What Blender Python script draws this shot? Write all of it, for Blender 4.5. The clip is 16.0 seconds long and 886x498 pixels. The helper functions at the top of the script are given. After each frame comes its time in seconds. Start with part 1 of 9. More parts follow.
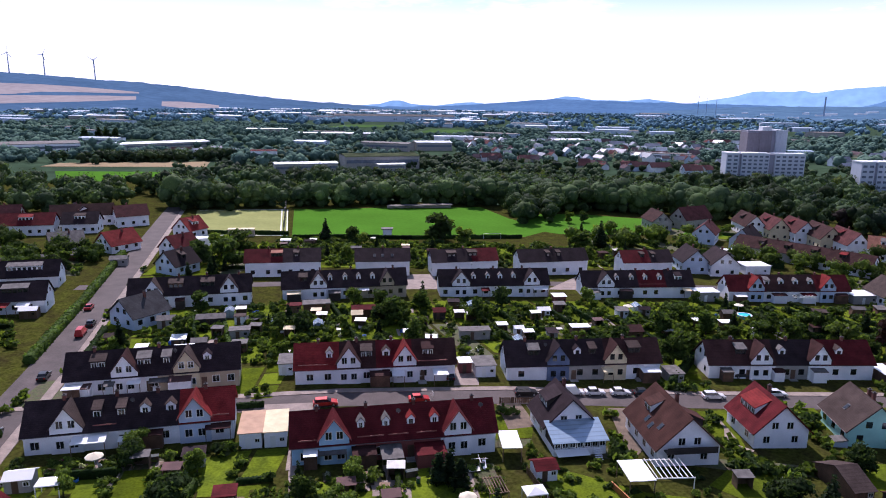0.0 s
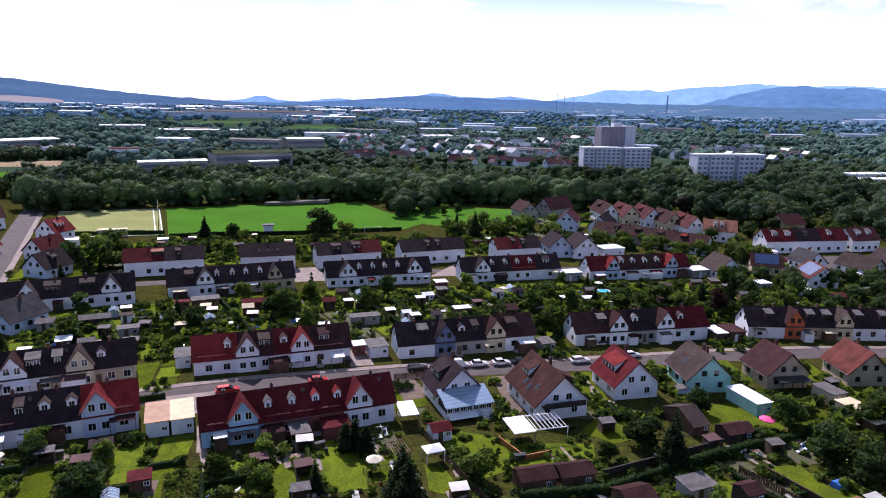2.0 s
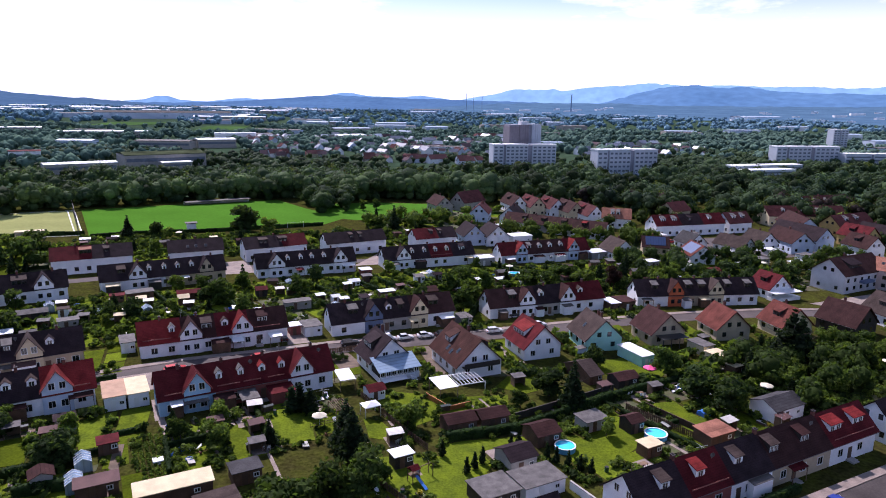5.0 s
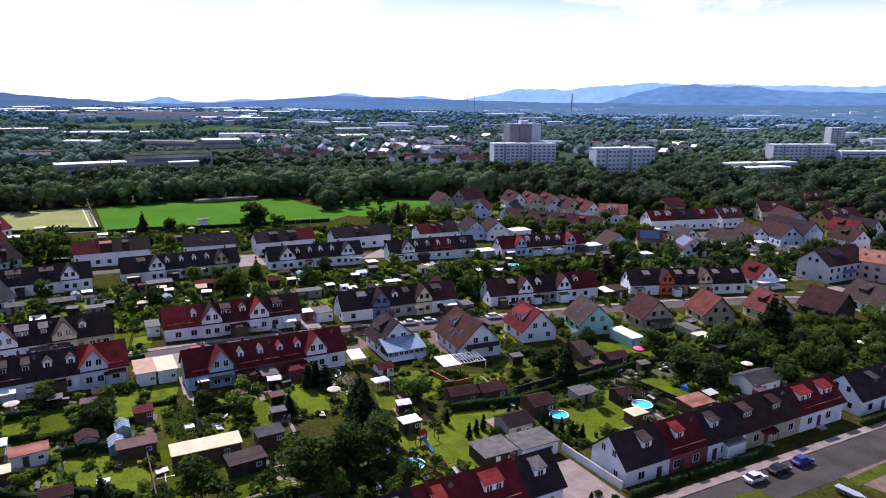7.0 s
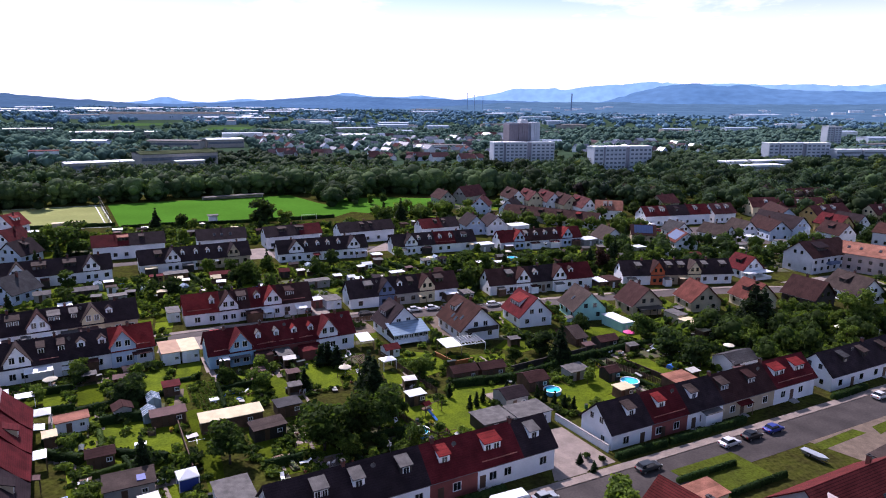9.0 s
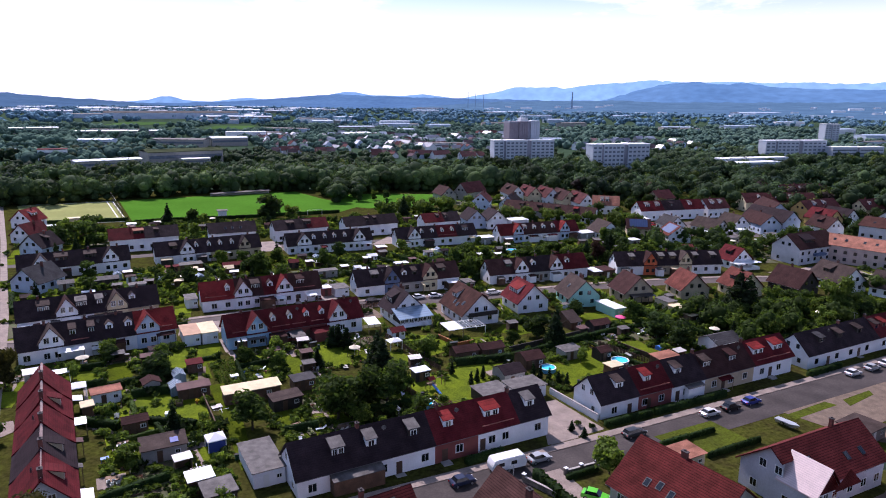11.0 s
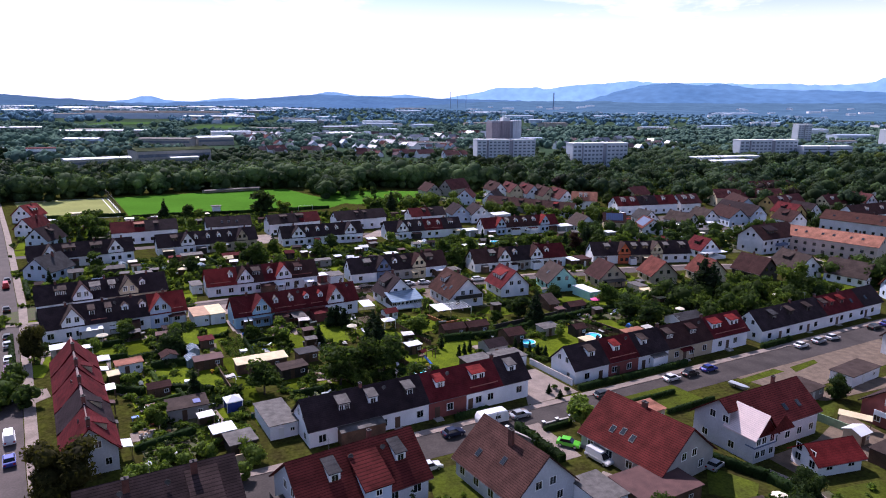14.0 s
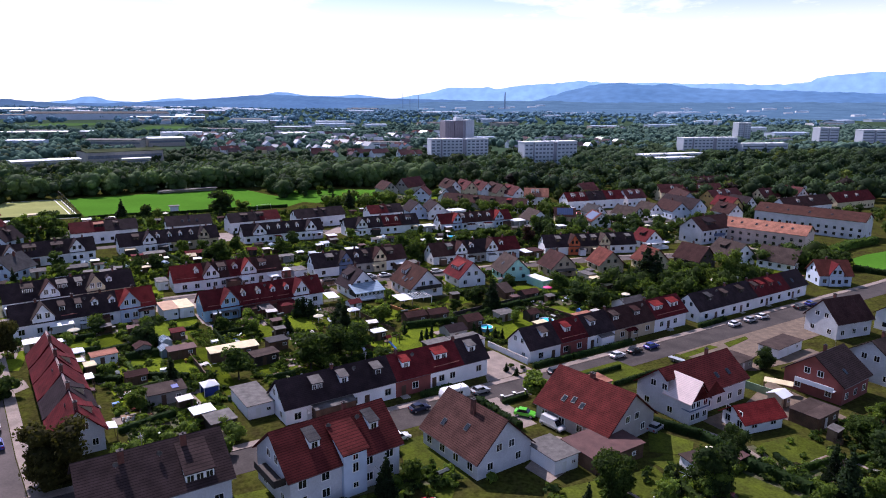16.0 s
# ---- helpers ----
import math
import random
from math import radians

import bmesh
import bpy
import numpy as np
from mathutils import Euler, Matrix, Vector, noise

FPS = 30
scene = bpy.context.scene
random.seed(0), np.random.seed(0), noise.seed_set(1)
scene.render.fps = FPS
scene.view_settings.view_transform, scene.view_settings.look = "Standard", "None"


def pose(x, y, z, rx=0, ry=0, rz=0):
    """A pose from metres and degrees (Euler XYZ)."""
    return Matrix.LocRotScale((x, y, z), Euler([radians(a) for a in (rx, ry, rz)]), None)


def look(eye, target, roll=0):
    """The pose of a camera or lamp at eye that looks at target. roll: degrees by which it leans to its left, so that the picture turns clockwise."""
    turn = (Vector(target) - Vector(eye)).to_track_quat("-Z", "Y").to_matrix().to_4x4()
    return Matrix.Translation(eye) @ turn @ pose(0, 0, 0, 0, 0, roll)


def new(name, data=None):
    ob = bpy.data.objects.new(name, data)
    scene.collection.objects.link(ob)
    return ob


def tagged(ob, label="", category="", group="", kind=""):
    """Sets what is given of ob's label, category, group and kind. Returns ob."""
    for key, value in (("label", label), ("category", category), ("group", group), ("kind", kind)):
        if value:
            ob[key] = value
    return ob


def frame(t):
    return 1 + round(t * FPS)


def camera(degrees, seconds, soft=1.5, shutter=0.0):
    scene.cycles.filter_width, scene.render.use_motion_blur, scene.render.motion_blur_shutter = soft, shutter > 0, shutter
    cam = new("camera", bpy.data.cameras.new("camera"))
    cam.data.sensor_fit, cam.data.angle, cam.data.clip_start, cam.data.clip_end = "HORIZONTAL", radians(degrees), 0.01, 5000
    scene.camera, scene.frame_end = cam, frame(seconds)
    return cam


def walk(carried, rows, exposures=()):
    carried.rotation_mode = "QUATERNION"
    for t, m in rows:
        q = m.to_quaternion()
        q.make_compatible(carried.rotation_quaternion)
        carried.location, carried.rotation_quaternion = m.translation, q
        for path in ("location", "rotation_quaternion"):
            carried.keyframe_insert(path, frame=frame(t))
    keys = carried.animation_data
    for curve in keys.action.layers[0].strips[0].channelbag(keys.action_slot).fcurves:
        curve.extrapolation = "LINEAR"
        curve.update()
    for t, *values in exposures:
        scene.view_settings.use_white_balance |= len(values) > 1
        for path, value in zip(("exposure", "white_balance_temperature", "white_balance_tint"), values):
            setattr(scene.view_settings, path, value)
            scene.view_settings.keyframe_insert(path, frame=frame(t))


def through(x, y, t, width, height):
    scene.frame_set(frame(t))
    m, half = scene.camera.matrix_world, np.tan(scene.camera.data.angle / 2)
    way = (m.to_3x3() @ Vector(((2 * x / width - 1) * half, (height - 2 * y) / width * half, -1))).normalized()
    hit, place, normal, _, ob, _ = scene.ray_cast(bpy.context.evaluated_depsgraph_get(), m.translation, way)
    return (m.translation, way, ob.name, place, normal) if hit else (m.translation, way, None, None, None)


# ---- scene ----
cam = camera(66.6, 16.0, soft=1.0)
PATH = [
    (0, (28.264, -5.093, 55.785), (28.004, -3.157, 55.355), 0.8),
    (0.5, (27.533, -7.69, 55.826), (27.361, -5.745, 55.395), 1.0),
    (1, (26.82, -10.319, 55.942), (26.744, -8.368, 55.509), 1.1),
    (1.5, (26.104, -12.978, 56.086), (26.123, -11.026, 55.652), 1.1),
    (2, (25.259, -15.667, 56.233), (25.375, -13.718, 55.799), 1.2),
    (2.5, (24.451, -18.447, 56.343), (24.664, -16.506, 55.908), 1.2),
    (3, (23.734, -21.343, 56.431), (24.047, -19.415, 55.997), 1.2),
    (3.5, (23.186, -24.213, 56.467), (23.545, -22.294, 56.034), 1.2),
    (4, (22.598, -27.005, 56.501), (22.963, -25.087, 56.069), 1.1),
    (6.5, (19.423, -40.715, 56.418), (19.786, -38.796, 55.987), 0.9),
    (7, (18.837, -43.438, 56.436), (19.199, -41.519, 56.005), 0.8),
    (7.5, (18.189, -46.178, 56.443), (18.551, -44.259, 56.011), 0.7),
    (8, (17.557, -48.892, 56.47), (17.919, -46.973, 56.038), 0.7),
    (8.5, (16.967, -51.564, 56.503), (17.329, -49.646, 56.071), 0.7),
    (9, (16.377, -54.204, 56.508), (16.738, -52.285, 56.076), 0.7),
    (11.5, (13.45, -67.0, 56.356), (13.808, -65.081, 55.92), 0.6),
    (12, (12.791, -69.501, 56.291), (13.149, -67.582, 55.856), 0.6),
    (12.5, (12.045, -71.882, 56.243), (12.404, -69.963, 55.808), 0.7),
    (13, (11.324, -74.17, 56.236), (11.683, -72.251, 55.802), 0.7),
    (13.5, (10.582, -76.468, 56.235), (10.956, -74.552, 55.801), 0.7),
    (14, (9.738, -78.787, 56.25), (10.146, -76.878, 55.816), 0.7),
    (14.5, (8.855, -81.119, 56.251), (9.295, -79.216, 55.817), 0.6),
    (15, (7.966, -83.401, 56.26), (8.439, -81.507, 55.828), 0.6),
    (15.5, (7.008, -85.643, 56.267), (7.514, -83.757, 55.834), 0.6),
    (16, (5.971, -87.885, 56.266), (6.51, -86.008, 55.833), 0.6),
]
walk(cam, [(t, look(e, g, r)) for t, e, g, r in PATH], [(0.0, 0.27, 5850.0, 35.0), (16.0, 0.27, 5850.0, 35.0)])

# ---- light ----
SUN_AZ, SUN_EL = radians(20), radians(47)       # the sun stands ahead and a little to the west
sun_way = Vector((-math.sin(SUN_AZ) * math.cos(SUN_EL), math.cos(SUN_AZ) * math.cos(SUN_EL), math.sin(SUN_EL)))
sun = new("sun", bpy.data.lights.new("sun", "SUN"))
sun.data.energy, sun.data.angle, sun.data.color = 5.4, radians(0.55), (1.0, 0.94, 0.82)
sun.matrix_world = look(sun_way * 100, (0, 0, 0))

world = bpy.data.worlds.new("sky")
scene.world = world
world.use_nodes = True
wn, wl = world.node_tree.nodes, world.node_tree.links
wn.clear()
w_out = wn.new("ShaderNodeOutputWorld")
w_bg = wn.new("ShaderNodeBackground")
w_sky = wn.new("ShaderNodeTexSky")
w_sky.sky_type, w_sky.sun_disc = "NISHITA", False
w_sky.sun_elevation, w_sky.sun_rotation = SUN_EL, -SUN_AZ
w_sky.dust_density, w_sky.air_density, w_sky.ozone_density = 0.6, 1.0, 0.3
w_tc = wn.new("ShaderNodeTexCoord")
w_map = wn.new("ShaderNodeMapping")
w_map.inputs["Scale"].default_value = (1.0, 1.0, 4.0)
w_noise = wn.new("ShaderNodeTexNoise")
w_noise.inputs["Scale"].default_value, w_noise.inputs["Detail"].default_value = 3.4, 7.0
w_noise.inputs["Roughness"].default_value = 0.6
w_ramp = wn.new("ShaderNodeMapRange")
w_ramp.inputs["From Min"].default_value, w_ramp.inputs["From Max"].default_value = 0.54, 0.68
w_sep = wn.new("ShaderNodeSeparateXYZ")
w_low = wn.new("ShaderNodeMapRange")             # the haze over the horizon is white
w_low.inputs["From Min"].default_value, w_low.inputs["From Max"].default_value = 0.08, 0.15
w_low.inputs["To Min"].default_value, w_low.inputs["To Max"].default_value = 1.0, 0.0
w_max = wn.new("ShaderNodeMath")
w_max.operation, w_max.use_clamp = "ADD", True
w_mix = wn.new("ShaderNodeMix")
w_mix.data_type = "RGBA"
w_mix.inputs["B"].default_value = (12.2, 13.0, 13.9, 1)      # bright cloud and haze
wl.new(w_tc.outputs["Generated"], w_map.inputs["Vector"])
wl.new(w_tc.outputs["Generated"], w_sep.inputs["Vector"])
wl.new(w_sep.outputs["Z"], w_low.inputs["Value"])
wl.new(w_map.outputs["Vector"], w_noise.inputs["Vector"])
wl.new(w_noise.outputs["Fac"], w_ramp.inputs["Value"])
wl.new(w_ramp.outputs["Result"], w_max.inputs[0])
wl.new(w_low.outputs["Result"], w_max.inputs[1])
wl.new(w_max.outputs["Value"], w_mix.inputs["Factor"])
w_tone = wn.new("ShaderNodeMix")                 # thin bright veil over the blue
w_tone.data_type, w_tone.blend_type = "RGBA", "MULTIPLY"
w_tone.inputs["Factor"].default_value, w_tone.inputs["B"].default_value = 1.0, (0.98, 1.16, 1.16, 1)
wl.new(w_sky.outputs["Color"], w_tone.inputs["A"])
wl.new(w_tone.outputs["Result"], w_mix.inputs["A"])
wl.new(w_mix.outputs["Result"], w_bg.inputs["Color"])
wl.new(w_bg.outputs["Background"], w_out.inputs["Surface"])
w_bg.inputs["Strength"].default_value = 0.084


# ---- materials ----
def mat(name, color, rough=0.8, metal=0.0, var=0.18, scale=0.6, fine=14.0, bump=0.0, tint=None, island=0.0, obj=0.0,
        rows=None, spec=0.4, courses=None):
    """A surface with broad stains and fine grain; tint: the colour towards which the stains go."""
    m = bpy.data.materials.new(name)
    m.use_nodes = True
    n, l = m.node_tree.nodes, m.node_tree.links
    b = n["Principled BSDF"]
    b.inputs["Roughness"].default_value, b.inputs["Metallic"].default_value = rough, metal
    b.inputs["Specular IOR Level"].default_value = spec
    tc = n.new("ShaderNodeTexCoord")
    geo = n.new("ShaderNodeNewGeometry")
    n1, n2 = n.new("ShaderNodeTexNoise"), n.new("ShaderNodeTexNoise")
    n1.inputs["Scale"].default_value, n1.inputs["Detail"].default_value = scale, 5
    n2.inputs["Scale"].default_value, n2.inputs["Detail"].default_value = fine, 3
    l.new(geo.outputs["Position"], n1.inputs["Vector"])
    l.new(geo.outputs["Position"], n2.inputs["Vector"])
    c = Vector(color)
    t = Vector(tint) if tint else c * (1 - 2.2 * var)
    r = n.new("ShaderNodeValToRGB")
    r.color_ramp.elements[0].position, r.color_ramp.elements[1].position = 0.3, 0.7
    r.color_ramp.elements[0].color = (*t, 1)
    r.color_ramp.elements[1].color = (*c, 1)
    l.new(n1.outputs["Fac"], r.inputs["Fac"])
    mul = n.new("ShaderNodeMix")
    mul.data_type, mul.blend_type = "RGBA", "MULTIPLY"
    mul.inputs["Factor"].default_value = 1.0
    rr = n.new("ShaderNodeMapRange")
    rr.inputs["From Min"].default_value, rr.inputs["From Max"].default_value = 0.3, 0.7
    rr.inputs["To Min"].default_value, rr.inputs["To Max"].default_value = 1 - var, 1 + var * 0.6
    l.new(n2.outputs["Fac"], rr.inputs["Value"])
    l.new(r.outputs["Color"], mul.inputs["A"])
    l.new(rr.outputs["Result"], mul.inputs["B"])
    out = mul.outputs["Result"]
    for amount, source in ((island, geo.outputs["Random Per Island"]),
                           (obj, n.new("ShaderNodeObjectInfo").outputs["Random"])):
        if amount:
            q = n.new("ShaderNodeMapRange")
            q.inputs["To Min"].default_value, q.inputs["To Max"].default_value = 1 - amount, 1 + amount
            l.new(source, q.inputs["Value"])
            mm = n.new("ShaderNodeMix")
            mm.data_type, mm.blend_type = "RGBA", "MULTIPLY"
            mm.inputs["Factor"].default_value = 1.0
            l.new(out, mm.inputs["A"])
            l.new(q.outputs["Result"], mm.inputs["B"])
            out = mm.outputs["Result"]
    height = n2.outputs["Fac"]
    if courses:                                  # tile or board courses along one object axis
        axis, pitch, depth = courses
        sep, w = n.new("ShaderNodeSeparateXYZ"), n.new("ShaderNodeMath")
        l.new(tc.outputs["Object"], sep.inputs["Vector"])
        w.operation = "MULTIPLY"
        w.inputs[1].default_value = 1.0 / pitch
        l.new(sep.outputs[axis], w.inputs[0])
        fr = n.new("ShaderNodeMath")
        fr.operation = "FRACT"
        l.new(w.outputs["Value"], fr.inputs[0])
        shade = n.new("ShaderNodeMapRange")
        shade.inputs["From Min"].default_value, shade.inputs["From Max"].default_value = 0.0, 0.35
        shade.inputs["To Min"].default_value, shade.inputs["To Max"].default_value = 1 - depth, 1.0
        l.new(fr.outputs["Value"], shade.inputs["Value"])
        mm = n.new("ShaderNodeMix")
        mm.data_type, mm.blend_type = "RGBA", "MULTIPLY"
        mm.inputs["Factor"].default_value = 1.0
        l.new(out, mm.inputs["A"])
        l.new(shade.outputs["Result"], mm.inputs["B"])
        out = mm.outputs["Result"]
        height = fr.outputs["Value"]
    l.new(out, b.inputs["Base Color"])
    if bump:
        bp = n.new("ShaderNodeBump")
        bp.inputs["Strength"].default_value, bp.inputs["Distance"].default_value = bump, 0.05
        l.new(height, bp.inputs["Height"])
        l.new(bp.outputs["Normal"], b.inputs["Normal"])
    return m


def roofmat(name, color, rough=0.8, spec=0.06, pitch=0.24, depth=0.32):
    return mat(name, color, rough, var=0.22, scale=0.5, fine=5.0, bump=0.5, obj=0.12, courses=("Z", pitch, depth), spec=spec)


ROOF = {"k": roofmat("roof_anthracite", (0.036, 0.024, 0.028)), "r": roofmat("roof_red", (0.225, 0.028, 0.026)),
        "d": roofmat("roof_dark_red", (0.120, 0.016, 0.019)), "b": roofmat("roof_brown", (0.062, 0.028, 0.026)),
        "n": roofmat("roof_grey_brown", (0.075, 0.054, 0.048)), "o": roofmat("roof_orange", (0.160, 0.050, 0.038)),
        "p": roofmat("roof_pink", (0.360, 0.160, 0.110)), "g": roofmat("roof_grey", (0.070, 0.068, 0.072)),
        "w": mat("sheet_white", (0.78, 0.79, 0.80), 0.35, var=0.05, scale=0.4, spec=0.5),
        "m": mat("roof_moss", (0.085, 0.105, 0.060), 0.95, var=0.3, scale=0.1, fine=1.0, spec=0.0),
        "q": mat("felt_maroon", (0.112, 0.052, 0.048), 0.85, var=0.2, scale=0.5),
        "t": mat("felt_tan", (0.44, 0.27, 0.165), 0.8, var=0.12), "y": mat("felt_cream", (0.70, 0.58, 0.36), 0.8, var=0.12),
        # "s": glossy tiles whose pale colour is a painted sun glint
        "f": mat("felt_grey", (0.130, 0.120, 0.115), 0.85, var=0.25, scale=0.9), "s": mat("roof_shiny", (0.74, 0.58, 0.55), 0.30, var=0.07, scale=0.5, fine=5.0, bump=0.4, courses=("Z", 0.24, 0.30), spec=0.9)}
WALL = {"w": mat("render_white", (0.84, 0.84, 0.87), 0.9, var=0.06, scale=0.35, fine=5), "c": mat("render_cream", (0.66, 0.55, 0.36), 0.9, var=0.07),
        "l": mat("render_light_blue", (0.36, 0.56, 0.72), 0.9, var=0.06), "s": mat("render_slate", (0.11, 0.15, 0.25), 0.85, var=0.1, fine=6),
        "r": mat("render_red", (0.25, 0.07, 0.06), 0.9, var=0.12), "o": mat("render_orange", (0.55, 0.13, 0.05), 0.9, var=0.1),
        "t": mat("render_turquoise", (0.36, 0.66, 0.60), 0.9, var=0.06), "b": mat("render_beige", (0.50, 0.40, 0.28), 0.9, var=0.08),
        "g": mat("render_grey", (0.36, 0.34, 0.32), 0.9, var=0.1), "k": mat("boards_dark", (0.045, 0.035, 0.03), 0.8, var=0.2, courses=("Z", 0.16, 0.5)),
        "n": mat("boards_brown", (0.16, 0.085, 0.05), 0.8, var=0.25, courses=("Z", 0.15, 0.4), obj=0.2),
        "y": mat("render_ochre", (0.60, 0.42, 0.16), 0.9, var=0.08), "p": mat("render_pink_grey", (0.55, 0.43, 0.40), 0.9, var=0.08),
        "h": mat("render_off_white", (0.56, 0.57, 0.61), 0.9, var=0.1, scale=0.3, fine=4), "v": mat("render_pale_blue", (0.50, 0.58, 0.70), 0.9, var=0.05)}
FRAME = mat("window_frame_white", (0.75, 0.75, 0.74), 0.4, var=0.03)
PANE = mat("window_glass", (0.015, 0.018, 0.022), 0.06, var=0.1, spec=0.6)
BRICK = mat("chimney_brick", (0.17, 0.06, 0.045), 0.9, var=0.25, fine=9)
SOOT = mat("chimney_dark", (0.06, 0.05, 0.05), 0.9, var=0.2)
GUTTER = mat("weathered_gutter", (0.20, 0.18, 0.18), 0.6, 0.2, var=0.15)
METAL = mat("zinc", (0.45, 0.46, 0.47), 0.35, 0.8, var=0.1)
STEEL = mat("dark_steel", (0.06, 0.06, 0.065), 0.45, 0.6, var=0.1)
WOOD = mat("weathered_wood", (0.22, 0.14, 0.085), 0.85, var=0.25, obj=0.2)
PALERIDGE = mat("pale_ridge_tiles", (0.46, 0.33, 0.30), 0.7, var=0.2)
RIDGE = mat("ridge_tiles", (0.30, 0.10, 0.08), 0.7, var=0.2)
DOORM = mat("door_brown", (0.10, 0.055, 0.035), 0.5, var=0.1, obj=0.3)


# ---- mesh helpers ----
def join(*gs):
    V, F = [], []
    for v, f in gs:
        o = len(V)
        V += v
        F += [tuple(i + o for i in q) for q in f]
    return V, F


def box(x0, x1, y0, y1, z0, z1):
    return ([(x0, y0, z0), (x1, y0, z0), (x1, y1, z0), (x0, y1, z0), (x0, y0, z1), (x1, y0, z1), (x1, y1, z1), (x0, y1, z1)],
            [(0, 3, 2, 1), (4, 5, 6, 7), (0, 1, 5, 4), (1, 2, 6, 5), (2, 3, 7, 6), (3, 0, 4, 7)])


def extrude(poly, a, b, axis="x"):
    """A polygon in (across, up) drawn out from a to b along x or y."""
    k = len(poly)
    put = (lambda s, p: (s, p[0], p[1])) if axis == "x" else (lambda s, p: (p[0], s, p[1]))
    V = [put(a, p) for p in poly] + [put(b, p) for p in poly]
    F = [tuple(range(k))[::-1], tuple(range(k, 2 * k))] + [(i, (i + 1) % k, k + (i + 1) % k, k + i) for i in range(k)]
    return V, F


def plate(xs, zs, holes, y0, y1):
    """A flat plate of cells with some left open, as one connected piece."""
    nx, nz = len(xs), len(zs)
    V = [(x, y, z) for y in (y0, y1) for z in zs for x in xs]
    F = []
    at = lambda s, i, j: s * nx * nz + j * nx + i
    full = lambda i, j: 0 <= i < nx - 1 and 0 <= j < nz - 1 and (i, j) not in holes
    for i in range(nx - 1):
        for j in range(nz - 1):
            if not full(i, j):
                continue
            for s in (0, 1):
                F.append((at(s, i, j), at(s, i + 1, j), at(s, i + 1, j + 1), at(s, i, j + 1)))
            for di, dj, p, q in ((-1, 0, (0, 0), (0, 1)), (1, 0, (1, 0), (1, 1)), (0, -1, (0, 0), (1, 0)), (0, 1, (0, 1), (1, 1))):
                if not full(i + di, j + dj):
                    F.append((at(0, i + p[0], j + p[1]), at(0, i + q[0], j + q[1]), at(1, i + q[0], j + q[1]), at(1, i + p[0], j + p[1])))
    return V, F


def mesh(name, g, material, smooth=False):
    me = bpy.data.meshes.new(name)
    me.from_pydata(g[0], [], g[1])
    bm = bmesh.new()
    bm.from_mesh(me)
    bmesh.ops.recalc_face_normals(bm, faces=bm.faces)
    bm.to_mesh(me)
    bm.free()
    if smooth:
        me.polygons.foreach_set("use_smooth", [True] * len(me.polygons))
    me.materials.append(material)
    return me


def part(name, g, material, parent, label="", m=None, smooth=False):
    me = g if isinstance(g, bpy.types.Mesh) else mesh(name, g, material, smooth)
    ob = new(name, me)
    ob.parent = parent
    if m is not None:
        ob.matrix_basis = m
    return tagged(ob, label)


def gz(x):
    """The land falls gently towards the east."""
    return -2.2 * math.tanh((x - 17) / 110)


def thing(name, label, category, x, y, turn=0.0, group="", dz=0.0, kind=""):
    ob = new(name)
    ob.empty_display_size = 0.5
    ob.matrix_basis = pose(x, y, gz(x) + dz, 0, 0, turn)
    return tagged(ob, label, category, group, kind)


# ---- houses ----
shared = {}


def window_meshes(w, h):
    key = (round(w, 2), round(h, 2))
    if key not in shared:
        f = 0.07
        frame_g = plate([-w / 2 - 0.05, -w / 2 + f, -0.03, 0.03, w / 2 - f, w / 2 + 0.05], [-0.06, f, h - f, h], {(1, 1), (3, 1)}, -0.06, 0.02)
        shared[key] = (mesh("window", frame_g, FRAME), mesh("pane", box(-w / 2 + f, w / 2 - f, -0.03, 0.015, f, h - f), PANE))
    return shared[key]


def window(parent, x, y, z, turn=0.0, w=1.1, h=1.25):
    a, b = window_meshes(w, h)
    place = parent.matrix_basis.translation
    reach = math.hypot(place.x - 15, place.y + 45)
    # the northern sides stay plain, and far windows are glass alone
    out = radians(turn) + parent.matrix_basis.to_euler().z
    if (15 - place.x) * math.sin(out) + (place.y + 45) * math.cos(out) < (-0.1 if reach > 150 else -0.45) * reach:
        return
    if reach > 170:
        part("window", b, None, parent, m=pose(x, y, z, 0, 0, turn))
        return
    win = part("window", a, None, parent, m=pose(x, y, z, 0, 0, turn))
    part("pane", b, None, win)


def door(parent, x, y, z=0.1, turn=0.0):
    if "door" not in shared:
        shared["door"] = mesh("door", join(box(-0.5, 0.5, -0.06, 0.02, 0, 2.05), box(-0.38, 0.38, -0.08, -0.06, 0.15, 0.9),
                                           box(-0.38, 0.38, -0.08, -0.06, 1.0, 1.9)), DOORM)
        shared["step"] = mesh("door_step", join(box(-0.8, 0.8, -1.1, 0, -0.4, 0.02), box(-0.8, 0.8, -1.4, -1.1, -0.4, -0.14)), WALL["g"])
    part("door", shared["door"], None, parent, m=pose(x, y, z, 0, 0, turn))
    part("door_step", shared["step"], None, parent, m=pose(x, y, z, 0, 0, turn))


def slab(x0, x1, y0, z0, y1, z1, th=0.16):
    """One roof slope from its eave (y0, z0) to its ridge (y1, z1), with thickness."""
    n = Vector((0, z1 - z0, y0 - y1)).normalized() * th
    if n.z < 0:
        n = -n
    p = [(y0, z0), (y1, z1), (y1 + n.y, z1 + n.z), (y0 + n.y, z0 + n.z)]
    return extrude(p, x0, x1)


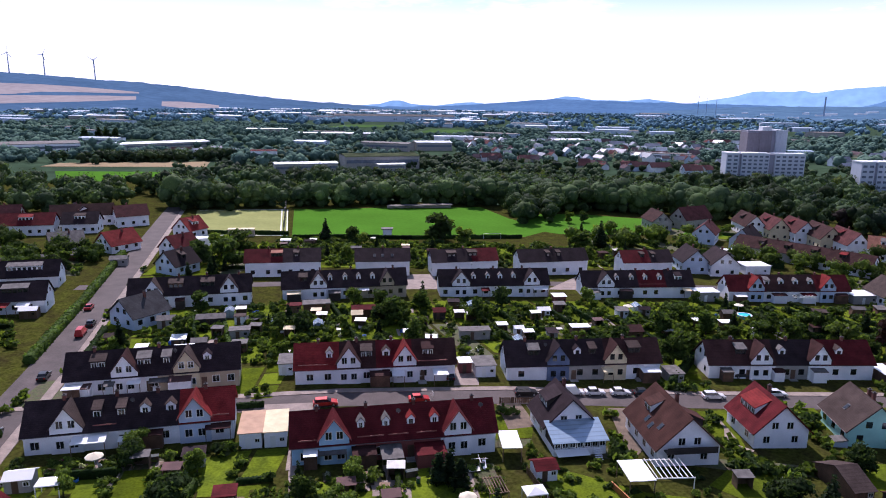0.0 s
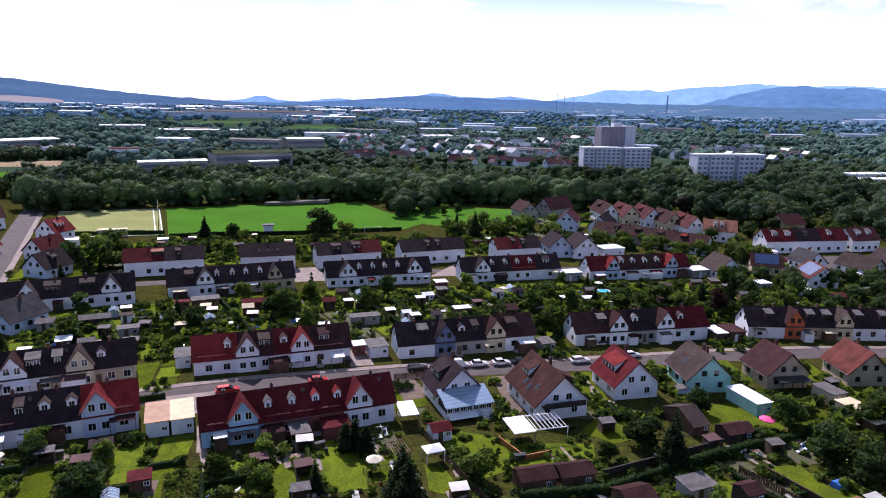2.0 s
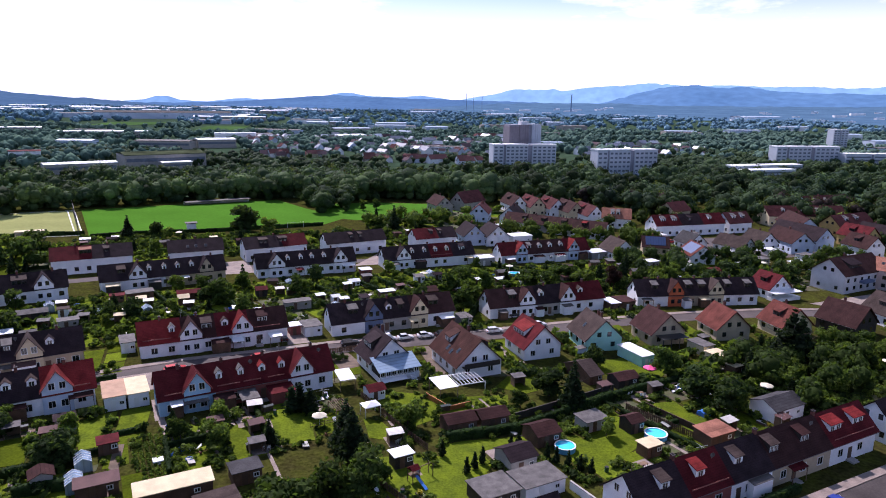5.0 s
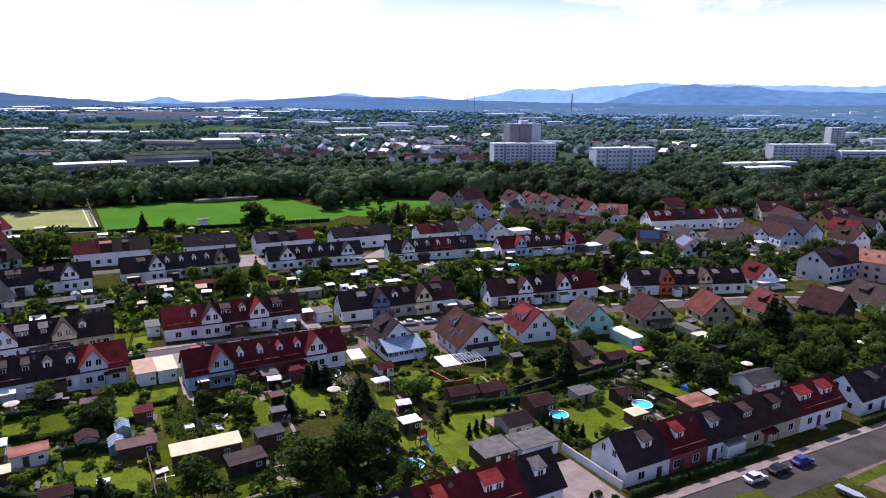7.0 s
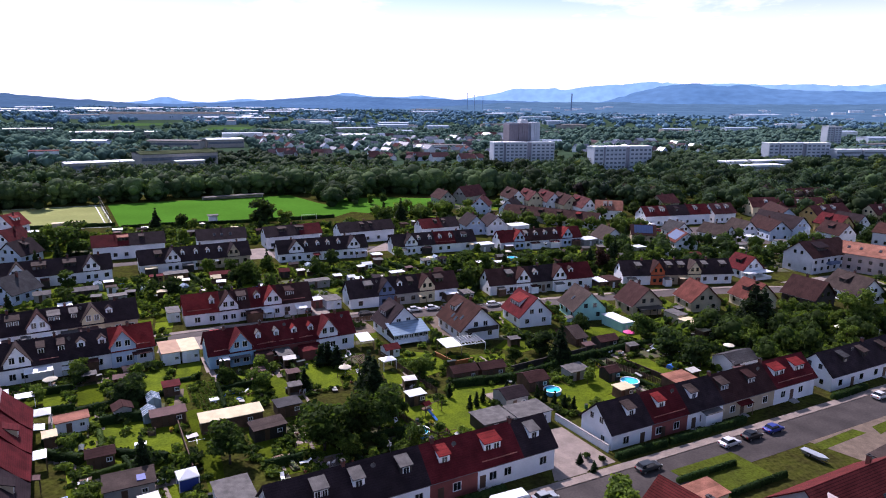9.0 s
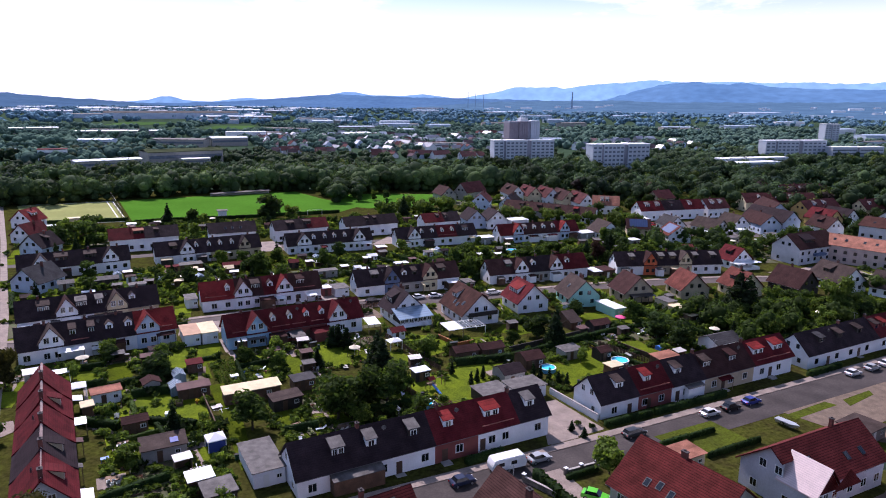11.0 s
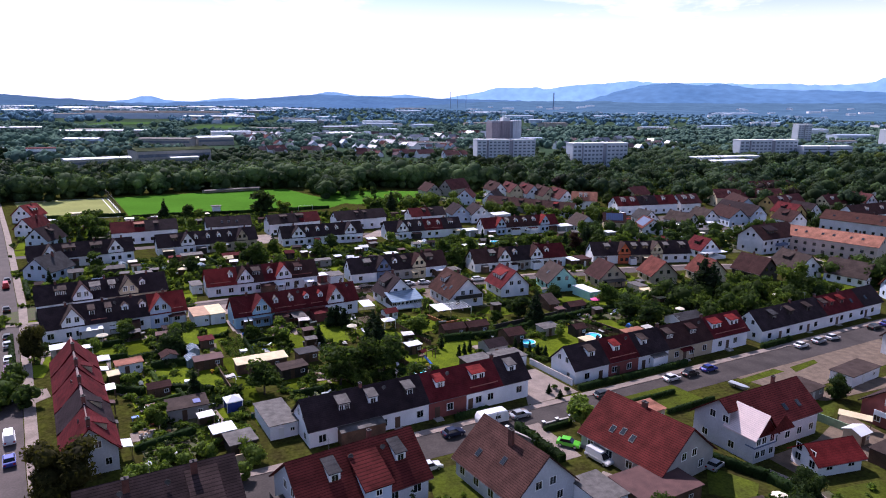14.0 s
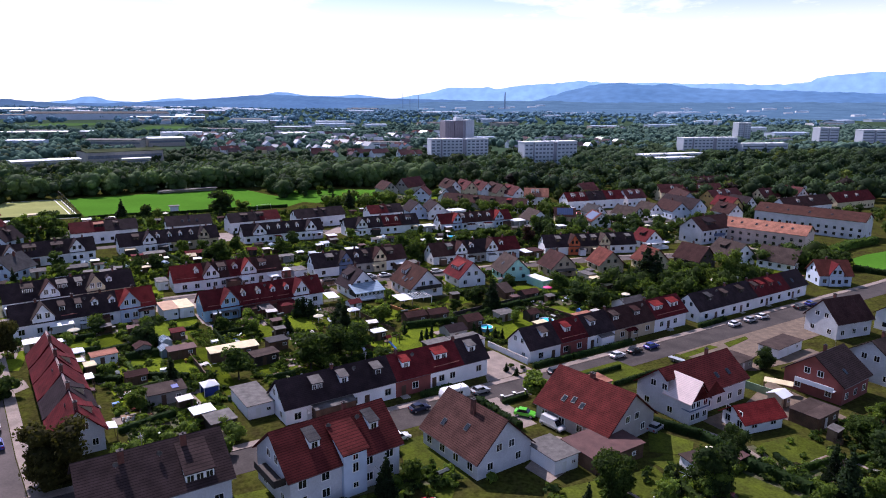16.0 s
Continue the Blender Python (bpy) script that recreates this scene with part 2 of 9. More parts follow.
def gable_house(label, p0, p1, depth, eave, ridge, sections, over=0.4, category="house", name="house", group="", hip=0.0):
    """A house with its ridge from p0 to p1. sections: (from, to, roof, wall) along it. Local x runs along the ridge, -y is the front."""
    d = Vector((p1[0] - p0[0], p1[1] - p0[1]))
    L = d.length
    turn = math.degrees(math.atan2(d.y, d.x))
    cx, cy = (p0[0] + p1[0]) / 2, (p0[1] + p1[1]) / 2
    base = min(gz(p0[0]), gz(p1[0]), gz(cx)) - gz(cx)
    ob = thing(name, label, category, cx, cy, turn, group)
    h = depth / 2
    k = (ridge - eave) / h
    for a, b, rf, wl in sections:
        x0, x1 = (a - 0.5) * L, (b - 0.5) * L
        part("wall", extrude([(-h, base - 0.4), (h, base - 0.4), (h, eave - 0.02), (0, ridge - 0.06), (-h, eave - 0.02)], x0, x1), WALL[wl], ob)
        e0, e1 = x0 - (over if a == 0 else 0), x1 + (over if b == 1 else 0)
        for s in (-1, 1):
            part("roof", slab(e0, e1, s * (h + over), eave - k * over, 0, ridge), ROOF[rf], ob)
        if ob.location.y < 150:
            part("gutter", extrude([(-h - over - 0.12, eave - k * over - 0.02), (-h - over, eave - k * over - 0.06), (-h - over, eave - k * over + 0.06)], e0, e1), GUTTER, ob)
        if ob.location.y < 200:
            part("ridge_cap", extrude([(-0.16, ridge + 0.06), (0, ridge + 0.23), (0.16, ridge + 0.06)], e0, e1), ROOF[rf], ob)
    ob["L"] = L
    return ob, L, h, k, eave, ridge


def cross_gable(hs, f, wall="w", roof="k", width=4.6, apex=None, side=-1, out=0.35, eave=None, floors=2, ridge_tile=False):
    """A gabled bay that runs from the front of the house back to its ridge."""
    ob, L, h, k, ev, rg = hs
    x = (f - 0.5) * L
    apex = apex or rg + 0.35
    eave = eave or ev + 0.9
    yf = side * (h + out)
    w = width / 2
    part("bay_wall", extrude([(x - w, -1.2), (x + w, -1.2), (x + w, eave), (x, apex - 0.05), (x - w, eave)], yf, 0, "y"), WALL[wall], ob)
    kk = (apex - eave) / w
    for s in (-1, 1):
        e = [(x + s * (w + 0.3), eave - kk * 0.3), (x, apex), (x, apex + 0.18), (x + s * (w + 0.3), eave - kk * 0.3 + 0.18)]
        part("bay_roof", extrude(e, yf + side * 0.3, 0, "y"), ROOF[roof], ob)
        if ridge_tile:
            e2 = [(x + s * (w + 0.34), eave - kk * 0.34), (x, apex), (x, apex + 0.24), (x + s * (w + 0.34), eave - kk * 0.34 + 0.24)]
            part("verge", extrude(e2, yf + side * 0.42, yf + side * 0.3, "y"), RIDGE, ob)
    t = 0 if side < 0 else 180
    for dx in (-0.85, 0.85):
        window(ob, x + dx, yf, eave - 0.2, t, 1.05, 1.35)
    if floors > 1:
        window(ob, x - 1.0, yf, 0.95, t, 1.2, 1.35)
        window(ob, x + 1.0, yf, 0.95, t, 1.2, 1.35)


def dormer(hs, f, kind="g", roof="k", wall="w", width=1.5, side=-1, at=0.36):
    """g: a small gabled dormer; s: a shed dormer; b: a broad shed dormer; v: a skylight."""
    ob, L, h, k, ev, rg = hs
    x = (f - 0.5) * L
    yf = side * h * (1 - at)
    zf = ev + k * h * at + 0.1
    t = 0 if side < 0 else 180
    w = width / 2
    if kind == "v":
        a = math.degrees(math.atan(k))
        sky = part("skylight", box(-0.45, 0.45, -0.65, 0.65, 0.0, 0.12), STEEL, ob, m=pose(x, yf, zf + 0.08, a if side < 0 else -a, 0, 0))
        part("pane", box(-0.36, 0.36, -0.55, 0.55, 0.12, 0.14), PANE, sky)
        return
    if kind == "g":
        wall_h, top = 1.05, 1.75
        yb = side * max(0.0, h * (1 - at) - top / k)
        dm = part("dormer", extrude([(x - w, zf - 0.6), (x + w, zf - 0.6), (x + w, zf + wall_h), (x, zf + top), (x - w, zf + wall_h)], yf, yb, "y"), WALL[wall], ob)
        for s in (-1, 1):
            e = [(x + s * (w + 0.18), zf + wall_h - 0.12), (x, zf + top), (x, zf + top + 0.1), (x + s * (w + 0.18), zf + wall_h - 0.02)]
            part("dormer_roof", extrude(e, yf + side * 0.22, yb, "y"), ROOF[roof], dm)
        window(ob, x, yf, zf - 0.1, t, min(0.9, width - 0.5), 1.05)
    else:
        hh = 1.25
        yb = side * h * 0.12
        zt = ev + k * (h - abs(yb)) + 0.1
        dm = part("dormer", extrude([(yf, zf - 0.6), (yb, zf - 0.6), (yb, zt - 0.05), (yf, zf + hh)], x - w, x + w), WALL[wall], ob)
        part("dormer_roof", extrude([(yf + side * 0.3, zf + hh - 0.05), (yb, zt), (yb, zt + 0.12), (yf + side * 0.3, zf + hh + 0.07)], x - w - 0.15, x + w + 0.15), ROOF[roof], dm)
        k2 = max(1, round(width / 1.3))
        for i in range(k2):
            window(ob, x - w + (i + 0.5) * width / k2, yf, zf - 0.02, t, min(1.0, width / k2 - 0.2), 1.0)


def chimney(hs, f, y=0.0, top=None, w=0.5, brick=True):
    ob, L, h, k, ev, rg = hs
    x = (f - 0.5) * L
    zr = rg - k * abs(y)
    t = top or rg + 0.8
    ch = part("chimney", box(x - w / 2, x + w / 2, y - 0.28, y + 0.28, zr - 0.7, t), BRICK if brick else SOOT, ob)
    if ob.location.y > 190:
        return
    part("chimney_cap", join(box(x - w / 2 - 0.07, x + w / 2 + 0.07, y - 0.35, y + 0.35, t, t + 0.1),
                             box(x - 0.12, x + 0.12, y - 0.12, y + 0.12, t + 0.1, t + 0.3)), SOOT, ch)


def facade(hs, fs, z=0.95, side=-1, w=1.35, h2=1.4, extra=0.0):
    ob, L, h, k, ev, rg = hs
    for f in fs:
        window(ob, (f - 0.5) * L, side * (h + extra), z, 0 if side < 0 else 180, w, h2)


def gable_windows(hs, end, spots, w=0.95, h2=1.2):
    ob, L, h, k, ev, rg = hs
    for y, z in spots:
        window(ob, end * L / 2, y, z, 90 if end > 0 else -90, w, h2)


def canopy(hs, f, width, out, z=2.4, roof="w", wall=None, side=-1, name="canopy"):
    """A lean-to roof over a terrace, on posts."""
    ob, L, h, k, ev, rg = hs
    x = (f - 0.5) * L
    w = width / 2
    y0, y1 = side * h, side * (h + out)
    cn = part(name, extrude([(y0, z + 0.35), (y1, z), (y1, z + 0.1), (y0, z + 0.45)], x - w, x + w), ROOF[roof], ob)
    if wall:
        part("porch_wall", box(x - w + 0.1, x + w - 0.1, min(y0, y1 - side * 0.15), max(y0, y1 - side * 0.15), -0.6, z), WALL[wall], ob)
    else:
        for dx in (-w + 0.1, w - 0.1):
            part("post", box(x + dx - 0.05, x + dx + 0.05, y1 - side * 0.15 - 0.05, y1 - side * 0.15 + 0.05, -0.6, z), WOOD, cn)


# ---- land ----
GRASS = mat("meadow", (0.058, 0.066, 0.012), 0.95, var=0.45, scale=0.34, fine=1.6, tint=(0.036, 0.032, 0.012), spec=0.0)
LAWN = mat("lawn", (0.108, 0.146, 0.009), 0.95, var=0.30, scale=0.32, fine=2.5, tint=(0.062, 0.088, 0.010), spec=0.0, obj=0.38)
LAWN2 = mat("olive_lawn", (0.074, 0.096, 0.012), 0.95, var=0.32, scale=0.4, fine=2.5, tint=(0.046, 0.056, 0.012), spec=0.0, obj=0.2)
PITCH = mat("pitch_grass", (0.064, 0.180, 0.018), 0.95, var=0.10, scale=0.03, fine=0.7, spec=0.0)
SAND = mat("sand_court", (0.27, 0.29, 0.11), 0.95, var=0.10, scale=0.06, fine=0.8, spec=0.0)
ASPHALT = mat("asphalt", (0.094, 0.076, 0.072), 0.9, var=0.16, scale=0.25, fine=3.0, spec=0.3)
ASPHALT2 = mat("dark_asphalt", (0.066, 0.055, 0.052), 0.9, var=0.22, scale=0.22, fine=3.0, spec=0.25)
PAVING = mat("paving", (0.275, 0.220, 0.188), 0.9, var=0.16, scale=0.5, fine=4.0)
GRAVEL = mat("gravel", (0.175, 0.128, 0.092), 0.95, var=0.2, scale=0.6, fine=6.0)
SOIL = mat("garden_soil", (0.076, 0.058, 0.036), 0.95, var=0.35, scale=0.8, fine=3.0, tint=(0.055, 0.082, 0.018))
FIELD = mat("far_meadow", (0.062, 0.125, 0.040), 0.95, var=0.15, scale=0.02, fine=0.2, spec=0.0)
CROP = mat("stubble_field", (0.24, 0.165, 0.072), 0.95, var=0.1, scale=0.02, fine=0.3)
PAINT = mat("line_paint", (0.75, 0.75, 0.72), 0.8, var=0.1)
WOODFLOOR = mat("far_green_land", (0.046, 0.078, 0.044), 0.95, var=0.3, scale=0.008, fine=0.06, tint=(0.032, 0.056, 0.036), spec=0.0)

steps = [-4900, -3400, -2400, -1700, -1200, -800, -600] + list(range(-440, 441, 20)) + [600, 800, 1200, 1700, 2400, 3400, 4900]
nx = len(steps)
ground_v = [(x, y + 200, gz(x)) for y in steps for x in steps]
ground_f = [(j * nx + i, j * nx + i + 1, (j + 1) * nx + i + 1, (j + 1) * nx + i) for j in range(nx - 1) for i in range(nx - 1)]
ground = new("ground", mesh("ground", (ground_v, ground_f), GRASS))
tagged(ground, "green suburban land with grass and earth", "ground", kind="structure")


def sheet(name, label, category, pts, material, lift=0.03, kind="structure"):
    """A piece of ground laid on the land, following its fall."""
    bm = bmesh.new()
    bm.faces.new([bm.verts.new((x, y, 0)) for x, y in pts])
    a, b = min(p[0] for p in pts), max(p[0] for p in pts)
    x = a + 12
    while x < b - 2:
        bmesh.ops.bisect_plane(bm, geom=bm.verts[:] + bm.edges[:] + bm.faces[:], plane_co=(x, 0, 0), plane_no=(1, 0, 0))
        x += 12
    for v in bm.verts:
        v.co.z = gz(v.co.x) + lift
    rim = [e for e in bm.edges if e.is_boundary]
    low = bmesh.ops.extrude_edge_only(bm, edges=rim)["geom"]
    for v in low:
        if isinstance(v, bmesh.types.BMVert):
            v.co.z -= 0.3
    bmesh.ops.recalc_face_normals(bm, faces=bm.faces)
    me = bpy.data.meshes.new(name)
    bm.to_mesh(me)
    bm.free()
    if sum(p.normal.z * p.area for p in me.polygons) < 0:
        me.flip_normals()
    me.materials.append(material)
    return tagged(new(name, me), label, category, kind=kind)


def ribbon(name, label, category, line, width, material, lift=0.03, height=0.25):
    """A strip along a line of points: a road, path or kerb, with its edges going down into the land."""
    pts = []
    for (ax, ay), (bx, by) in zip(line, line[1:]):
        n = max(1, int(math.hypot(bx - ax, by - ay) / 12))
        pts += [(ax + (bx - ax) * i / n, ay + (by - ay) * i / n) for i in range(n)]
    pts.append(line[-1])
    V, F = [], []
    for i, (x, y) in enumerate(pts):
        a, b = pts[max(0, i - 1)], pts[min(len(pts) - 1, i + 1)]
        d = Vector((b[0] - a[0], b[1] - a[1])).normalized()
        ox, oy = -d.y * width / 2, d.x * width / 2
        for s, z in ((1, lift - height), (1, lift), (-1, lift), (-1, lift - height)):
            px, py = x + s * ox, y + s * oy
            V.append((px, py, gz(px) + z))
    for i in range(len(pts) - 1):
        F += [(4 * i + j, 4 * i + 4 + j, 4 * i + 5 + j, 4 * i + 1 + j) for j in range(3)]
    return tagged(new(name, mesh(name, (V, F), material)), label, category, kind="structure")


def shift_line(line, off):
    out = []
    for i, (x, y) in enumerate(line):
        a, b = line[max(0, i - 1)], line[min(len(line) - 1, i + 1)]
        d = Vector((b[0] - a[0], b[1] - a[1])).normalized()
        out.append((x - d.y * off, y + d.x * off))
    return out


MAIN = [(0, -65), (-35, 21), (-67.5, 109), (-107.6, 208), (-143, 293), (-185, 400)]
STREET1 = [(-61, 90), (-30, 101), (-6.5, 109.4), (25, 117.2), (63, 122.8), (100, 129.5), (124, 132), (152, 132.5), (182, 128), (205, 118)]
STREET2 = [(-101, 166), (-60, 178), (-25, 190), (17, 200.5), (60, 208.5), (104, 214), (130, 222), (150, 236)]
STREET3 = [(-28, 4), (8.6, 15.3), (57, 30.4), (104, 45.3), (160, 63), (205, 76.5), (260, 95)]
for line, w, nm in ((MAIN, 7.4, "road"), (STREET1, 6.0, "road"), (STREET2, 5.0, "road"), (STREET3, 7.2, "road")):
    ribbon(nm, "worn grey asphalt residential street", "road", line, w, ASPHALT2 if line is STREET3 else ASPHALT, 0.03)
for line, off in ((MAIN, -4.9), (STREET1, 3.8), (STREET3, 4.5)):
    ribbon("pavement", "pale paved footpath beside the street", "pavement", shift_line(line, off), 1.7, PAVING, 0.13)
ribbon("trim", "pale stone kerb along the main road", "kerb", shift_line(MAIN, -3.95), 0.22, PAVING, 0.16)

sheet("sports_court", "sandy yellow-green sports court with white lines", "sports ground", [(-107, 243), (-70, 251.5), (-93, 314), (-134, 301)], SAND, 0.05)
sheet("sports_field", "bright green mown football pitch", "sports ground", [(-67.5, 250.5), (-20, 262), (25, 277), (36, 296), (16, 322), (0, 352), (-45, 334), (-90, 315)], PITCH, 0.05)
sheet("lawn", "open sunlit park lawn beyond the gardens", "lawn", [(20, 300), (40, 288), (84, 300), (122, 305), (124, 322), (95, 340), (55, 345), (32, 340)], PITCH, 0.04)
for a, b in (((-70, 251.5), (-93, 314)), ((-72.5, 251), (-95.5, 313)), ((-107, 243.6), (-70, 252.1)), ((-93.5, 313.4), (-133, 300.5))):
    ribbon("line_marking", "white painted line on the court", "marking", [a, b], 0.5, PAINT, 0.075, 0.05)


# ---- terraced rows ----
def lerp(p, q, f):
    return (p[0] + (q[0] - p[0]) * f, p[1] + (q[1] - p[1]) * f)


def terrace(label, p0, p1, sections, gables=(), dorm=(), chim=(), win=(), depth=7.8, eave=3.6, ridge=7.3, ends="w", doors=(), back=True, group="terraced houses"):
    hs = gable_house(label, p0, p1, depth, eave, ridge, sections, name="terraced_house", category="terraced house", group=group)
    for g in gables:
        cross_gable(hs, *g)
    for d in dorm:
        dormer(hs, *d)
    for c in chim:
        chimney(hs, c)
    facade(hs, win)
    if back and p0[1] < 120:
        facade(hs, [0.06 + i * 0.125 for i in range(8)], side=1)
    for f in doors:
        door(hs[0], (f - 0.5) * hs[1], -hs[2])
    for e in (-1, 1):
        gable_windows(hs, e, [(-1.2, eave + 0.5), (1.2, eave + 0.5), (-1.8, 1.1)])
    return hs


A1 = terrace("long white terrace with dark roofs and a red end", (-49.5, 84.0), (-20.6, 95.3),
    [(0, 0.30, "k", "w"), (0.30, 0.73, "k", "w"), (0.73, 1, "r", "w")],
    [(0.20, "w", "n"), (0.81, "v", "r", 4.8, None, -1, 0.35, None, 2, True)],
    [(0.335, "s", "n", "k", 1.3), (0.45, "s", "n", "k", 1.3), (0.565, "g", "n"), (0.69, "g", "n")],
    [0.17, 0.42, 0.62, 0.86], [0.05, 0.46, 0.56, 0.66, 0.93], doors=[0.61])
canopy(A1, 0.31, 5.0, 2.6, 2.5, "w")
canopy(A1, 0.48, 2.6, 1.2, 1.6, "w")
canopy(A1, 0.925, 4.0, 1.6, 2.4, "b")
A2 = terrace("long red-roofed terrace with light blue, red and white fronts", (-8.1, 89.0), (22.5, 99.4),
    [(0, 0.30, "d", "l"), (0.30, 0.72, "d", "r"), (0.72, 1, "d", "w")],
    [(0.20, "l", "d", 4.6, None, -1, 0.35, None, 2, True), (0.805, "w", "d", 4.4, None, -1, 0.35, None, 2, True)],
    [(0.33, "g", "f", "w", 1.1), (0.453, "g", "f", "w", 1.1), (0.577, "g", "r", "w", 1.25), (0.695, "g", "r", "w", 1.25)],
    [0.12, 0.36, 0.6, 0.9], [0.06, 0.42, 0.5, 0.66, 0.93], doors=[0.57])
canopy(A2, 0.34, 3.8, 2.6, 2.3, "b", "n")
canopy(A2, 0.18, 5.0, 1.3, 2.2, "f")
canopy(A2, 0.47, 3.4, 4.0, 2.2, "f")
canopy(A2, 0.66, 4.8, 3.6, 2.1, "d", "r")
B1 = terrace("dark-roofed white and beige terrace", (-57.2, 103.9), (-28.5, 115.1), [(0, 0.52, "k", "w"), (0.52, 1, "k", "b")],
    [(0.335, "w", "b"), (0.69, "c", "n")], [(0.18, "b", "n", "k", 2.6), (0.44, "b", "f", "k", 2.4), (0.57, "s", "f", "k", 1.6), (0.81, "g", "k")],
    [0.15, 0.52, 0.86], [0.08, 0.2, 0.5, 0.86, 0.95], doors=[0.47, 0.79])
canopy(B1, 0.25, 2.0, 2.0, 2.4, "f")
B2 = terrace("terrace with red and brown roofs and two white gables", (-17.8, 117.8), (12.8, 126.5),
    [(0, 0.27, "r", "w"), (0.27, 0.5, "b", "w"), (0.5, 0.73, "d", "w"), (0.73, 1, "b", "w")],
    [(0.33, "w", "b"), (0.68, "w", "r")], [(0.21, "g", "f", "w", 1.2), (0.44, "b", "n", "k", 2.2), (0.565, "g", "n"), (0.83, "b", "b", "k", 2.2)],
    [0.14, 0.38, 0.6, 0.86], [0.09, 0.2, 0.44, 0.6, 0.8, 0.93], doors=[0.5, 0.79])
canopy(B2, 0.5, 2.4, 1.2, 2.3, "w")
B3 = terrace("dark-roofed terrace with a slate blue and a cream gable", (23.5, 128.8), (55.1, 136.5),
    [(0, 0.36, "k", "w"), (0.36, 0.64, "k", "g"), (0.64, 1, "b", "w")],
    [(0.325, "s", "k"), (0.70, "c", "b")], [(0.175, "b", "f", "k", 2.4), (0.46, "g", "k"), (0.56, "s", "n", "k", 1.5), (0.835, "b", "n", "k", 2.6)],
    [0.13, 0.47, 0.78], [0.09, 0.47, 0.57, 0.84, 0.93], doors=[0.43, 0.86])
B4 = terrace("white terrace with brown, black and red roofs", (65.9, 139.0), (100.9, 145.0),
    [(0, 0.40, "b", "w"), (0.40, 0.66, "k", "g"), (0.66, 1, "d", "w")],
    [(0.31, "w", "b"), (0.665, "w", "b")], [(0.2, "b", "f", "k", 2.2), (0.45, "g", "f"), (0.8, "g", "n")],
    [0.16, 0.5, 0.85], [0.09, 0.2, 0.47, 0.56, 0.77, 0.88], doors=[0.24, 0.51])
B5 = terrace("dark-roofed terrace with an orange and a cream gable", (113.1, 146.6), (150.7, 144.7),
    [(0, 0.27, "k", "w"), (0.27, 0.38, "k", "o"), (0.38, 0.62, "k", "b"), (0.62, 1, "k", "w")],
    [(0.31, "o", "b"), (0.645, "c", "n")], [(0.15, "b", "f", "k", 1.9), (0.43, "b", "f", "k", 1.9), (0.54, "b", "f", "k", 2.2), (0.76, "b", "f", "k", 1.8), (0.93, "b", "f", "k", 2)],
    [0.2, 0.5, 0.8], [0.08, 0.45, 0.53, 0.75, 0.85, 0.95])
C1 = terrace("white terrace with a dark roof and two gables", (-76.4, 154.1), (-47.8, 165.4), [(0, 0.5, "k", "w"), (0.5, 1, "k", "w")],
    [(0.2, "w", "n"), (0.82, "w", "k")], [(0.38, "b", "n", "n", 3.6), (0.64, "b", "n", "k", 3.4)], [0.4, 0.63, 0.9], [0.06, 0.3, 0.42, 0.54, 0.66, 0.95])
C2 = terrace("white and beige terrace with a black roof", (-40.8, 170.7), (-8.1, 182.1), [(0, 0.5, "k", "w"), (0.5, 1, "k", "b")],
    [(0.285, "w", "k"), (0.84, "b", "k", 4.0)], [(0.165, "b", "n", "k", 2.2), (0.38, "g", "f", "w", 1.15), (0.5, "g", "f", "w", 1.15), (0.61, "g", "f", "w", 1.15), (0.725, "g", "f", "w", 1.15)],
    [0.3, 0.55, 0.9], [0.08, 0.4, 0.5, 0.6, 0.7, 0.95])
C3 = terrace("white terrace with a black roof and round dormers", (1.6, 184.8), (32.8, 192.7), [(0, 1, "k", "w")],
    [(0.19, "w", "k", 5.2), (0.84, "w", "k", 4.6)], [(0.31, "g", "f", "w", 1.15), (0.44, "g", "f", "w", 1.15), (0.555, "g", "f", "w", 1.15), (0.68, "g", "f", "w", 1.15)],
    [0.16, 0.5, 0.77], [0.05, 0.32, 0.42, 0.54, 0.64, 0.74, 0.95])
C4 = terrace("white terrace with a black and dark red roof", (43.1, 194.5), (75.9, 201.7), [(0, 0.5, "k", "w"), (0.5, 0.75, "d", "w"), (0.75, 1, "k", "w")],
    [(0.2, "w", "k", 5.0)], [(0.31, "g", "f", "w", 1.15), (0.445, "g", "f", "w", 1.15), (0.57, "g", "f", "w", 1.15), (0.70, "g", "f", "w", 1.15), (0.87, "b", "k", "w", 2)],
    [0.2, 0.5, 0.8], [0.05, 0.33, 0.44, 0.56, 0.66, 0.9])
C5 = terrace("white terrace with dark roof and red-roofed gables", (86.1, 200.7), (122.2, 207.4), [(0, 0.3, "d", "w"), (0.3, 0.72, "b", "w"), (0.72, 1, "d", "w")],
    [(0.22, "v", "r"), (0.815, "v", "r")], [(0.32, "s", "f"), (0.44, "g", "f"), (0.56, "g", "f"), (0.685, "g", "f")],
    [0.2, 0.45, 0.75], [0.07, 0.33, 0.45, 0.55, 0.65, 0.93])
D_KW = dict(depth=8.4, eave=4.9, ridge=8.0)
terrace("two-storey white terrace with a red and a dark roof", (-60.6, 191.5), (-38.7, 198.2), [(0, 0.5, "d", "w"), (0.5, 1, "k", "w")], (), [(0.42, "b", "p", "k", 3.4), (0.68, "s", "n", "k", 1.6)], [0.3, 0.7], [0.1, 0.3, 0.45, 0.6, 0.75, 0.9], **D_KW)
terrace("white terrace with a plain dark roof", (-28.0, 202.1), (-11.3, 206.1), [(0, 1, "k", "w")], (), [(0.35, "v"), (0.5, "v"), (0.68, "v")], [0.5], [0.12, 0.35, 0.65, 0.88], **D_KW)
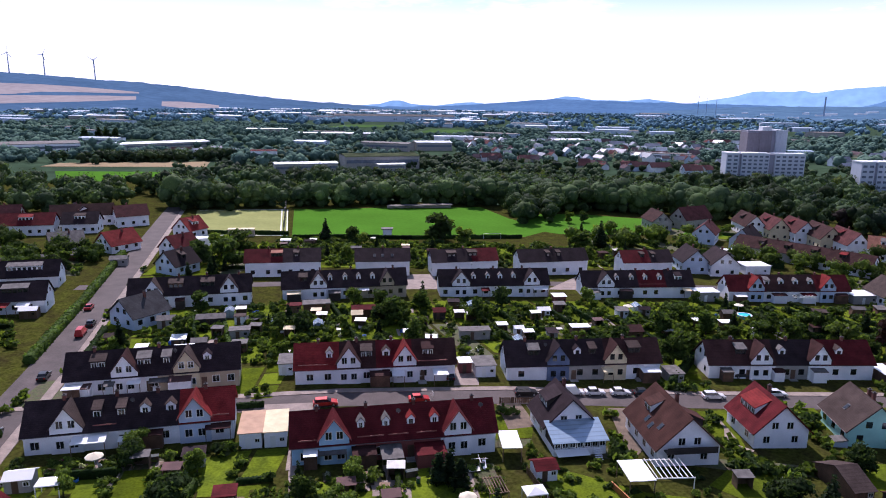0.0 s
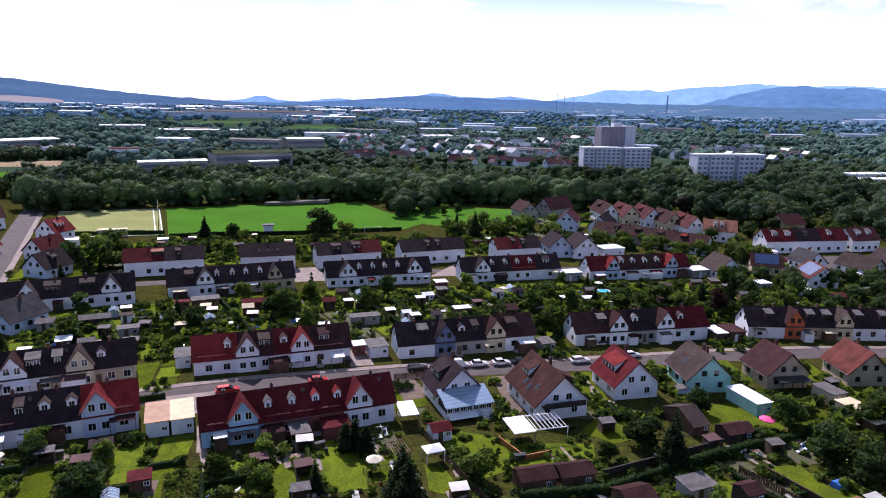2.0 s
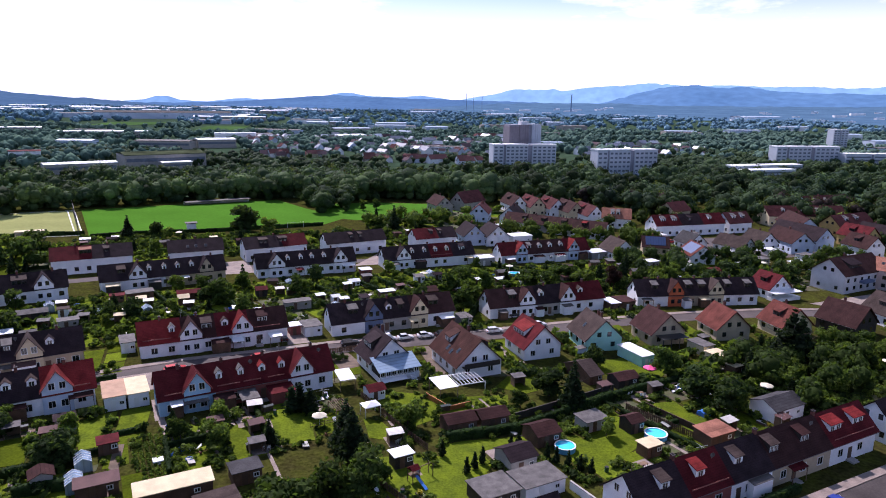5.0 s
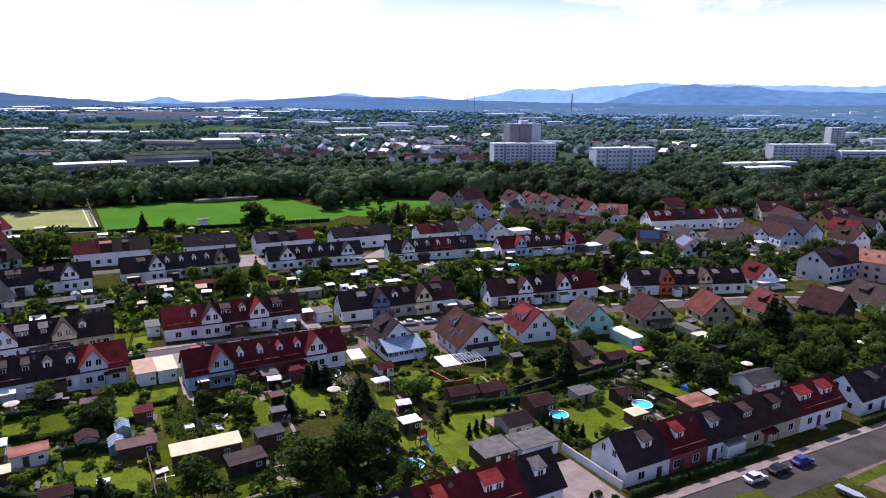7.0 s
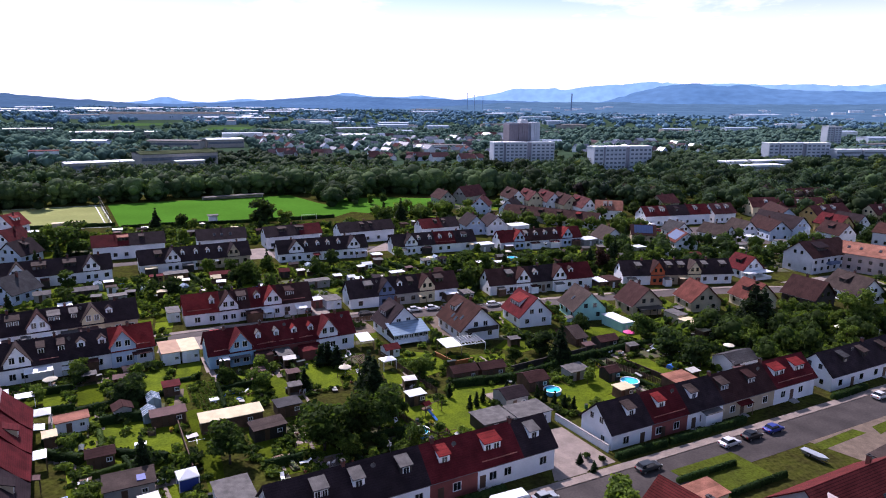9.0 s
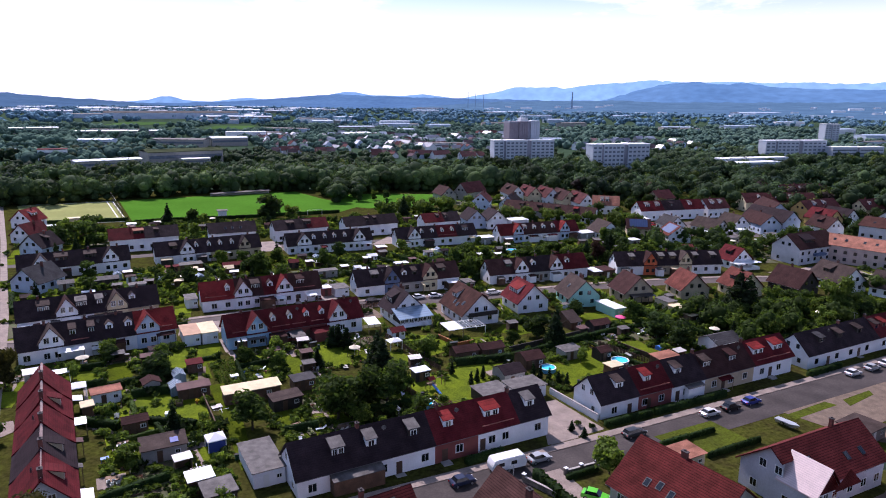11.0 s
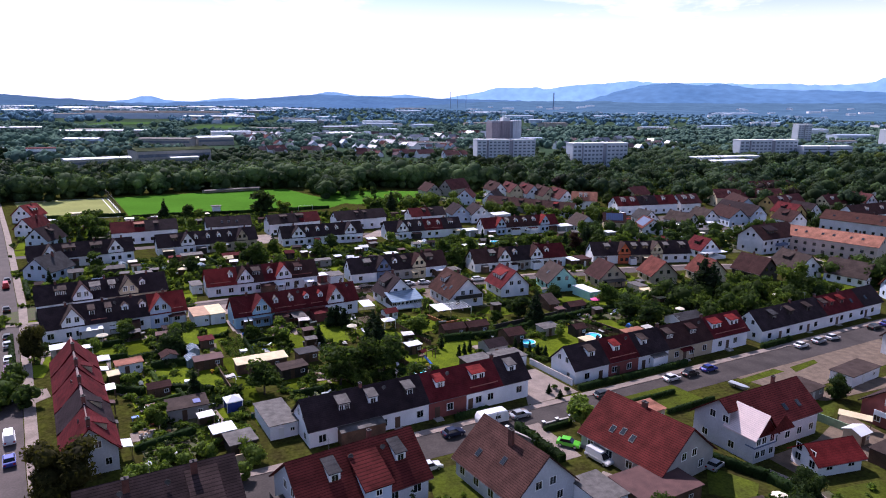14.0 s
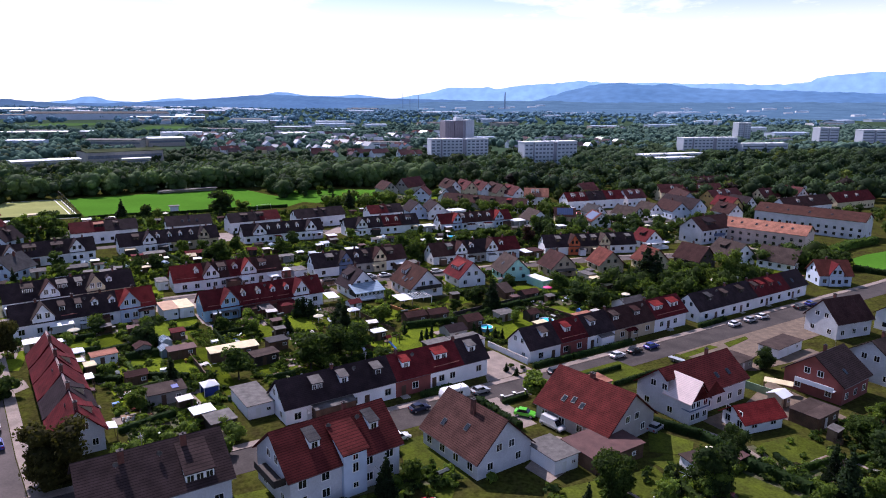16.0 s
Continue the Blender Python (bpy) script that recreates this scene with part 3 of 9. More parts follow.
terrace("white terrace with a dark roof and brown end", (-4.4, 207.2), (16.1, 214.5), [(0, 0.6, "k", "w"), (0.6, 1, "d", "w")], (), [(0.3, "b", "n", "k", 3.0), (0.62, "b", "n", "k", 3.0)], [0.5], [0.1, 0.3, 0.5, 0.7, 0.9], **D_KW)
terrace("white terrace with a black roof and skylight dormers", (23.6, 215.5), (45.7, 222.9), [(0, 1, "k", "w")], (), [(0.42, "s", "n", "k", 1.4), (0.58, "s", "n", "k", 1.4)], [0.5], [0.1, 0.3, 0.5, 0.7, 0.9], **D_KW)
terrace("terrace with red and dark roof", (57.9, 223.7), (74.4, 228.3), [(0, 0.55, "d", "w"), (0.55, 1, "k", "w")], (), [(0.4, "s", "n", "k", 1.4), (0.62, "s", "n", "k", 1.4)], [0.5], [0.15, 0.4, 0.6, 0.85], **D_KW)
porch_rng = random.Random(77)
for hs in (A1, A2, B1, B2, B3, B4, B5, C1, C2, C3, C4, C5):     # lean-tos, porches and terrace roofs on the garden side
    for f in (0.08, 0.40, 0.52, 0.64, 0.92) if hs not in (A1, A2) else (0.08, 0.60):
        if porch_rng.random() < 0.62:
            canopy(hs, f + porch_rng.uniform(-0.02, 0.02), porch_rng.uniform(2.2, 4.4), porch_rng.uniform(1.3, 2.8), porch_rng.uniform(2.1, 2.5), porch_rng.choice("wffbqdyw"), porch_rng.choice((None, "n", "k", "w")))
R_KW = dict(depth=7.8, eave=3.7, ridge=7.3)
R1 = terrace("white terrace with dark and red roofs beside the street", (8.6, 27.8), (50.9, 41.9),
    [(0, 0.24, "k", "w"), (0.24, 0.5, "k", "w"), (0.5, 0.68, "d", "r"), (0.68, 0.86, "d", "w"), (0.86, 1, "k", "w")], (),
    [(0.15, "s", "f", "k", 2.0), (0.27, "s", "f", "w", 1.7), (0.43, "s", "f", "k", 1.8), (0.57, "s", "r", "w", 1.8), (0.755, "b", "r", "w", 3.0), (0.93, "s", "f", "w", 1.9)],
    [0.24, 0.55, 0.86], [0.05, 0.30, 0.46, 0.6, 0.74, 0.8, 0.95], doors=[0.36, 0.54, 0.7], **R_KW)
canopy(R1, 0.20, 8.2, 1.9, 2.6, "f", "n")
R2 = terrace("long terrace with black, red and brown roofs", (62.5, 46.0), (114.0, 62.2),
    [(0, 0.17, "k", "w"), (0.17, 0.33, "d", "r"), (0.33, 0.5, "k", "w"), (0.5, 0.77, "b", "b"), (0.77, 1, "d", "w")], (),
    [(0.10, "s", "n", "w", 1.9), (0.23, "s", "r", "w", 1.9), (0.38, "s", "n", "w", 1.9), (0.53, "s", "n", "k", 2.0), (0.67, "s", "b", "k", 2.0), (0.82, "b", "r", "w", 3.2), (0.935, "b", "r", "w", 3.0)],
    [0.17, 0.5, 0.77], [0.06, 0.2, 0.28, 0.4, 0.55, 0.64, 0.72, 0.82, 0.92], doors=[0.13, 0.22, 0.36, 0.6, 0.87], **R_KW)
canopy(R2, 0.60, 3.6, 1.2, 2.4, "d")
canopy(R2, 0.435, 4.6, 1.3, 2.6, "f", "w")
R3 = terrace("long terrace with black and brown roofs by the parked cars", (118.4, 62.6), (168.9, 78.7),
    [(0, 0.34, "k", "w"), (0.34, 0.5, "k", "w"), (0.5, 0.82, "d", "w"), (0.82, 1, "k", "w")], (),
    [(0.12, "s", "g", "k", 1.9), (0.25, "s", "n", "k", 1.9), (0.39, "s", "n", "k", 1.9), (0.52, "s", "n", "r", 1.8), (0.58, "s", "r", "r", 1.8), (0.67, "s", "r", "r", 1.9), (0.75, "v"), (0.88, "v")],
    [0.3, 0.5, 0.7], [0.06, 0.2, 0.3, 0.42, 0.55, 0.64, 0.72, 0.82, 0.92], doors=[0.14, 0.36, 0.6, 0.86], **R_KW)


# ---- trees ----
def mesh_np(name, V, F, material, smooth=False):
    me = bpy.data.meshes.new(name)
    V, F = np.asarray(V, float), np.asarray(F, int)
    me.vertices.add(len(V))
    me.vertices.foreach_set("co", V.ravel())
    me.loops.add(F.size)
    me.loops.foreach_set("vertex_index", F.ravel())
    me.polygons.add(len(F))
    me.polygons.foreach_set("loop_start", np.arange(0, F.size, F.shape[1]))
    me.update(calc_edges=True)
    me.validate()
    if smooth:
        me.polygons.foreach_set("use_smooth", [True] * len(me.polygons))
    me.materials.append(material)
    return me


def leafmat(name, color, tint, scale=0.35, through=0.4, island=0.4):
    m = mat(name, color, 0.75, var=0.3, scale=scale, fine=3.0, tint=tint, island=island, obj=0.25, spec=0.05)
    n, l = m.node_tree.nodes, m.node_tree.links
    b = n["Principled BSDF"]
    glow, mix = n.new("ShaderNodeBsdfTranslucent"), n.new("ShaderNodeMixShader")     # light shines through leaves
    warm = n.new("ShaderNodeMix")
    warm.data_type, warm.blend_type = "RGBA", "MULTIPLY"
    warm.inputs["Factor"].default_value, warm.inputs["B"].default_value = 1.0, (1.9, 2.0, 0.8, 1)
    l.new(b.inputs["Base Color"].links[0].from_socket, warm.inputs["A"])
    l.new(warm.outputs["Result"], glow.inputs["Color"])
    mix.inputs["Fac"].default_value = through
    l.new(b.outputs["BSDF"], mix.inputs[1])
    l.new(glow.outputs["BSDF"], mix.inputs[2])
    l.new(mix.outputs["Shader"], n["Material Output"].inputs["Surface"])
    return m


LEAF = [leafmat("leaves_mid", (0.056, 0.090, 0.021), (0.028, 0.048, 0.013)), leafmat("leaves_dark", (0.042, 0.068, 0.021), (0.020, 0.036, 0.014)),
        leafmat("leaves_light", (0.102, 0.148, 0.028), (0.054, 0.084, 0.018)), leafmat("needles", (0.022, 0.038, 0.018), (0.013, 0.023, 0.012)),
        leafmat("leaves_purple", (0.026, 0.013, 0.013), (0.015, 0.008, 0.009)), leafmat("leaves_olive", (0.066, 0.062, 0.017), (0.030, 0.030, 0.012))]
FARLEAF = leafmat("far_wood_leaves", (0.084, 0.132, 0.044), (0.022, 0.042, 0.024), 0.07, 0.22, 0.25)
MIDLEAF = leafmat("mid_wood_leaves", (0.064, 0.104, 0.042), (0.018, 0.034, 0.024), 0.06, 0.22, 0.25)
# far crowns: the blue of distance haze is mixed into the leaf colour
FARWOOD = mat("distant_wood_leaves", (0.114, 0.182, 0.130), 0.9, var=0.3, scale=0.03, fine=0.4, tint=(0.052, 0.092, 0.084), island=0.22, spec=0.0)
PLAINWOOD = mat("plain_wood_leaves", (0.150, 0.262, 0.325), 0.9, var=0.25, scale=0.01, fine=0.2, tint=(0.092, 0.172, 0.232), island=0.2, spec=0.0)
BARK = mat("bark", (0.09, 0.068, 0.05), 0.95, var=0.3, fine=6)


def cards(rng, centres, normals, size, loose=0.55):
    """Small bent leaf sprays at the given places; loose: how far they turn from the crown's surface."""
    n = len(centres)
    rnd = rng.normal(size=(n, 3))
    a = np.cross(normals + loose * rnd, rng.normal(size=(n, 3)))
    a /= np.linalg.norm(a, axis=1)[:, None] + 1e-9
    b = np.cross(a, normals + loose * rnd)
    b /= np.linalg.norm(b, axis=1)[:, None] + 1e-9
    s = size * rng.uniform(0.6, 1.35, (n, 1))
    droop = np.array([0, 0, -0.35]) * s
    V = np.stack([centres - a * s, centres - b * s * 0.7 + droop * 0.3, centres + a * s + droop, centres + b * s * 0.7], 1)
    return V.reshape(-1, 3), np.arange(4 * n).reshape(n, 4)


def blob_points(rng, lobes, n):
    """Points near the surface of a heap of lobes, with outward directions."""
    P, N = [], []
    w = np.array([l[3] ** 2 for l in lobes])
    for k, l in zip(rng.multinomial(n, w / w.sum()), lobes):
        d = rng.normal(size=(k, 3))
        d /= np.linalg.norm(d, axis=1)[:, None]
        d[:, 2] = np.where(d[:, 2] < -0.35, -d[:, 2] * 0.6, d[:, 2])
        r = l[3] * rng.uniform(0.70, 1.08, (k, 1))
        P.append(np.array(l[:3]) + d * r * np.array([1, 1, l[4]]))
        N.append(d)
    return np.concatenate(P), np.concatenate(N)


ICO = {}


def ico(sub=2):
    if sub not in ICO:
        bm = bmesh.new()
        bmesh.ops.create_icosphere(bm, subdivisions=sub, radius=1)
        ICO[sub] = (np.array([v.co[:] for v in bm.verts]), np.array([[v.index for v in f.verts] for f in bm.faces]))
        bm.free()
    return ICO[sub]


def crown_mesh(name, seed, height, radius, material, n=900, leaf=0.42, kind="broad", low=0.25):
    rng = np.random.default_rng(seed)
    lobes = []
    if kind == "broad":
        for i in range(11 if n < 3000 else 20):
            a, q = rng.uniform(0, 6.283), rng.uniform(0.15, 0.66)
            z = height * (low + (1 - low) * rng.uniform(0.10, 0.80))
            lobes.append((radius * q * math.cos(a), radius * q * math.sin(a), z, radius * rng.uniform(0.36, 0.56), rng.uniform(0.75, 1.0)))
    elif kind == "cone":
        for i in range(12):
            f = i / 11
            a = rng.uniform(0, 6.283)
            r = radius * (1 - f) * 0.75 + 0.18
            lobes.append((0.25 * r * math.cos(a), 0.25 * r * math.sin(a), height * (0.12 + 0.86 * f), r, 0.8))
    else:
        for i in range(4):
            a, q = rng.uniform(0, 6.283), rng.uniform(0.1, 0.6)
            lobes.append((radius * q * math.cos(a), radius * q * math.sin(a), height * rng.uniform(0.35, 0.7), radius * rng.uniform(0.4, 0.6), height / radius * 0.55))
    P, N = blob_points(rng, lobes, n)
    P += rng.normal(size=P.shape) * leaf * 0.25
    V, F = cards(rng, P, N, leaf)
    iv, jf = ico(2 if n > 2000 else 1)
    cv, cf, o = [], [], 0
    for l in lobes:
        q = iv * (l[3] * 0.70) * np.array([1, 1, l[4]]) * (1 + 0.14 * rng.normal(size=(len(iv), 1))) + np.array(l[:3])
        cv.append(q)
        cf.append(jf + o)
        o += len(iv)
    cv, cf = np.concatenate(cv), np.concatenate(cf)
    tri = np.concatenate([F[:, [0, 1, 2]], F[:, [0, 2, 3]]])
    return mesh_np(name, np.concatenate([V, cv]), np.concatenate([tri, cf + len(V)]), material)


def trunk_mesh(seed, height, r):
    rng = random.Random(seed)
    V, F = [], []

    def limb(a, b, r0, r1):
        d = (Vector(b) - Vector(a)).normalized()
        u = d.orthogonal().normalized()
        v = d.cross(u)
        o = len(V)
        for p, q in ((a, r0), (b, r1)):
            for i in range(7):
                t = i * 6.283 / 7
                V.append(tuple(Vector(p) + (u * math.cos(t) + v * math.sin(t)) * q))
        F.extend((o + i, o + (i + 1) % 7, o + 7 + (i + 1) % 7, o + 7 + i) for i in range(7))
    top = (rng.uniform(-.2, .2), rng.uniform(-.2, .2), height * 0.5)
    limb((0, 0, -0.4), top, r, r * 0.6)
    limb(top, (top[0] * 2, top[1] * 2, height * 0.85), r * 0.6, r * 0.15)
    for i in range(6):
        a = i * 1.05 + rng.uniform(0, 0.5)
        z = height * rng.uniform(0.32, 0.55)
        q = height * rng.uniform(0.2, 0.32)
        limb((0, 0, z), (q * math.cos(a), q * math.sin(a), z + height * 0.22), r * 0.35, r * 0.08)
    return mesh("trunk", (V, F), BARK)


tree_kinds = {}


def tree_proto(kind, i, near=True):
    key = (kind, i, near)
    if key not in tree_kinds:
        if kind == "broad":
            tree_kinds[key] = (crown_mesh("crown", 10 + i, 8, 3.6, LEAF[(0, 1, 0, 2)[i % 4]], 4200 if near > 1 else 1300 if near else 520, 0.23 if near > 1 else 0.33 if near else 0.52, low=0.12), trunk_mesh(i, 8, 0.2))
        elif kind == "light":
            tree_kinds[key] = (crown_mesh("crown", 30 + i, 5, 2.3, LEAF[2], 1000 if near else 420, 0.24 if near else 0.34), trunk_mesh(i + 9, 5, 0.11))
        elif kind == "purple":
            tree_kinds[key] = (crown_mesh("crown", 50 + i, 8, 3.4, LEAF[4], 1300, 0.34), trunk_mesh(i + 19, 8, 0.2))
        elif kind == "olive":
            tree_kinds[key] = (crown_mesh("crown", 60 + i, 8, 3.6, LEAF[5], 4200, 0.22, low=0.10), trunk_mesh(i + 49, 8, 0.2))
        elif kind == "cone":
            tree_kinds[key] = (crown_mesh("crown", 70 + i, 9, 2.3, LEAF[3], 2600 if near > 1 else 1500 if near else 600, 0.2 if near > 1 else 0.28 if near else 0.45, "cone"), trunk_mesh(i + 29, 8, 0.17))
        elif kind == "slim":
            tree_kinds[key] = (crown_mesh("crown", 90 + i, 3.2, 0.55, LEAF[3], 300, 0.2, "cone"), trunk_mesh(i + 39, 2.4, 0.07))
        else:
            tree_kinds[key] = (crown_mesh("foliage", 110 + i, 1.5, 1.15, LEAF[(0, 2, 1, 2)[i % 4]], 74 if near else 28, 0.31 if near else 0.5, "bush"), None)
    return tree_kinds[key]


TREE_LABEL = {"broad": "leafy green garden tree with a full crown", "light": "small light green fruit tree in a garden", "olive": "dense dark olive-brown tree beside the road", "purple": "dark purple-leaved tree with a round crown",
              "cone": "tall dark green conifer in a garden", "slim": "slim dark green columnar conifer", "bush": "rounded green garden shrub"}
tree_rng = random.Random(5)


far_bushes = []


def tree(kind, x, y, size=1.0, wide=1.0, label="", pick=None):
    pick = tree_rng.randrange(4) if pick is None else pick
    crown, trunk = tree_proto(kind, pick, 2 if y < 32 and kind in ("broad", "cone") else y < 125)
    if kind == "bush" and not (-12 < x < 60 and 40 < y < 90):
        far_bushes.append(((pick, y < 92), x, y, size, wide, tree_rng.uniform(0, 6.283)))
        return None
    name = {"bush": "bush", "cone": "conifer", "slim": "conifer"}.get(kind, "tree")
    ob = thing(name, label or TREE_LABEL[kind], "shrub" if kind == "bush" else "tree", x, y, tree_rng.uniform(0, 360), group="garden trees")
    m = Matrix.Diagonal((size * wide, size * wide, size, 1))
    part(crown.name.split(".")[0], crown, None, ob, m=m)
    if trunk:
        part("trunk", trunk, None, ob, m=m)
    return ob


def swell(x, y, a=0.0):
    """A slow wave over the land, 0 to 1, by which woods rise and thin out."""
    return 0.5 + 0.25 * math.sin(x * 0.021 + 1.7 * math.sin(y * 0.013 + a)) + 0.25 * math.sin(y * 0.034 + 2.1 * math.sin(x * 0.011 + a))


def woods(name, label, area, count, seed, hmin, hmax, leaves=26, material=None, leaf=0.9, sub=2, canopy=False, cap=None, spare=0.0):
    """Many trees as one mass; area gives a place for each. canopy: rounded crowns that close up, for far land. cap: the greatest height at a distance."""
    rng = np.random.default_rng(seed)
    iv, jf = ico(sub)
    Vs, Fs, o = [], [], 0
    for _ in range(count):
        x, y = area(rng)
        lift = swell(x, y, seed)
        if lift < spare:
            continue
        h = hmin + (hmax - hmin) * (0.55 * lift + 0.45 * rng.random())
        if cap:
            h = min(h, cap(x, y) * rng.uniform(0.72, 1.05))
        r = h * (rng.uniform(0.45, 0.75) if canopy else rng.uniform(0.34, 0.50))
        z = gz(x)
        ring4 = rng.uniform(0, 6.28) + np.arange(4) * 1.57 + rng.normal(size=4) * 0.3
        lobes = [(x, y, z + h * (0.42 if canopy else 0.62), r, 0.9)] + [(x + r * 0.72 * math.cos(a), y + r * 0.72 * math.sin(a), z + h * rng.uniform(0.34, 0.66), r * rng.uniform(0.42, 0.68), 0.9) for a in ring4]
        if not canopy:                           # undergrowth and a stem below the crown
            lobes.append((x, y, z + h * 0.16, r * 0.6, 0.9))
            t = 0.02 * h
            Vs.append(np.array([(x + a * t, y + b * t, zz) for zz in (z - 0.3, z + h * 0.5) for a, b in ((1, 0), (-0.5, 0.87), (-0.5, -0.87))]))
            Fs.append(np.array([(0, 1, 4), (0, 4, 3), (1, 2, 5), (1, 5, 4), (2, 0, 3), (2, 3, 5)]) + o)
            o += 6
        for l in lobes[:3] if canopy else lobes:
            q = iv * l[3] * (0.82 if canopy else 0.72) * np.array([1, 1, l[4] * 1.1]) * (1 + 0.10 * rng.normal(size=(len(iv), 1))) + np.array(l[:3])
            Vs.append(q)
            Fs.append(jf + o)
            o += len(iv)
        P, N = blob_points(rng, [(l[0], l[1], l[2], l[3] * 1.0, l[4] * 1.1) for l in lobes], leaves)
        V, F = cards(rng, P, N, leaf * (h / (0.5 * (hmin + hmax))) ** 0.5, 0.3)
        Vs.append(V)
        Fs.append(np.concatenate([F[:, [0, 1, 2]], F[:, [0, 2, 3]]]) + o)
        o += len(V)
    ob = new(name, mesh_np(name, np.concatenate(Vs), np.concatenate(Fs), material or FARLEAF, True))
    return tagged(ob, label, "woodland", kind="stuff")


def along(*pts, spread=6):
    seg = [(a, b, math.hypot(b[0] - a[0], b[1] - a[1])) for a, b in zip(pts, pts[1:])]
    tot = sum(s[2] for s in seg)

    def place(rng):
        u = rng.uniform(0, tot)
        for a, b, l in seg:
            if u <= l:
                break
            u -= l
        f = min(1, u / l)
        return a[0] + (b[0] - a[0]) * f + rng.normal() * spread, a[1] + (b[1] - a[1]) * f + rng.normal() * spread
    return place


meadows = [(-312, 1330, 75, 190), (-137, 1190, 50, 190), (-288, 497, 78, 50), (-262, 408, 50, 60), (212, 562, 62, 30), (268, 470, 46, 24), (-142, 462, 34, 26), (-100, 500, 52, 24), (-90, 700, 50, 32),
           (-50, 800, 60, 30), (-215, 1110, 60, 60), (-112, 1130, 60, 80), (110, 566, 70, 20), (20, 600, 40, 18), (392, 440, 60, 26), (515, 575, 52, 26)]     # open land without trees


def inside(poly):
    xs, ys = [p[0] for p in poly], [p[1] for p in poly]

    def place(rng):
        while True:
            x, y = rng.uniform(min(xs), max(xs)), rng.uniform(min(ys), max(ys))
            c = False
            for (ax, ay), (bx, by) in zip(poly, poly[1:] + poly[:1]):
                if (ay > y) != (by > y) and x < (bx - ax) * (y - ay) / (by - ay) + ax:
                    c = not c
            if c and all(((x - a) / p) ** 2 + ((y - b) / q) ** 2 > 1 for a, b, p, q in meadows):
                return x, y
    return place


low_line = lambda x, y: max(6.0, (65.0 if x > 130 else 58.0) - 0.1 * (y + 30))       # the woods sink towards the town, so that it shows above them
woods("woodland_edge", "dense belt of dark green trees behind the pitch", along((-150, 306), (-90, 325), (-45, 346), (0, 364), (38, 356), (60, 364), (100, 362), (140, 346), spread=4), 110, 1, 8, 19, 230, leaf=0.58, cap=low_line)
MID_AREA = [(-180, 330), (140, 376), (190, 330), (300, 300), (420, 420), (240, 560), (-20, 560), (-160, 440)]
EAST_AREA = [(150, 340), (260, 255), (420, 200), (700, 260), (760, 560), (420, 520)]
EDGE_LINE = ((-150, 312), (-90, 331), (-45, 352), (0, 370), (38, 362), (60, 370), (100, 368), (140, 352), (200, 330), (262, 290), (340, 262), (420, 232))
woods("woodland_mid", "dense green wood behind the sports grounds", inside(MID_AREA), 400, 2, 7, 17, 140, MIDLEAF, 0.68, sub=1, cap=low_line)
woods("woodland_east", "dark green trees behind the eastern houses", inside(EAST_AREA), 360, 3, 7, 16, 140, MIDLEAF, 0.68, sub=1, cap=low_line)
for word, tone, shade, area, count, seed, lo, hi in (("dark green", (0.036, 0.058, 0.022), (0.012, 0.024, 0.013), inside(MID_AREA), 120, 11, 9, 19), ("light green", (0.120, 0.150, 0.030), (0.050, 0.078, 0.022), inside(MID_AREA), 70, 12, 6, 13),
                                                     ("dark green", (0.036, 0.058, 0.022), (0.012, 0.024, 0.013), inside(EAST_AREA), 110, 13, 9, 18), ("light green", (0.120, 0.150, 0.030), (0.050, 0.078, 0.022), inside(EAST_AREA), 60, 14, 6, 13),
                                                     ("purple-brown", (0.040, 0.030, 0.026), (0.018, 0.014, 0.014), along(*EDGE_LINE[3:], spread=8), 16, 15, 9, 15), ("light green", (0.115, 0.150, 0.028), (0.046, 0.074, 0.020), along(*EDGE_LINE, spread=7), 34, 16, 6, 14),
                                                     ("dark green", (0.034, 0.056, 0.020), (0.012, 0.024, 0.012), along(*EDGE_LINE, spread=9), 46, 17, 10, 19)):
    woods("woodland_trees", "%s trees scattered through the wood" % word, area, count, seed, lo, hi, 170, leafmat("wood_" + word.replace(" ", "_"), tone, shade, 0.1, 0.25, 0.3), 0.62, sub=1, cap=low_line)
woods("woodland_low", "low green wood and scrub before the town", inside([(-240, 425), (-20, 440), (240, 440), (420, 420), (560, 560), (330, 660), (40, 640), (-180, 700), (-330, 560)]), 900, 8, 4.0, 8.5, 14, MIDLEAF, 0.95, 1, True)
woods("woodland_low", "low green wood round the apartment blocks", inside([(330, 430), (760, 430), (1050, 640), (760, 760), (330, 690)]), 620, 9, 5.0, 11, 14, MIDLEAF, 1.0, 1, True)
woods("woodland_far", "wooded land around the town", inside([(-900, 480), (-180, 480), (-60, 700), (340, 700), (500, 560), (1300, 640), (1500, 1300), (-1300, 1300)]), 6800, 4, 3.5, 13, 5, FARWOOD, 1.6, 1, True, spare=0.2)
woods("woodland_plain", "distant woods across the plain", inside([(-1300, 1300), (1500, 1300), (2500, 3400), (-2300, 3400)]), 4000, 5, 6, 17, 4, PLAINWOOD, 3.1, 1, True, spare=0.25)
woods("woodland_road", "row of leafy trees along the main road", along((-142, 304), (-150, 325), (-162, 356), spread=3), 16, 21, 9, 14, 200, leaf=0.55, sub=1)
woods("woodland_row", "row of dark trees beside the western meadow", along((-330, 368), (-285, 350), (-245, 330), (-208, 334), (-172, 348), spread=6), 46, 22, 8, 14, 170, leaf=0.62, sub=1)
woods("woodland_row", "tall dark trees at the edge of the western meadow", inside([(-400, 330), (-285, 338), (-300, 410), (-420, 430)]), 46, 23, 9, 15, 150, leaf=0.65, sub=1)
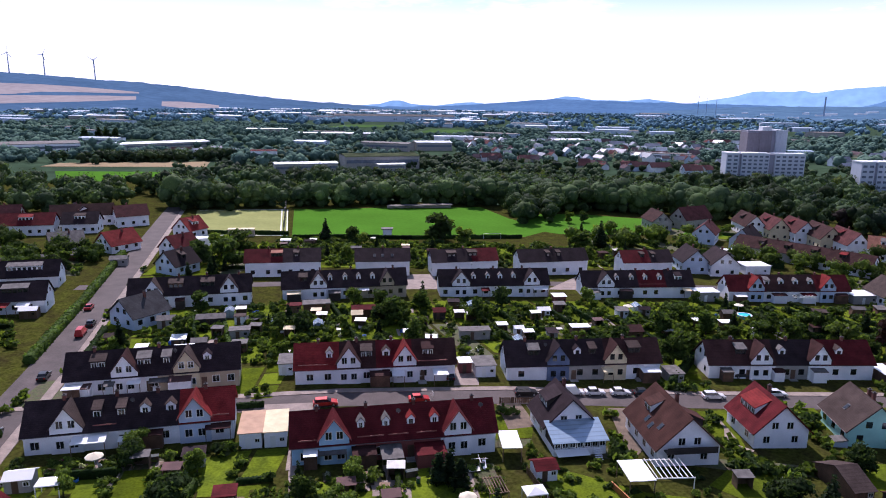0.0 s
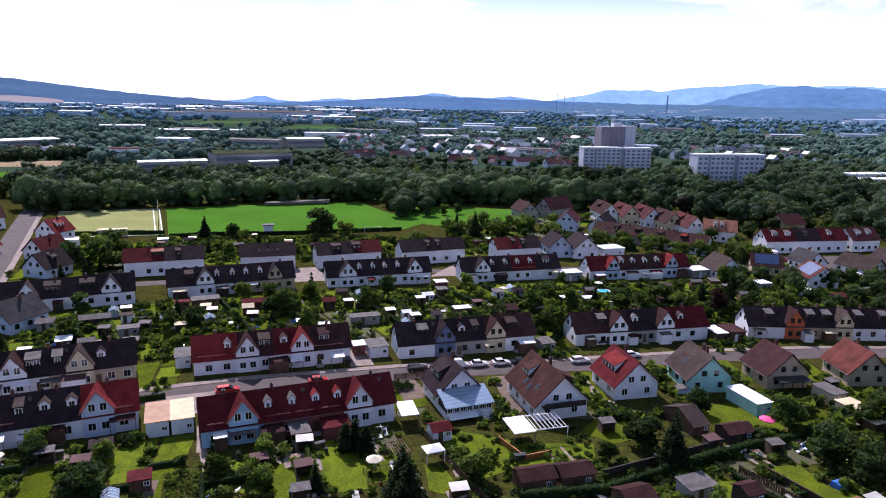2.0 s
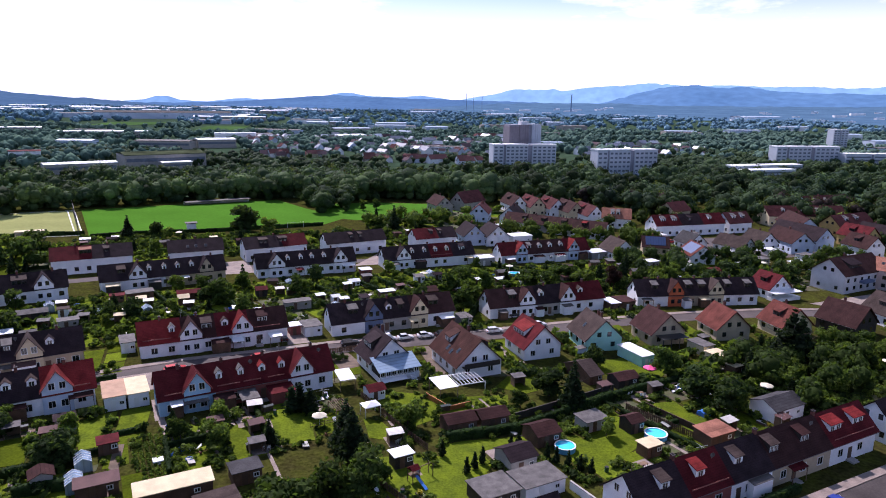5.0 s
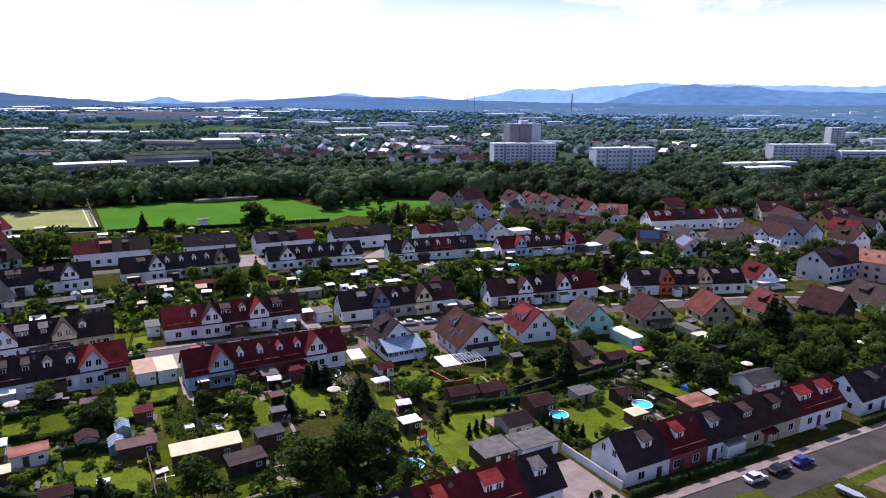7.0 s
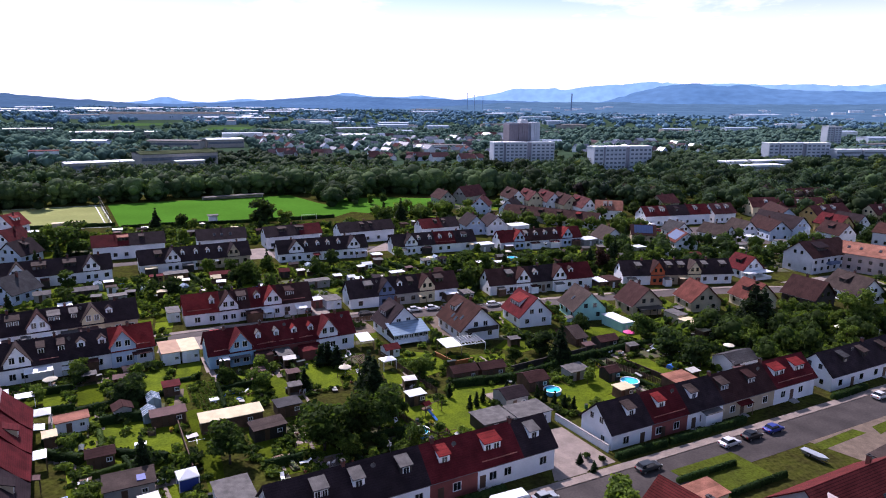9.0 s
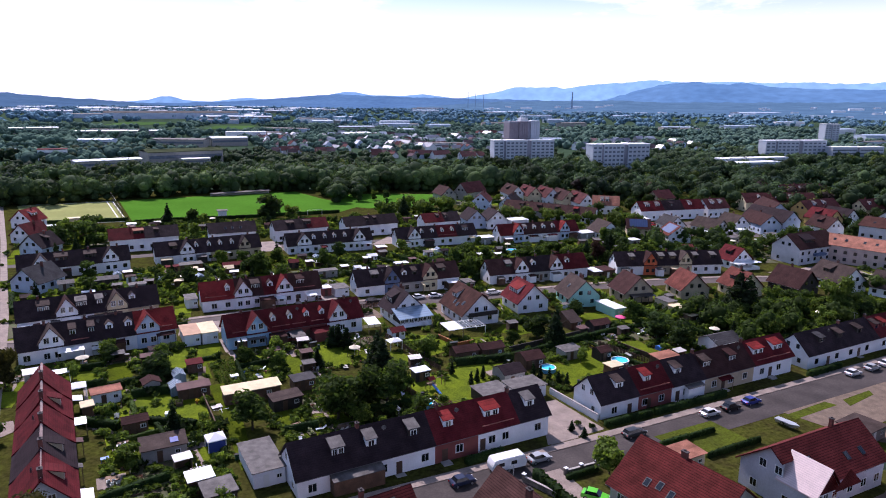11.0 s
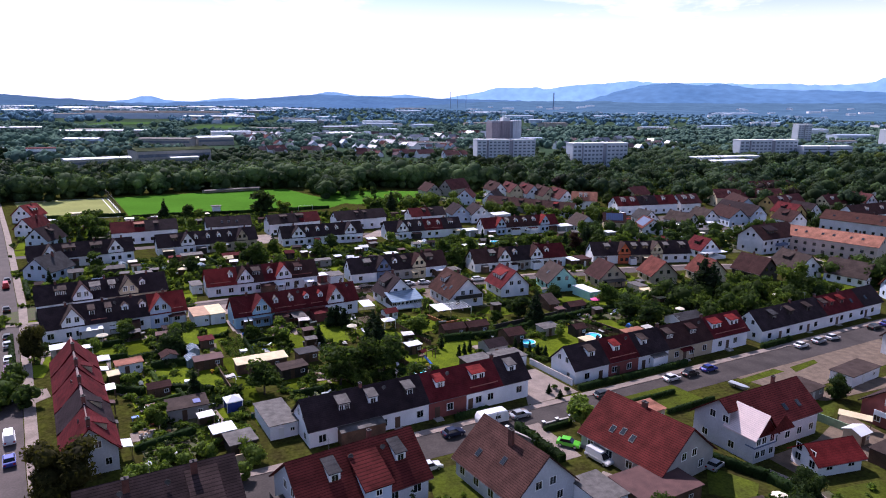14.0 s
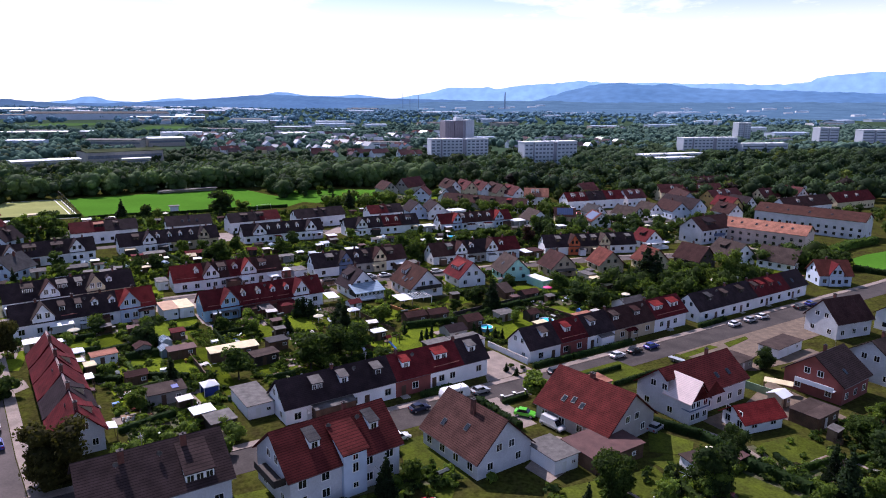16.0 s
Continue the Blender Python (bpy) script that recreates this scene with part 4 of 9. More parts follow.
woods("woodland_row", "dark wood behind the stubble field", along((-352, 505), (-300, 524), (-246, 556), spread=8), 60, 24, 8, 12, 60, MIDLEAF, 0.9, 1)
woods("woodland_west", "leafy trees and gardens west of the main road", inside([(-420, 180), (-150, 290), (-190, 420), (-420, 380)]), 150, 6, 7, 13, 100, leaf=0.7, sub=1)


# ---- detached houses ----
ROOF["x"] = roofmat("roof_faded_red", (0.108, 0.036, 0.036))
ROOF["e"] = roofmat("roof_terracotta_brown", (0.080, 0.035, 0.028))
for key, word, color in (("D", "red", (0.140, 0.028, 0.026)), ("N", "umber", (0.062, 0.040, 0.040)), ("E", "brown", (0.092, 0.044, 0.038)), ("R", "brick_red", (0.118, 0.022, 0.020))):
    ROOF[key] = roofmat("near_roof_" + word, color, 0.8, 0.06, 0.235, 0.85)
SOLAR = mat("solar_panel", (0.04, 0.07, 0.16), 0.3, 0.3, var=0.08, courses=("X", 1.0, 0.35), spec=0.7)
GLASSROOF = mat("conservatory_glass", (0.30, 0.40, 0.50), 0.15, 0.2, var=0.08, courses=("X", 0.9, 0.3), spec=0.7)


def villa(label, p0, p1, depth, eave, ridge, roof, wall, dorm=(), wins=2, near=1, chim=(0.4,), sky=(), name="house", group="detached houses", balcony=False, store=1):
    """A detached house with its ridge from p0 to p1."""
    if p0[1] > 230 and roof == "d":              # a duller red for roofs in the northern streets
        roof = "x"
    hs = gable_house(label, p0, p1, depth, eave, ridge, [(0, 1, roof, wall)], 0.5, "house", name, group)
    ob, L, h, k, ev, rg = hs
    for d in dorm:
        dormer(hs, *d)
    for f in sky:
        dormer(hs, f, "v", side=1)
    for c in chim:
        chimney(hs, c, 0.9)
    for e in (-1, 1):
        gable_windows(hs, e, [(-1.3, ev + 0.3), (1.3, ev + 0.3), (-h * 0.55, 1.0), (h * 0.5, 1.0)], 1.2, 1.3)
        part("verge", join(*(extrude([(s * (h + 0.5), ev - k * 0.5 - 0.04), (0, rg - 0.04), (0, rg + 0.2), (s * (h + 0.5), ev - k * 0.5 + 0.2)], e * (L / 2 + 0.5), e * (L / 2 + 0.56)) for s in (-1, 1))), ROOF[roof], ob)
    n = max(2, int(L / 3.2))
    for lev in range(store):
        for s in (-1, 1):
            tall = min(1.35, ev - 0.35 - 1.0 - 2.6 * lev)
            if tall > 0.55:
                facade(hs, [(i + 0.5) / n for i in range(n)], 1.0 + 2.6 * lev, s, 1.3, tall)
    if balcony:
        part("balcony", join(box(L / 2, L / 2 + 1.4, -h * 0.8, h * 0.8, ev - 0.5, ev - 0.35), box(L / 2 + 1.32, L / 2 + 1.4, -h * 0.8, h * 0.8, ev - 0.35, ev + 0.6)), WALL["k"], ob)
    return hs


S = villa("white gabled house with black roof and glazed conservatory", (33.6, 109.7), (36.1, 101.7), 9.0, 3.2, 7.6, "k", "w", [(0.35, "b", "k", "k", 4.0, -1, 0.3)], chim=(0.2,))
so, sl = S[0], S[1]
part("conservatory", join(box(sl / 2, sl / 2 + 4.6, -4.5, 4.5, -1.5, 1.2)), WALL["w"], so)
part("conservatory_band", box(sl / 2 + 0.05, sl / 2 + 4.5, -4.4, 4.4, 1.2, 2.4), WALL["k"], so)
for i in range(7):
    window(so, sl / 2 + 4.52, -3.8 + i * 1.27, 1.35, 90, 1.0, 0.9)
part("glass_roof", extrude([(sl / 2 - 0.1, 4.0), (sl / 2 + 5.1, 2.42), (sl / 2 + 5.1, 2.52), (sl / 2 - 0.1, 4.1)], -4.8, 4.8, "y"), GLASSROOF, so, "blue-grey glass conservatory roof")
part("awning", extrude([(sl / 2 + 4.6, 1.0), (sl / 2 + 6.2, 0.75), (sl / 2 + 6.2, 0.81), (sl / 2 + 4.6, 1.06)], -4.2, 1.2, "y"), ROOF["w"], so)
for i in range(7):
    part("stair_step", box(sl / 2 + 4.7 + 0.28 * i, sl / 2 + 5.0 + 0.28 * i, 2.2, 3.4, 1.0 - 0.24 * i, 1.1 - 0.24 * i), WALL["w"], so)

S2 = villa("white house with a large terracotta brown roof and balcony", (51.2, 110.2), (54.4, 97.3), 10.4, 3.3, 8.2, "e", "w",
           [(0.3, "b", "e", "w", 2.6, -1, 0.4), (0.7, "b", "e", "k", 2.6, 1, 0.35), (0.45, "v", "k", "w", 1, -1, 0.25), (0.6, "v", "k", "w", 1, -1, 0.2), (0.75, "v", "k", "w", 1, -1, 0.35)], chim=(0.45,), balcony=True)
S3 = villa("white house with a crimson roof and wide dormer", (69.5, 115.6), (71.4, 106.2), 9.4, 3.2, 7.7, "d", "w", [(0.42, "b", "r", "w", 5.0, -1, 0.3)], chim=(0.3,))
N1 = villa("turquoise house with a grey-brown roof", (87.2, 119.2), (87.7, 109.4), 9.2, 3.2, 7.6, "n", "t", [(0.5, "v", "k", "w", 1, -1, 0.4)], chim=(0.45, 0.6))
canopy(N1, 0.96, 2.2, 2.5, 1.0, "f", "v")
N2 = villa("beige house with a brown roof and a covered veranda", (104.6, 120.5), (105.6, 111.8), 9.4, 3.3, 7.6, "b", "b", chim=(0.3,))
part("veranda", join(box(N2[1] / 2, N2[1] / 2 + 3.2, -3.6, 3.6, 2.6, 2.75), *(box(N2[1] / 2 + 3.0, N2[1] / 2 + 3.15, y, y + 0.15, -0.6, 2.6) for y in (-3.5, -1.2, 1.1, 3.3))), STEEL, N2[0])
N3 = villa("beige house with an orange-red tiled roof", (124.2, 122.0), (124.2, 113.0), 9.2, 3.2, 7.5, "o", "b", chim=(0.3,))
N4 = villa("cream house with a faded pink-orange roof", (141.6, 121.6), (142.3, 113.0), 9.4, 3.2, 7.5, "o", "c", [(0.5, "b", "o", "k", 2.4, -1, 0.35)], chim=(0.35,))
N5 = villa("house with a brown roof and dark boarded gable", (158.2, 121.5), (161.4, 111.5), 9.6, 3.3, 7.8, "b", "k", chim=(0.35,))
B6 = villa("white house with a blue gable and brown roof", (160.8, 154.5), (162.3, 146.5), 9.0, 3.2, 7.2, "d", "w", [(0.5, "b", "d", "k", 2.4, -1, 0.35)])
part("veranda", join(box(B6[1] / 2, B6[1] / 2 + 3.5, -5.5, 5.5, 2.5, 2.7), box(B6[1] / 2 + 0.02, B6[1] / 2 + 3.2, -5.2, 5.2, -0.6, 1.0)), ROOF["w"], B6[0])
villa("white gabled house with a grey roof", (177.6, 126.0), (178.4, 113.0), 10.0, 3.4, 7.8, "n", "w", [(0.4, "b", "n", "k", 3, -1, 0.35)])
villa("white house with grey-brown roof and lean-to", (186.0, 112.5), (191.7, 101.0), 9.4, 3.2, 7.4, "n", "w")
HG = villa("white house with orange-red roof and dark red cross gable", (184.0, 86.8), (194.0, 83.8), 8.4, 3.9, 7.8, "o", "v")
cross_gable(HG, 0.5, "v", "d", 4.4, 7.5, -1, 0.6, 4.4)
WB = villa("three-storey white house with grey roof and balconies", (184.5, 153.3), (205.3, 159.6), 11.5, 6.2, 10.6, "b", "h", [(0.35, "b", "k", "k", 6, -1, 0.3)], store=2)
part("balcony", box(-3, 2.5, -7.4, -5.7, 3.0, 3.9), WALL["s"], WB[0])
PK = villa("long three-storey building with a pale terracotta roof", (206.5, 158.5), (224.0, 130.0), 13.0, 6.6, 9.6, "p", "p", [(f, "v", "k", "w", 1, -1, 0.5) for f in (0.1, 0.22, 0.4, 0.52, 0.7, 0.82)], store=2, chim=(0.75,), group="large buildings")
LB = villa("long pale school-like building with brown roof", (245.0, 183.0), (268.4, 143.0), 15.0, 8.2, 11.2, "e", "h", [(f, "v", "k", "w", 1, -1, 0.4) for f in (0.1, 0.3, 0.5, 0.7)], store=2, group="large buildings")
villa("pale blue gabled house with dark roof", (224.3, 231.0), (228.5, 207.5), 10.5, 4.8, 9.4, "k", "v", store=1)
villa("pale blue house with a tall dark gable", (246.0, 254.0), (238.4, 230.0), 10.5, 5.0, 9.6, "b", "v")
villa("white gabled house with brown roof", (216.0, 221.0), (214.5, 203.0), 9.5, 4.6, 8.6, "b", "v")
villa("ochre house with a long red roof", (256.8, 239.0), (282.0, 247.0), 10.0, 5.0, 9.3, "d", "y", [(0.3, "b", "f", "w", 2, -1, 0.4), (0.6, "b", "f", "w", 2, -1, 0.4)])
villa("long terrace with a dark red roof and white dormers", (243.0, 268.0), (284.0, 265.0), 10.5, 5.4, 9.6, "d", "c", [(f, "g", "f", "w", 1.5, -1, 0.4) for f in (0.2, 0.45, 0.65)], name="terraced_house", group="terraced houses")
villa("long terrace with red roof before the woods", (287.0, 297.0), (318.0, 302.0), 10.5, 5.4, 10.0, "d", "w", [(f, "g", "f", "w", 1.5, -1, 0.4) for f in (0.2, 0.45, 0.7)], name="terraced_house", group="terraced houses")
villa("terrace with dark roof and white gable end", (274.0, 203.0), (312.0, 212.0), 10, 5, 9.4, "b", "w", [(0.3, "g", "f", "w", 1.5), (0.6, "g", "f", "w", 1.5)], name="terraced_house", group="terraced houses")
villa("terrace with red roof near the school", (318.0, 214.0), (352.0, 221.0), 10, 5, 9.6, "d", "c", [(0.3, "g", "f", "w", 1.5), (0.6, "g", "f", "w", 1.5)], name="terraced_house", group="terraced houses")
# houses of the north-eastern street
villa("house with a bright red roof before the woods", (95.5, 318.0), (109.0, 328.0), 10, 5, 10, "d", "g")
villa("grey gabled house with dark roof", (84.0, 322.0), (87.0, 309.0), 9, 4.5, 8.5, "b", "g")
villa("pale blue house with a dark steep roof", (118.5, 287.0), (111.2, 273.0), 9, 4.5, 8.8, "k", "v")
villa("pale blue gabled house with red roof", (104.0, 296.0), (99.0, 283.0), 9, 4.5, 8.6, "d", "v")
for i, (x, y, rf) in enumerate(((126.5, 306, "b"), (135.0, 300.0, "d"), (143.6, 294.5, "d"), (149.2, 283.0, "b"), (154.9, 272.0, "d"))):
    villa("terraced house with a %s roof and cream gable" % {"b": "brown", "d": "dark red"}[rf], (x - 1.2, y + 18), (x, y), 8.6, 4.8, 9.3, rf, "wc"[i % 2], [(0.4, "b", rf, "k", 3, -1, 0.35), (0.75, "b", "f", "k", 2, 1, 0.35)], group="north-eastern street")
villa("white house with a salmon roof and open skylights", (157.5, 270.5), (169.5, 265.5), 10, 5.0, 9.0, "p", "w", [(0.35, "b", "f", "w", 1.6, -1, 0.35), (0.55, "b", "f", "w", 1.6, -1, 0.35)], group="north-eastern street")
terrace("white terrace with red and black roofs", (170.5, 246.5), (207.0, 251.0), [(0, 0.36, "d", "w"), (0.36, 0.68, "k", "w"), (0.68, 1, "d", "w")], (), [(0.12, "b", "f", "w", 2.2), (0.28, "b", "f", "w", 2.2), (0.5, "s", "k", "k", 1.8), (0.8, "s", "f", "w", 1.6)], [0.36, 0.68], [0.08, 0.2, 0.3, 0.42, 0.55, 0.65, 0.78, 0.9], depth=9, eave=5.2, ridge=9.2)
terrace("brown-roofed long terrace with dormers", (110.5, 272.0), (146.0, 239.0), [(0, 0.5, "b", "g"), (0.5, 1, "b", "w")], (), [(0.2, "b", "b", "k", 2.2), (0.4, "b", "b", "k", 2.2), (0.6, "b", "b", "k", 2.2), (0.8, "b", "r", "k", 2.2)], [0.3, 0.7], [0.1, 0.3, 0.5, 0.7, 0.9], depth=8.6, eave=3.8, ridge=7.2)
villa("red-roofed house before the eastern trees", (199.0, 285.0), (211.0, 290.0), 10, 5, 9, "d", "b")
villa("white gabled house with a black roof", (83.0, 240.5), (84.3, 229.0), 8.8, 4.2, 8.2, "k", "v", [(0.5, "b", "k", "k", 2, 1, 0.4)])
villa("white house with a black roof and dormers", (92.5, 239.0), (93.6, 227.5), 9.4, 4.2, 8.2, "k", "w", [(0.3, "s", "n", "k", 1.5, 1, 0.4), (0.6, "s", "n", "k", 1.5, 1, 0.4)])
villa("grey gabled house with a wide grey roof", (134.8, 210.5), (135.8, 200.0), 10, 3.4, 7.4, "n", "w")
V1 = villa("house with solar panels on its roof", (149.5, 213.0), (158.5, 209.5), 9, 3.4, 6.8, "b", "b")
V2 = villa("white house with a large blue solar roof", (164.0, 201.5), (162.8, 190.5), 9.4, 3.4, 7.0, "o", "w")
for hs, s in ((V1, -1), (V2, -1)):
    ob, L, h, k, ev, rg = hs
    part("solar_panel", slab(-L * 0.4, L * 0.4, s * h * 0.9, ev + k * h * 0.1 + 0.2, s * h * 0.1, rg - k * h * 0.1 + 0.2, 0.08), SOLAR, ob, "dark blue solar panels")
villa("grey-roofed bungalow beside the trees", (186.0, 216.0), (191.0, 204.0), 9, 3.2, 6.8, "n", "w")
# further houses of the eastern quarter
villa("white house with dark red roof and pale skylights", (209.5, 251.6), (222.5, 254.0), 10.0, 5.0, 9.2, "d", "w", [(0.3, "b", "f", "w", 2.0, -1, 0.4), (0.7, "b", "f", "w", 2.0, -1, 0.4)])
villa("yellow gabled house with a dark red roof", (250.5, 222.0), (252.5, 209.0), 9.4, 4.8, 9.2, "d", "y", [(0.4, "b", "d", "k", 2.4, -1, 0.35)])
villa("white gabled house with dark roof among the eastern gardens", (262.5, 226.0), (265.0, 213.0), 9.0, 4.6, 8.8, "k", "w")
villa("white gabled house with brown roof and dormer", (237.0, 203.5), (238.0, 191.5), 9.2, 4.6, 8.8, "b", "w", [(0.45, "b", "b", "k", 2.4, -1, 0.35)])
villa("cream house with a dark red roof near the woods", (292.0, 240.0), (306.0, 243.5), 9.6, 4.8, 9.2, "d", "c", [(0.35, "g", "f", "w", 1.5, -1, 0.4)])
villa("white gabled house with a red roof near the woods", (322.0, 252.0), (323.5, 239.0), 9.4, 4.8, 9.2, "d", "w")
villa("white house with a black roof near the woods", (338.0, 252.0), (351.0, 255.5), 9.6, 4.8, 9.2, "k", "w", [(0.5, "g", "f", "w", 1.5, -1, 0.4)])
villa("white gabled house with a grey roof beside the gardens", (203.0, 221.0), (204.0, 209.5), 8.8, 3.6, 7.6, "n", "w")
villa("small white house with a pale blue-grey roof", (172.5, 222.0), (173.5, 212.0), 8.4, 3.4, 7.0, "g", "w")
# south side of the eastern street
H1 = villa("house with a grey-brown tiled roof and broad dormer", (-17.9, 1.6), (-0.6, 7.3), 12.6, 4.6, 9.0, "N", "h", [(0.78, "b", "N", "w", 3.8, -1, 0.08)], chim=())
chimney(H1, 0.29, -1.3, 9.9, 0.8)
chimney(H1, 0.73, -1.3, 10.0, 0.8)
H2 = villa("tall white house with red tiled roof and dormers", (7.0, 2.4), (23.6, 9.0), 11.4, 5.6, 10.2, "D", "h", [(0.28, "s", "g", "w", 1.6, -1, 0.42), (0.83, "s", "g", "w", 1.6, -1, 0.42)], chim=(0.68,), store=2)
bx = 0.05 * H2[1]
part("bay_wall", extrude([(-H2[2] - 0.7, -0.6), (-1.5, -0.6), (-1.5, 9.15), (-H2[2] - 0.7, 6.9)], bx - 1.9, bx + 1.9), WALL["v"], H2[0])
part("bay_roof", extrude([(-H2[2] - 1.1, 6.8), (-1.3, 9.4), (-1.3, 9.6), (-H2[2] - 1.1, 7.0)], bx - 2.2, bx + 2.2), ROOF["D"], H2[0])
for z in (1.2, 5.6):
    window(H2[0], bx, -H2[2] - 0.7, z, 0, 0.9, 0.9)
window(H2[0], (0.55 - 0.5) * H2[1], -H2[2] - 0.7, 3.7, 0, 1.0, 1.5)
part("balcony", join(box(-H2[1] / 2 - 1.8, -H2[1] / 2, -4.4, 2.5, 4.2, 4.4), box(-H2[1] / 2 - 1.8, -H2[1] / 2 - 1.7, -4.4, 2.5, 4.4, 5.3), box(-H2[1] / 2 - 1.8, -H2[1] / 2, -4.4, -4.3, 4.4, 5.3)), WALL["k"], H2[0])
H3 = villa("white house with a brown tiled roof", (37.0, 14.8), (42.1, 1.6), 11.2, 3.3, 8.5, "E", "h", [(0.25, "v", "k", "w", 1, -1, 0.3), (0.6, "v", "k", "w", 1, -1, 0.45)], chim=())
chimney(H3, 0.55, -1.3, 9.9, 0.8)
H4 = villa("grey house with a large red tiled roof", (60.6, 20.4), (67.0, 5.8), 13.2, 3.2, 8.5, "R", "g", [(0.42, "v", "k", "w", 1, -1, 0.35), (0.55, "v", "k", "w", 1, -1, 0.3), (0.3, "v", "k", "w", 1, -1, 0.3)], chim=())
chimney(H4, 0.45, 0.0, 9.4, 0.9)
H5 = villa("white house with dark red roof and sun-bright tiled bay", (78.1, 14.8), (97.0, 20.6), 10.2, 4.6, 8.6, "D", "h", [(0.62, "v", "k", "w", 1, -1, 0.3), (0.8, "v", "k", "w", 1, -1, 0.3)], chim=(0.75,), store=2)
# its tiled bay stands flush with the gable end: the main roof stops where the bay begins
def cut_corner(ob, x1, y1, z0):
    """Takes away the faces of a part that lie beyond the planes x1 and y1 and above z0."""
    bm = bmesh.new()
    bm.from_mesh(ob.data)
    for co, no in (((x1, 0, 0), (1, 0, 0)), ((0, y1, 0), (0, 1, 0)), ((0, 0, z0), (0, 0, 1))):
        bmesh.ops.bisect_plane(bm, geom=bm.verts[:] + bm.edges[:] + bm.faces[:], plane_co=co, plane_no=no)
    gone = [f for f in bm.faces if f.calc_center_median().x < x1 and f.calc_center_median().y < y1 and f.calc_center_median().z > z0]
    bmesh.ops.delete(bm, geom=gone, context="FACES")
    bm.to_mesh(ob.data)
    bm.free()


for ob in list(H5[0].children):
    kind = ob.name.split(".")[0]
    if kind in ("roof", "wall", "verge", "gutter"):
        cut_corner(ob, -4.5, -2.1, 4.0 if kind != "wall" else 4.5)
    elif kind == "window" and ob.location.x < -4.2 and ob.location.y < -5.0:
        for piece in list(ob.children):
            bpy.data.objects.remove(piece)
        bpy.data.objects.remove(ob)
bx = -7.16
part("bay_wall", extrude([(-9.86, -0.6), (-4.46, -0.6), (-4.46, 4.6), (bx, 7.9), (-9.86, 4.6)], -7.1, -1.2, "y"), WALL["h"], H5[0])
# west slope in the painted glint colour, east slope in plain dark red
for sd in (-1, 1):
    part("bay_roof", extrude([(bx + sd * 3.05, 4.16), (bx, 8.0), (bx, 8.18), (bx + sd * 3.05, 4.34)], -7.5, -1.1, "y"), ROOF["s" if sd < 0 else "D"], H5[0])
part("tile_hanging", extrude([(bx - 2.6, 4.55), (bx + 2.6, 4.55), (bx, 7.75)], -7.2, -7.1, "y"), ROOF["D"], H5[0])
part("string_course", join(box(-9.95, -4.4, -7.2, -7.1, 2.75, 2.95), box(-9.95, -9.86, -7.2, -5.4, 2.75, 2.95)), WALL["s"], H5[0])
for z in (0.95, 3.15):
    for x in (-9.0, -7.6, -5.6):
        window(H5[0], x, -7.1, z, 0, 1.1, 1.25)
H6 = villa("dark red house with a brown roof and white balcony", (113.0, 13.7), (123.5, 17.5), 11.6, 4.2, 8.6, "N", "r", [(0.35, "v", "k", "w", 1, -1, 0.3)], chim=(0.5,), store=1)
part("balcony", join(box(-H6[1] / 2 - 1.3, -H6[1] / 2, -4.6, 3.0, 2.6, 2.75), box(-H6[1] / 2 - 1.3, -H6[1] / 2 - 1.2, -4.6, 3.0, 2.75, 3.6)), WALL["w"], H6[0])
villa("house with a wide grey-brown roof and white walls", (131.0, 17.0), (150.0, 22.0), 13.0, 4.5, 9.0, "n", "h", chim=(0.3,))
villa("white house with a dark roof by the street corner", (144.9, 43.9), (157.4, 45.4), 9.2, 4.6, 9.3, "b", "h", store=2)
villa("white house with dark roof beyond the car park", (165.0, 40.0), (178.0, 44.0), 10.0, 4.6, 8.4, "b", "w", store=2)
villa("small outbuilding with a bright red tiled roof", (87.6, 5.4), (96.4, 6.2), 5.4, 2.4, 4.4, "r", "w", chim=(), name="outbuilding", group="outbuildings")
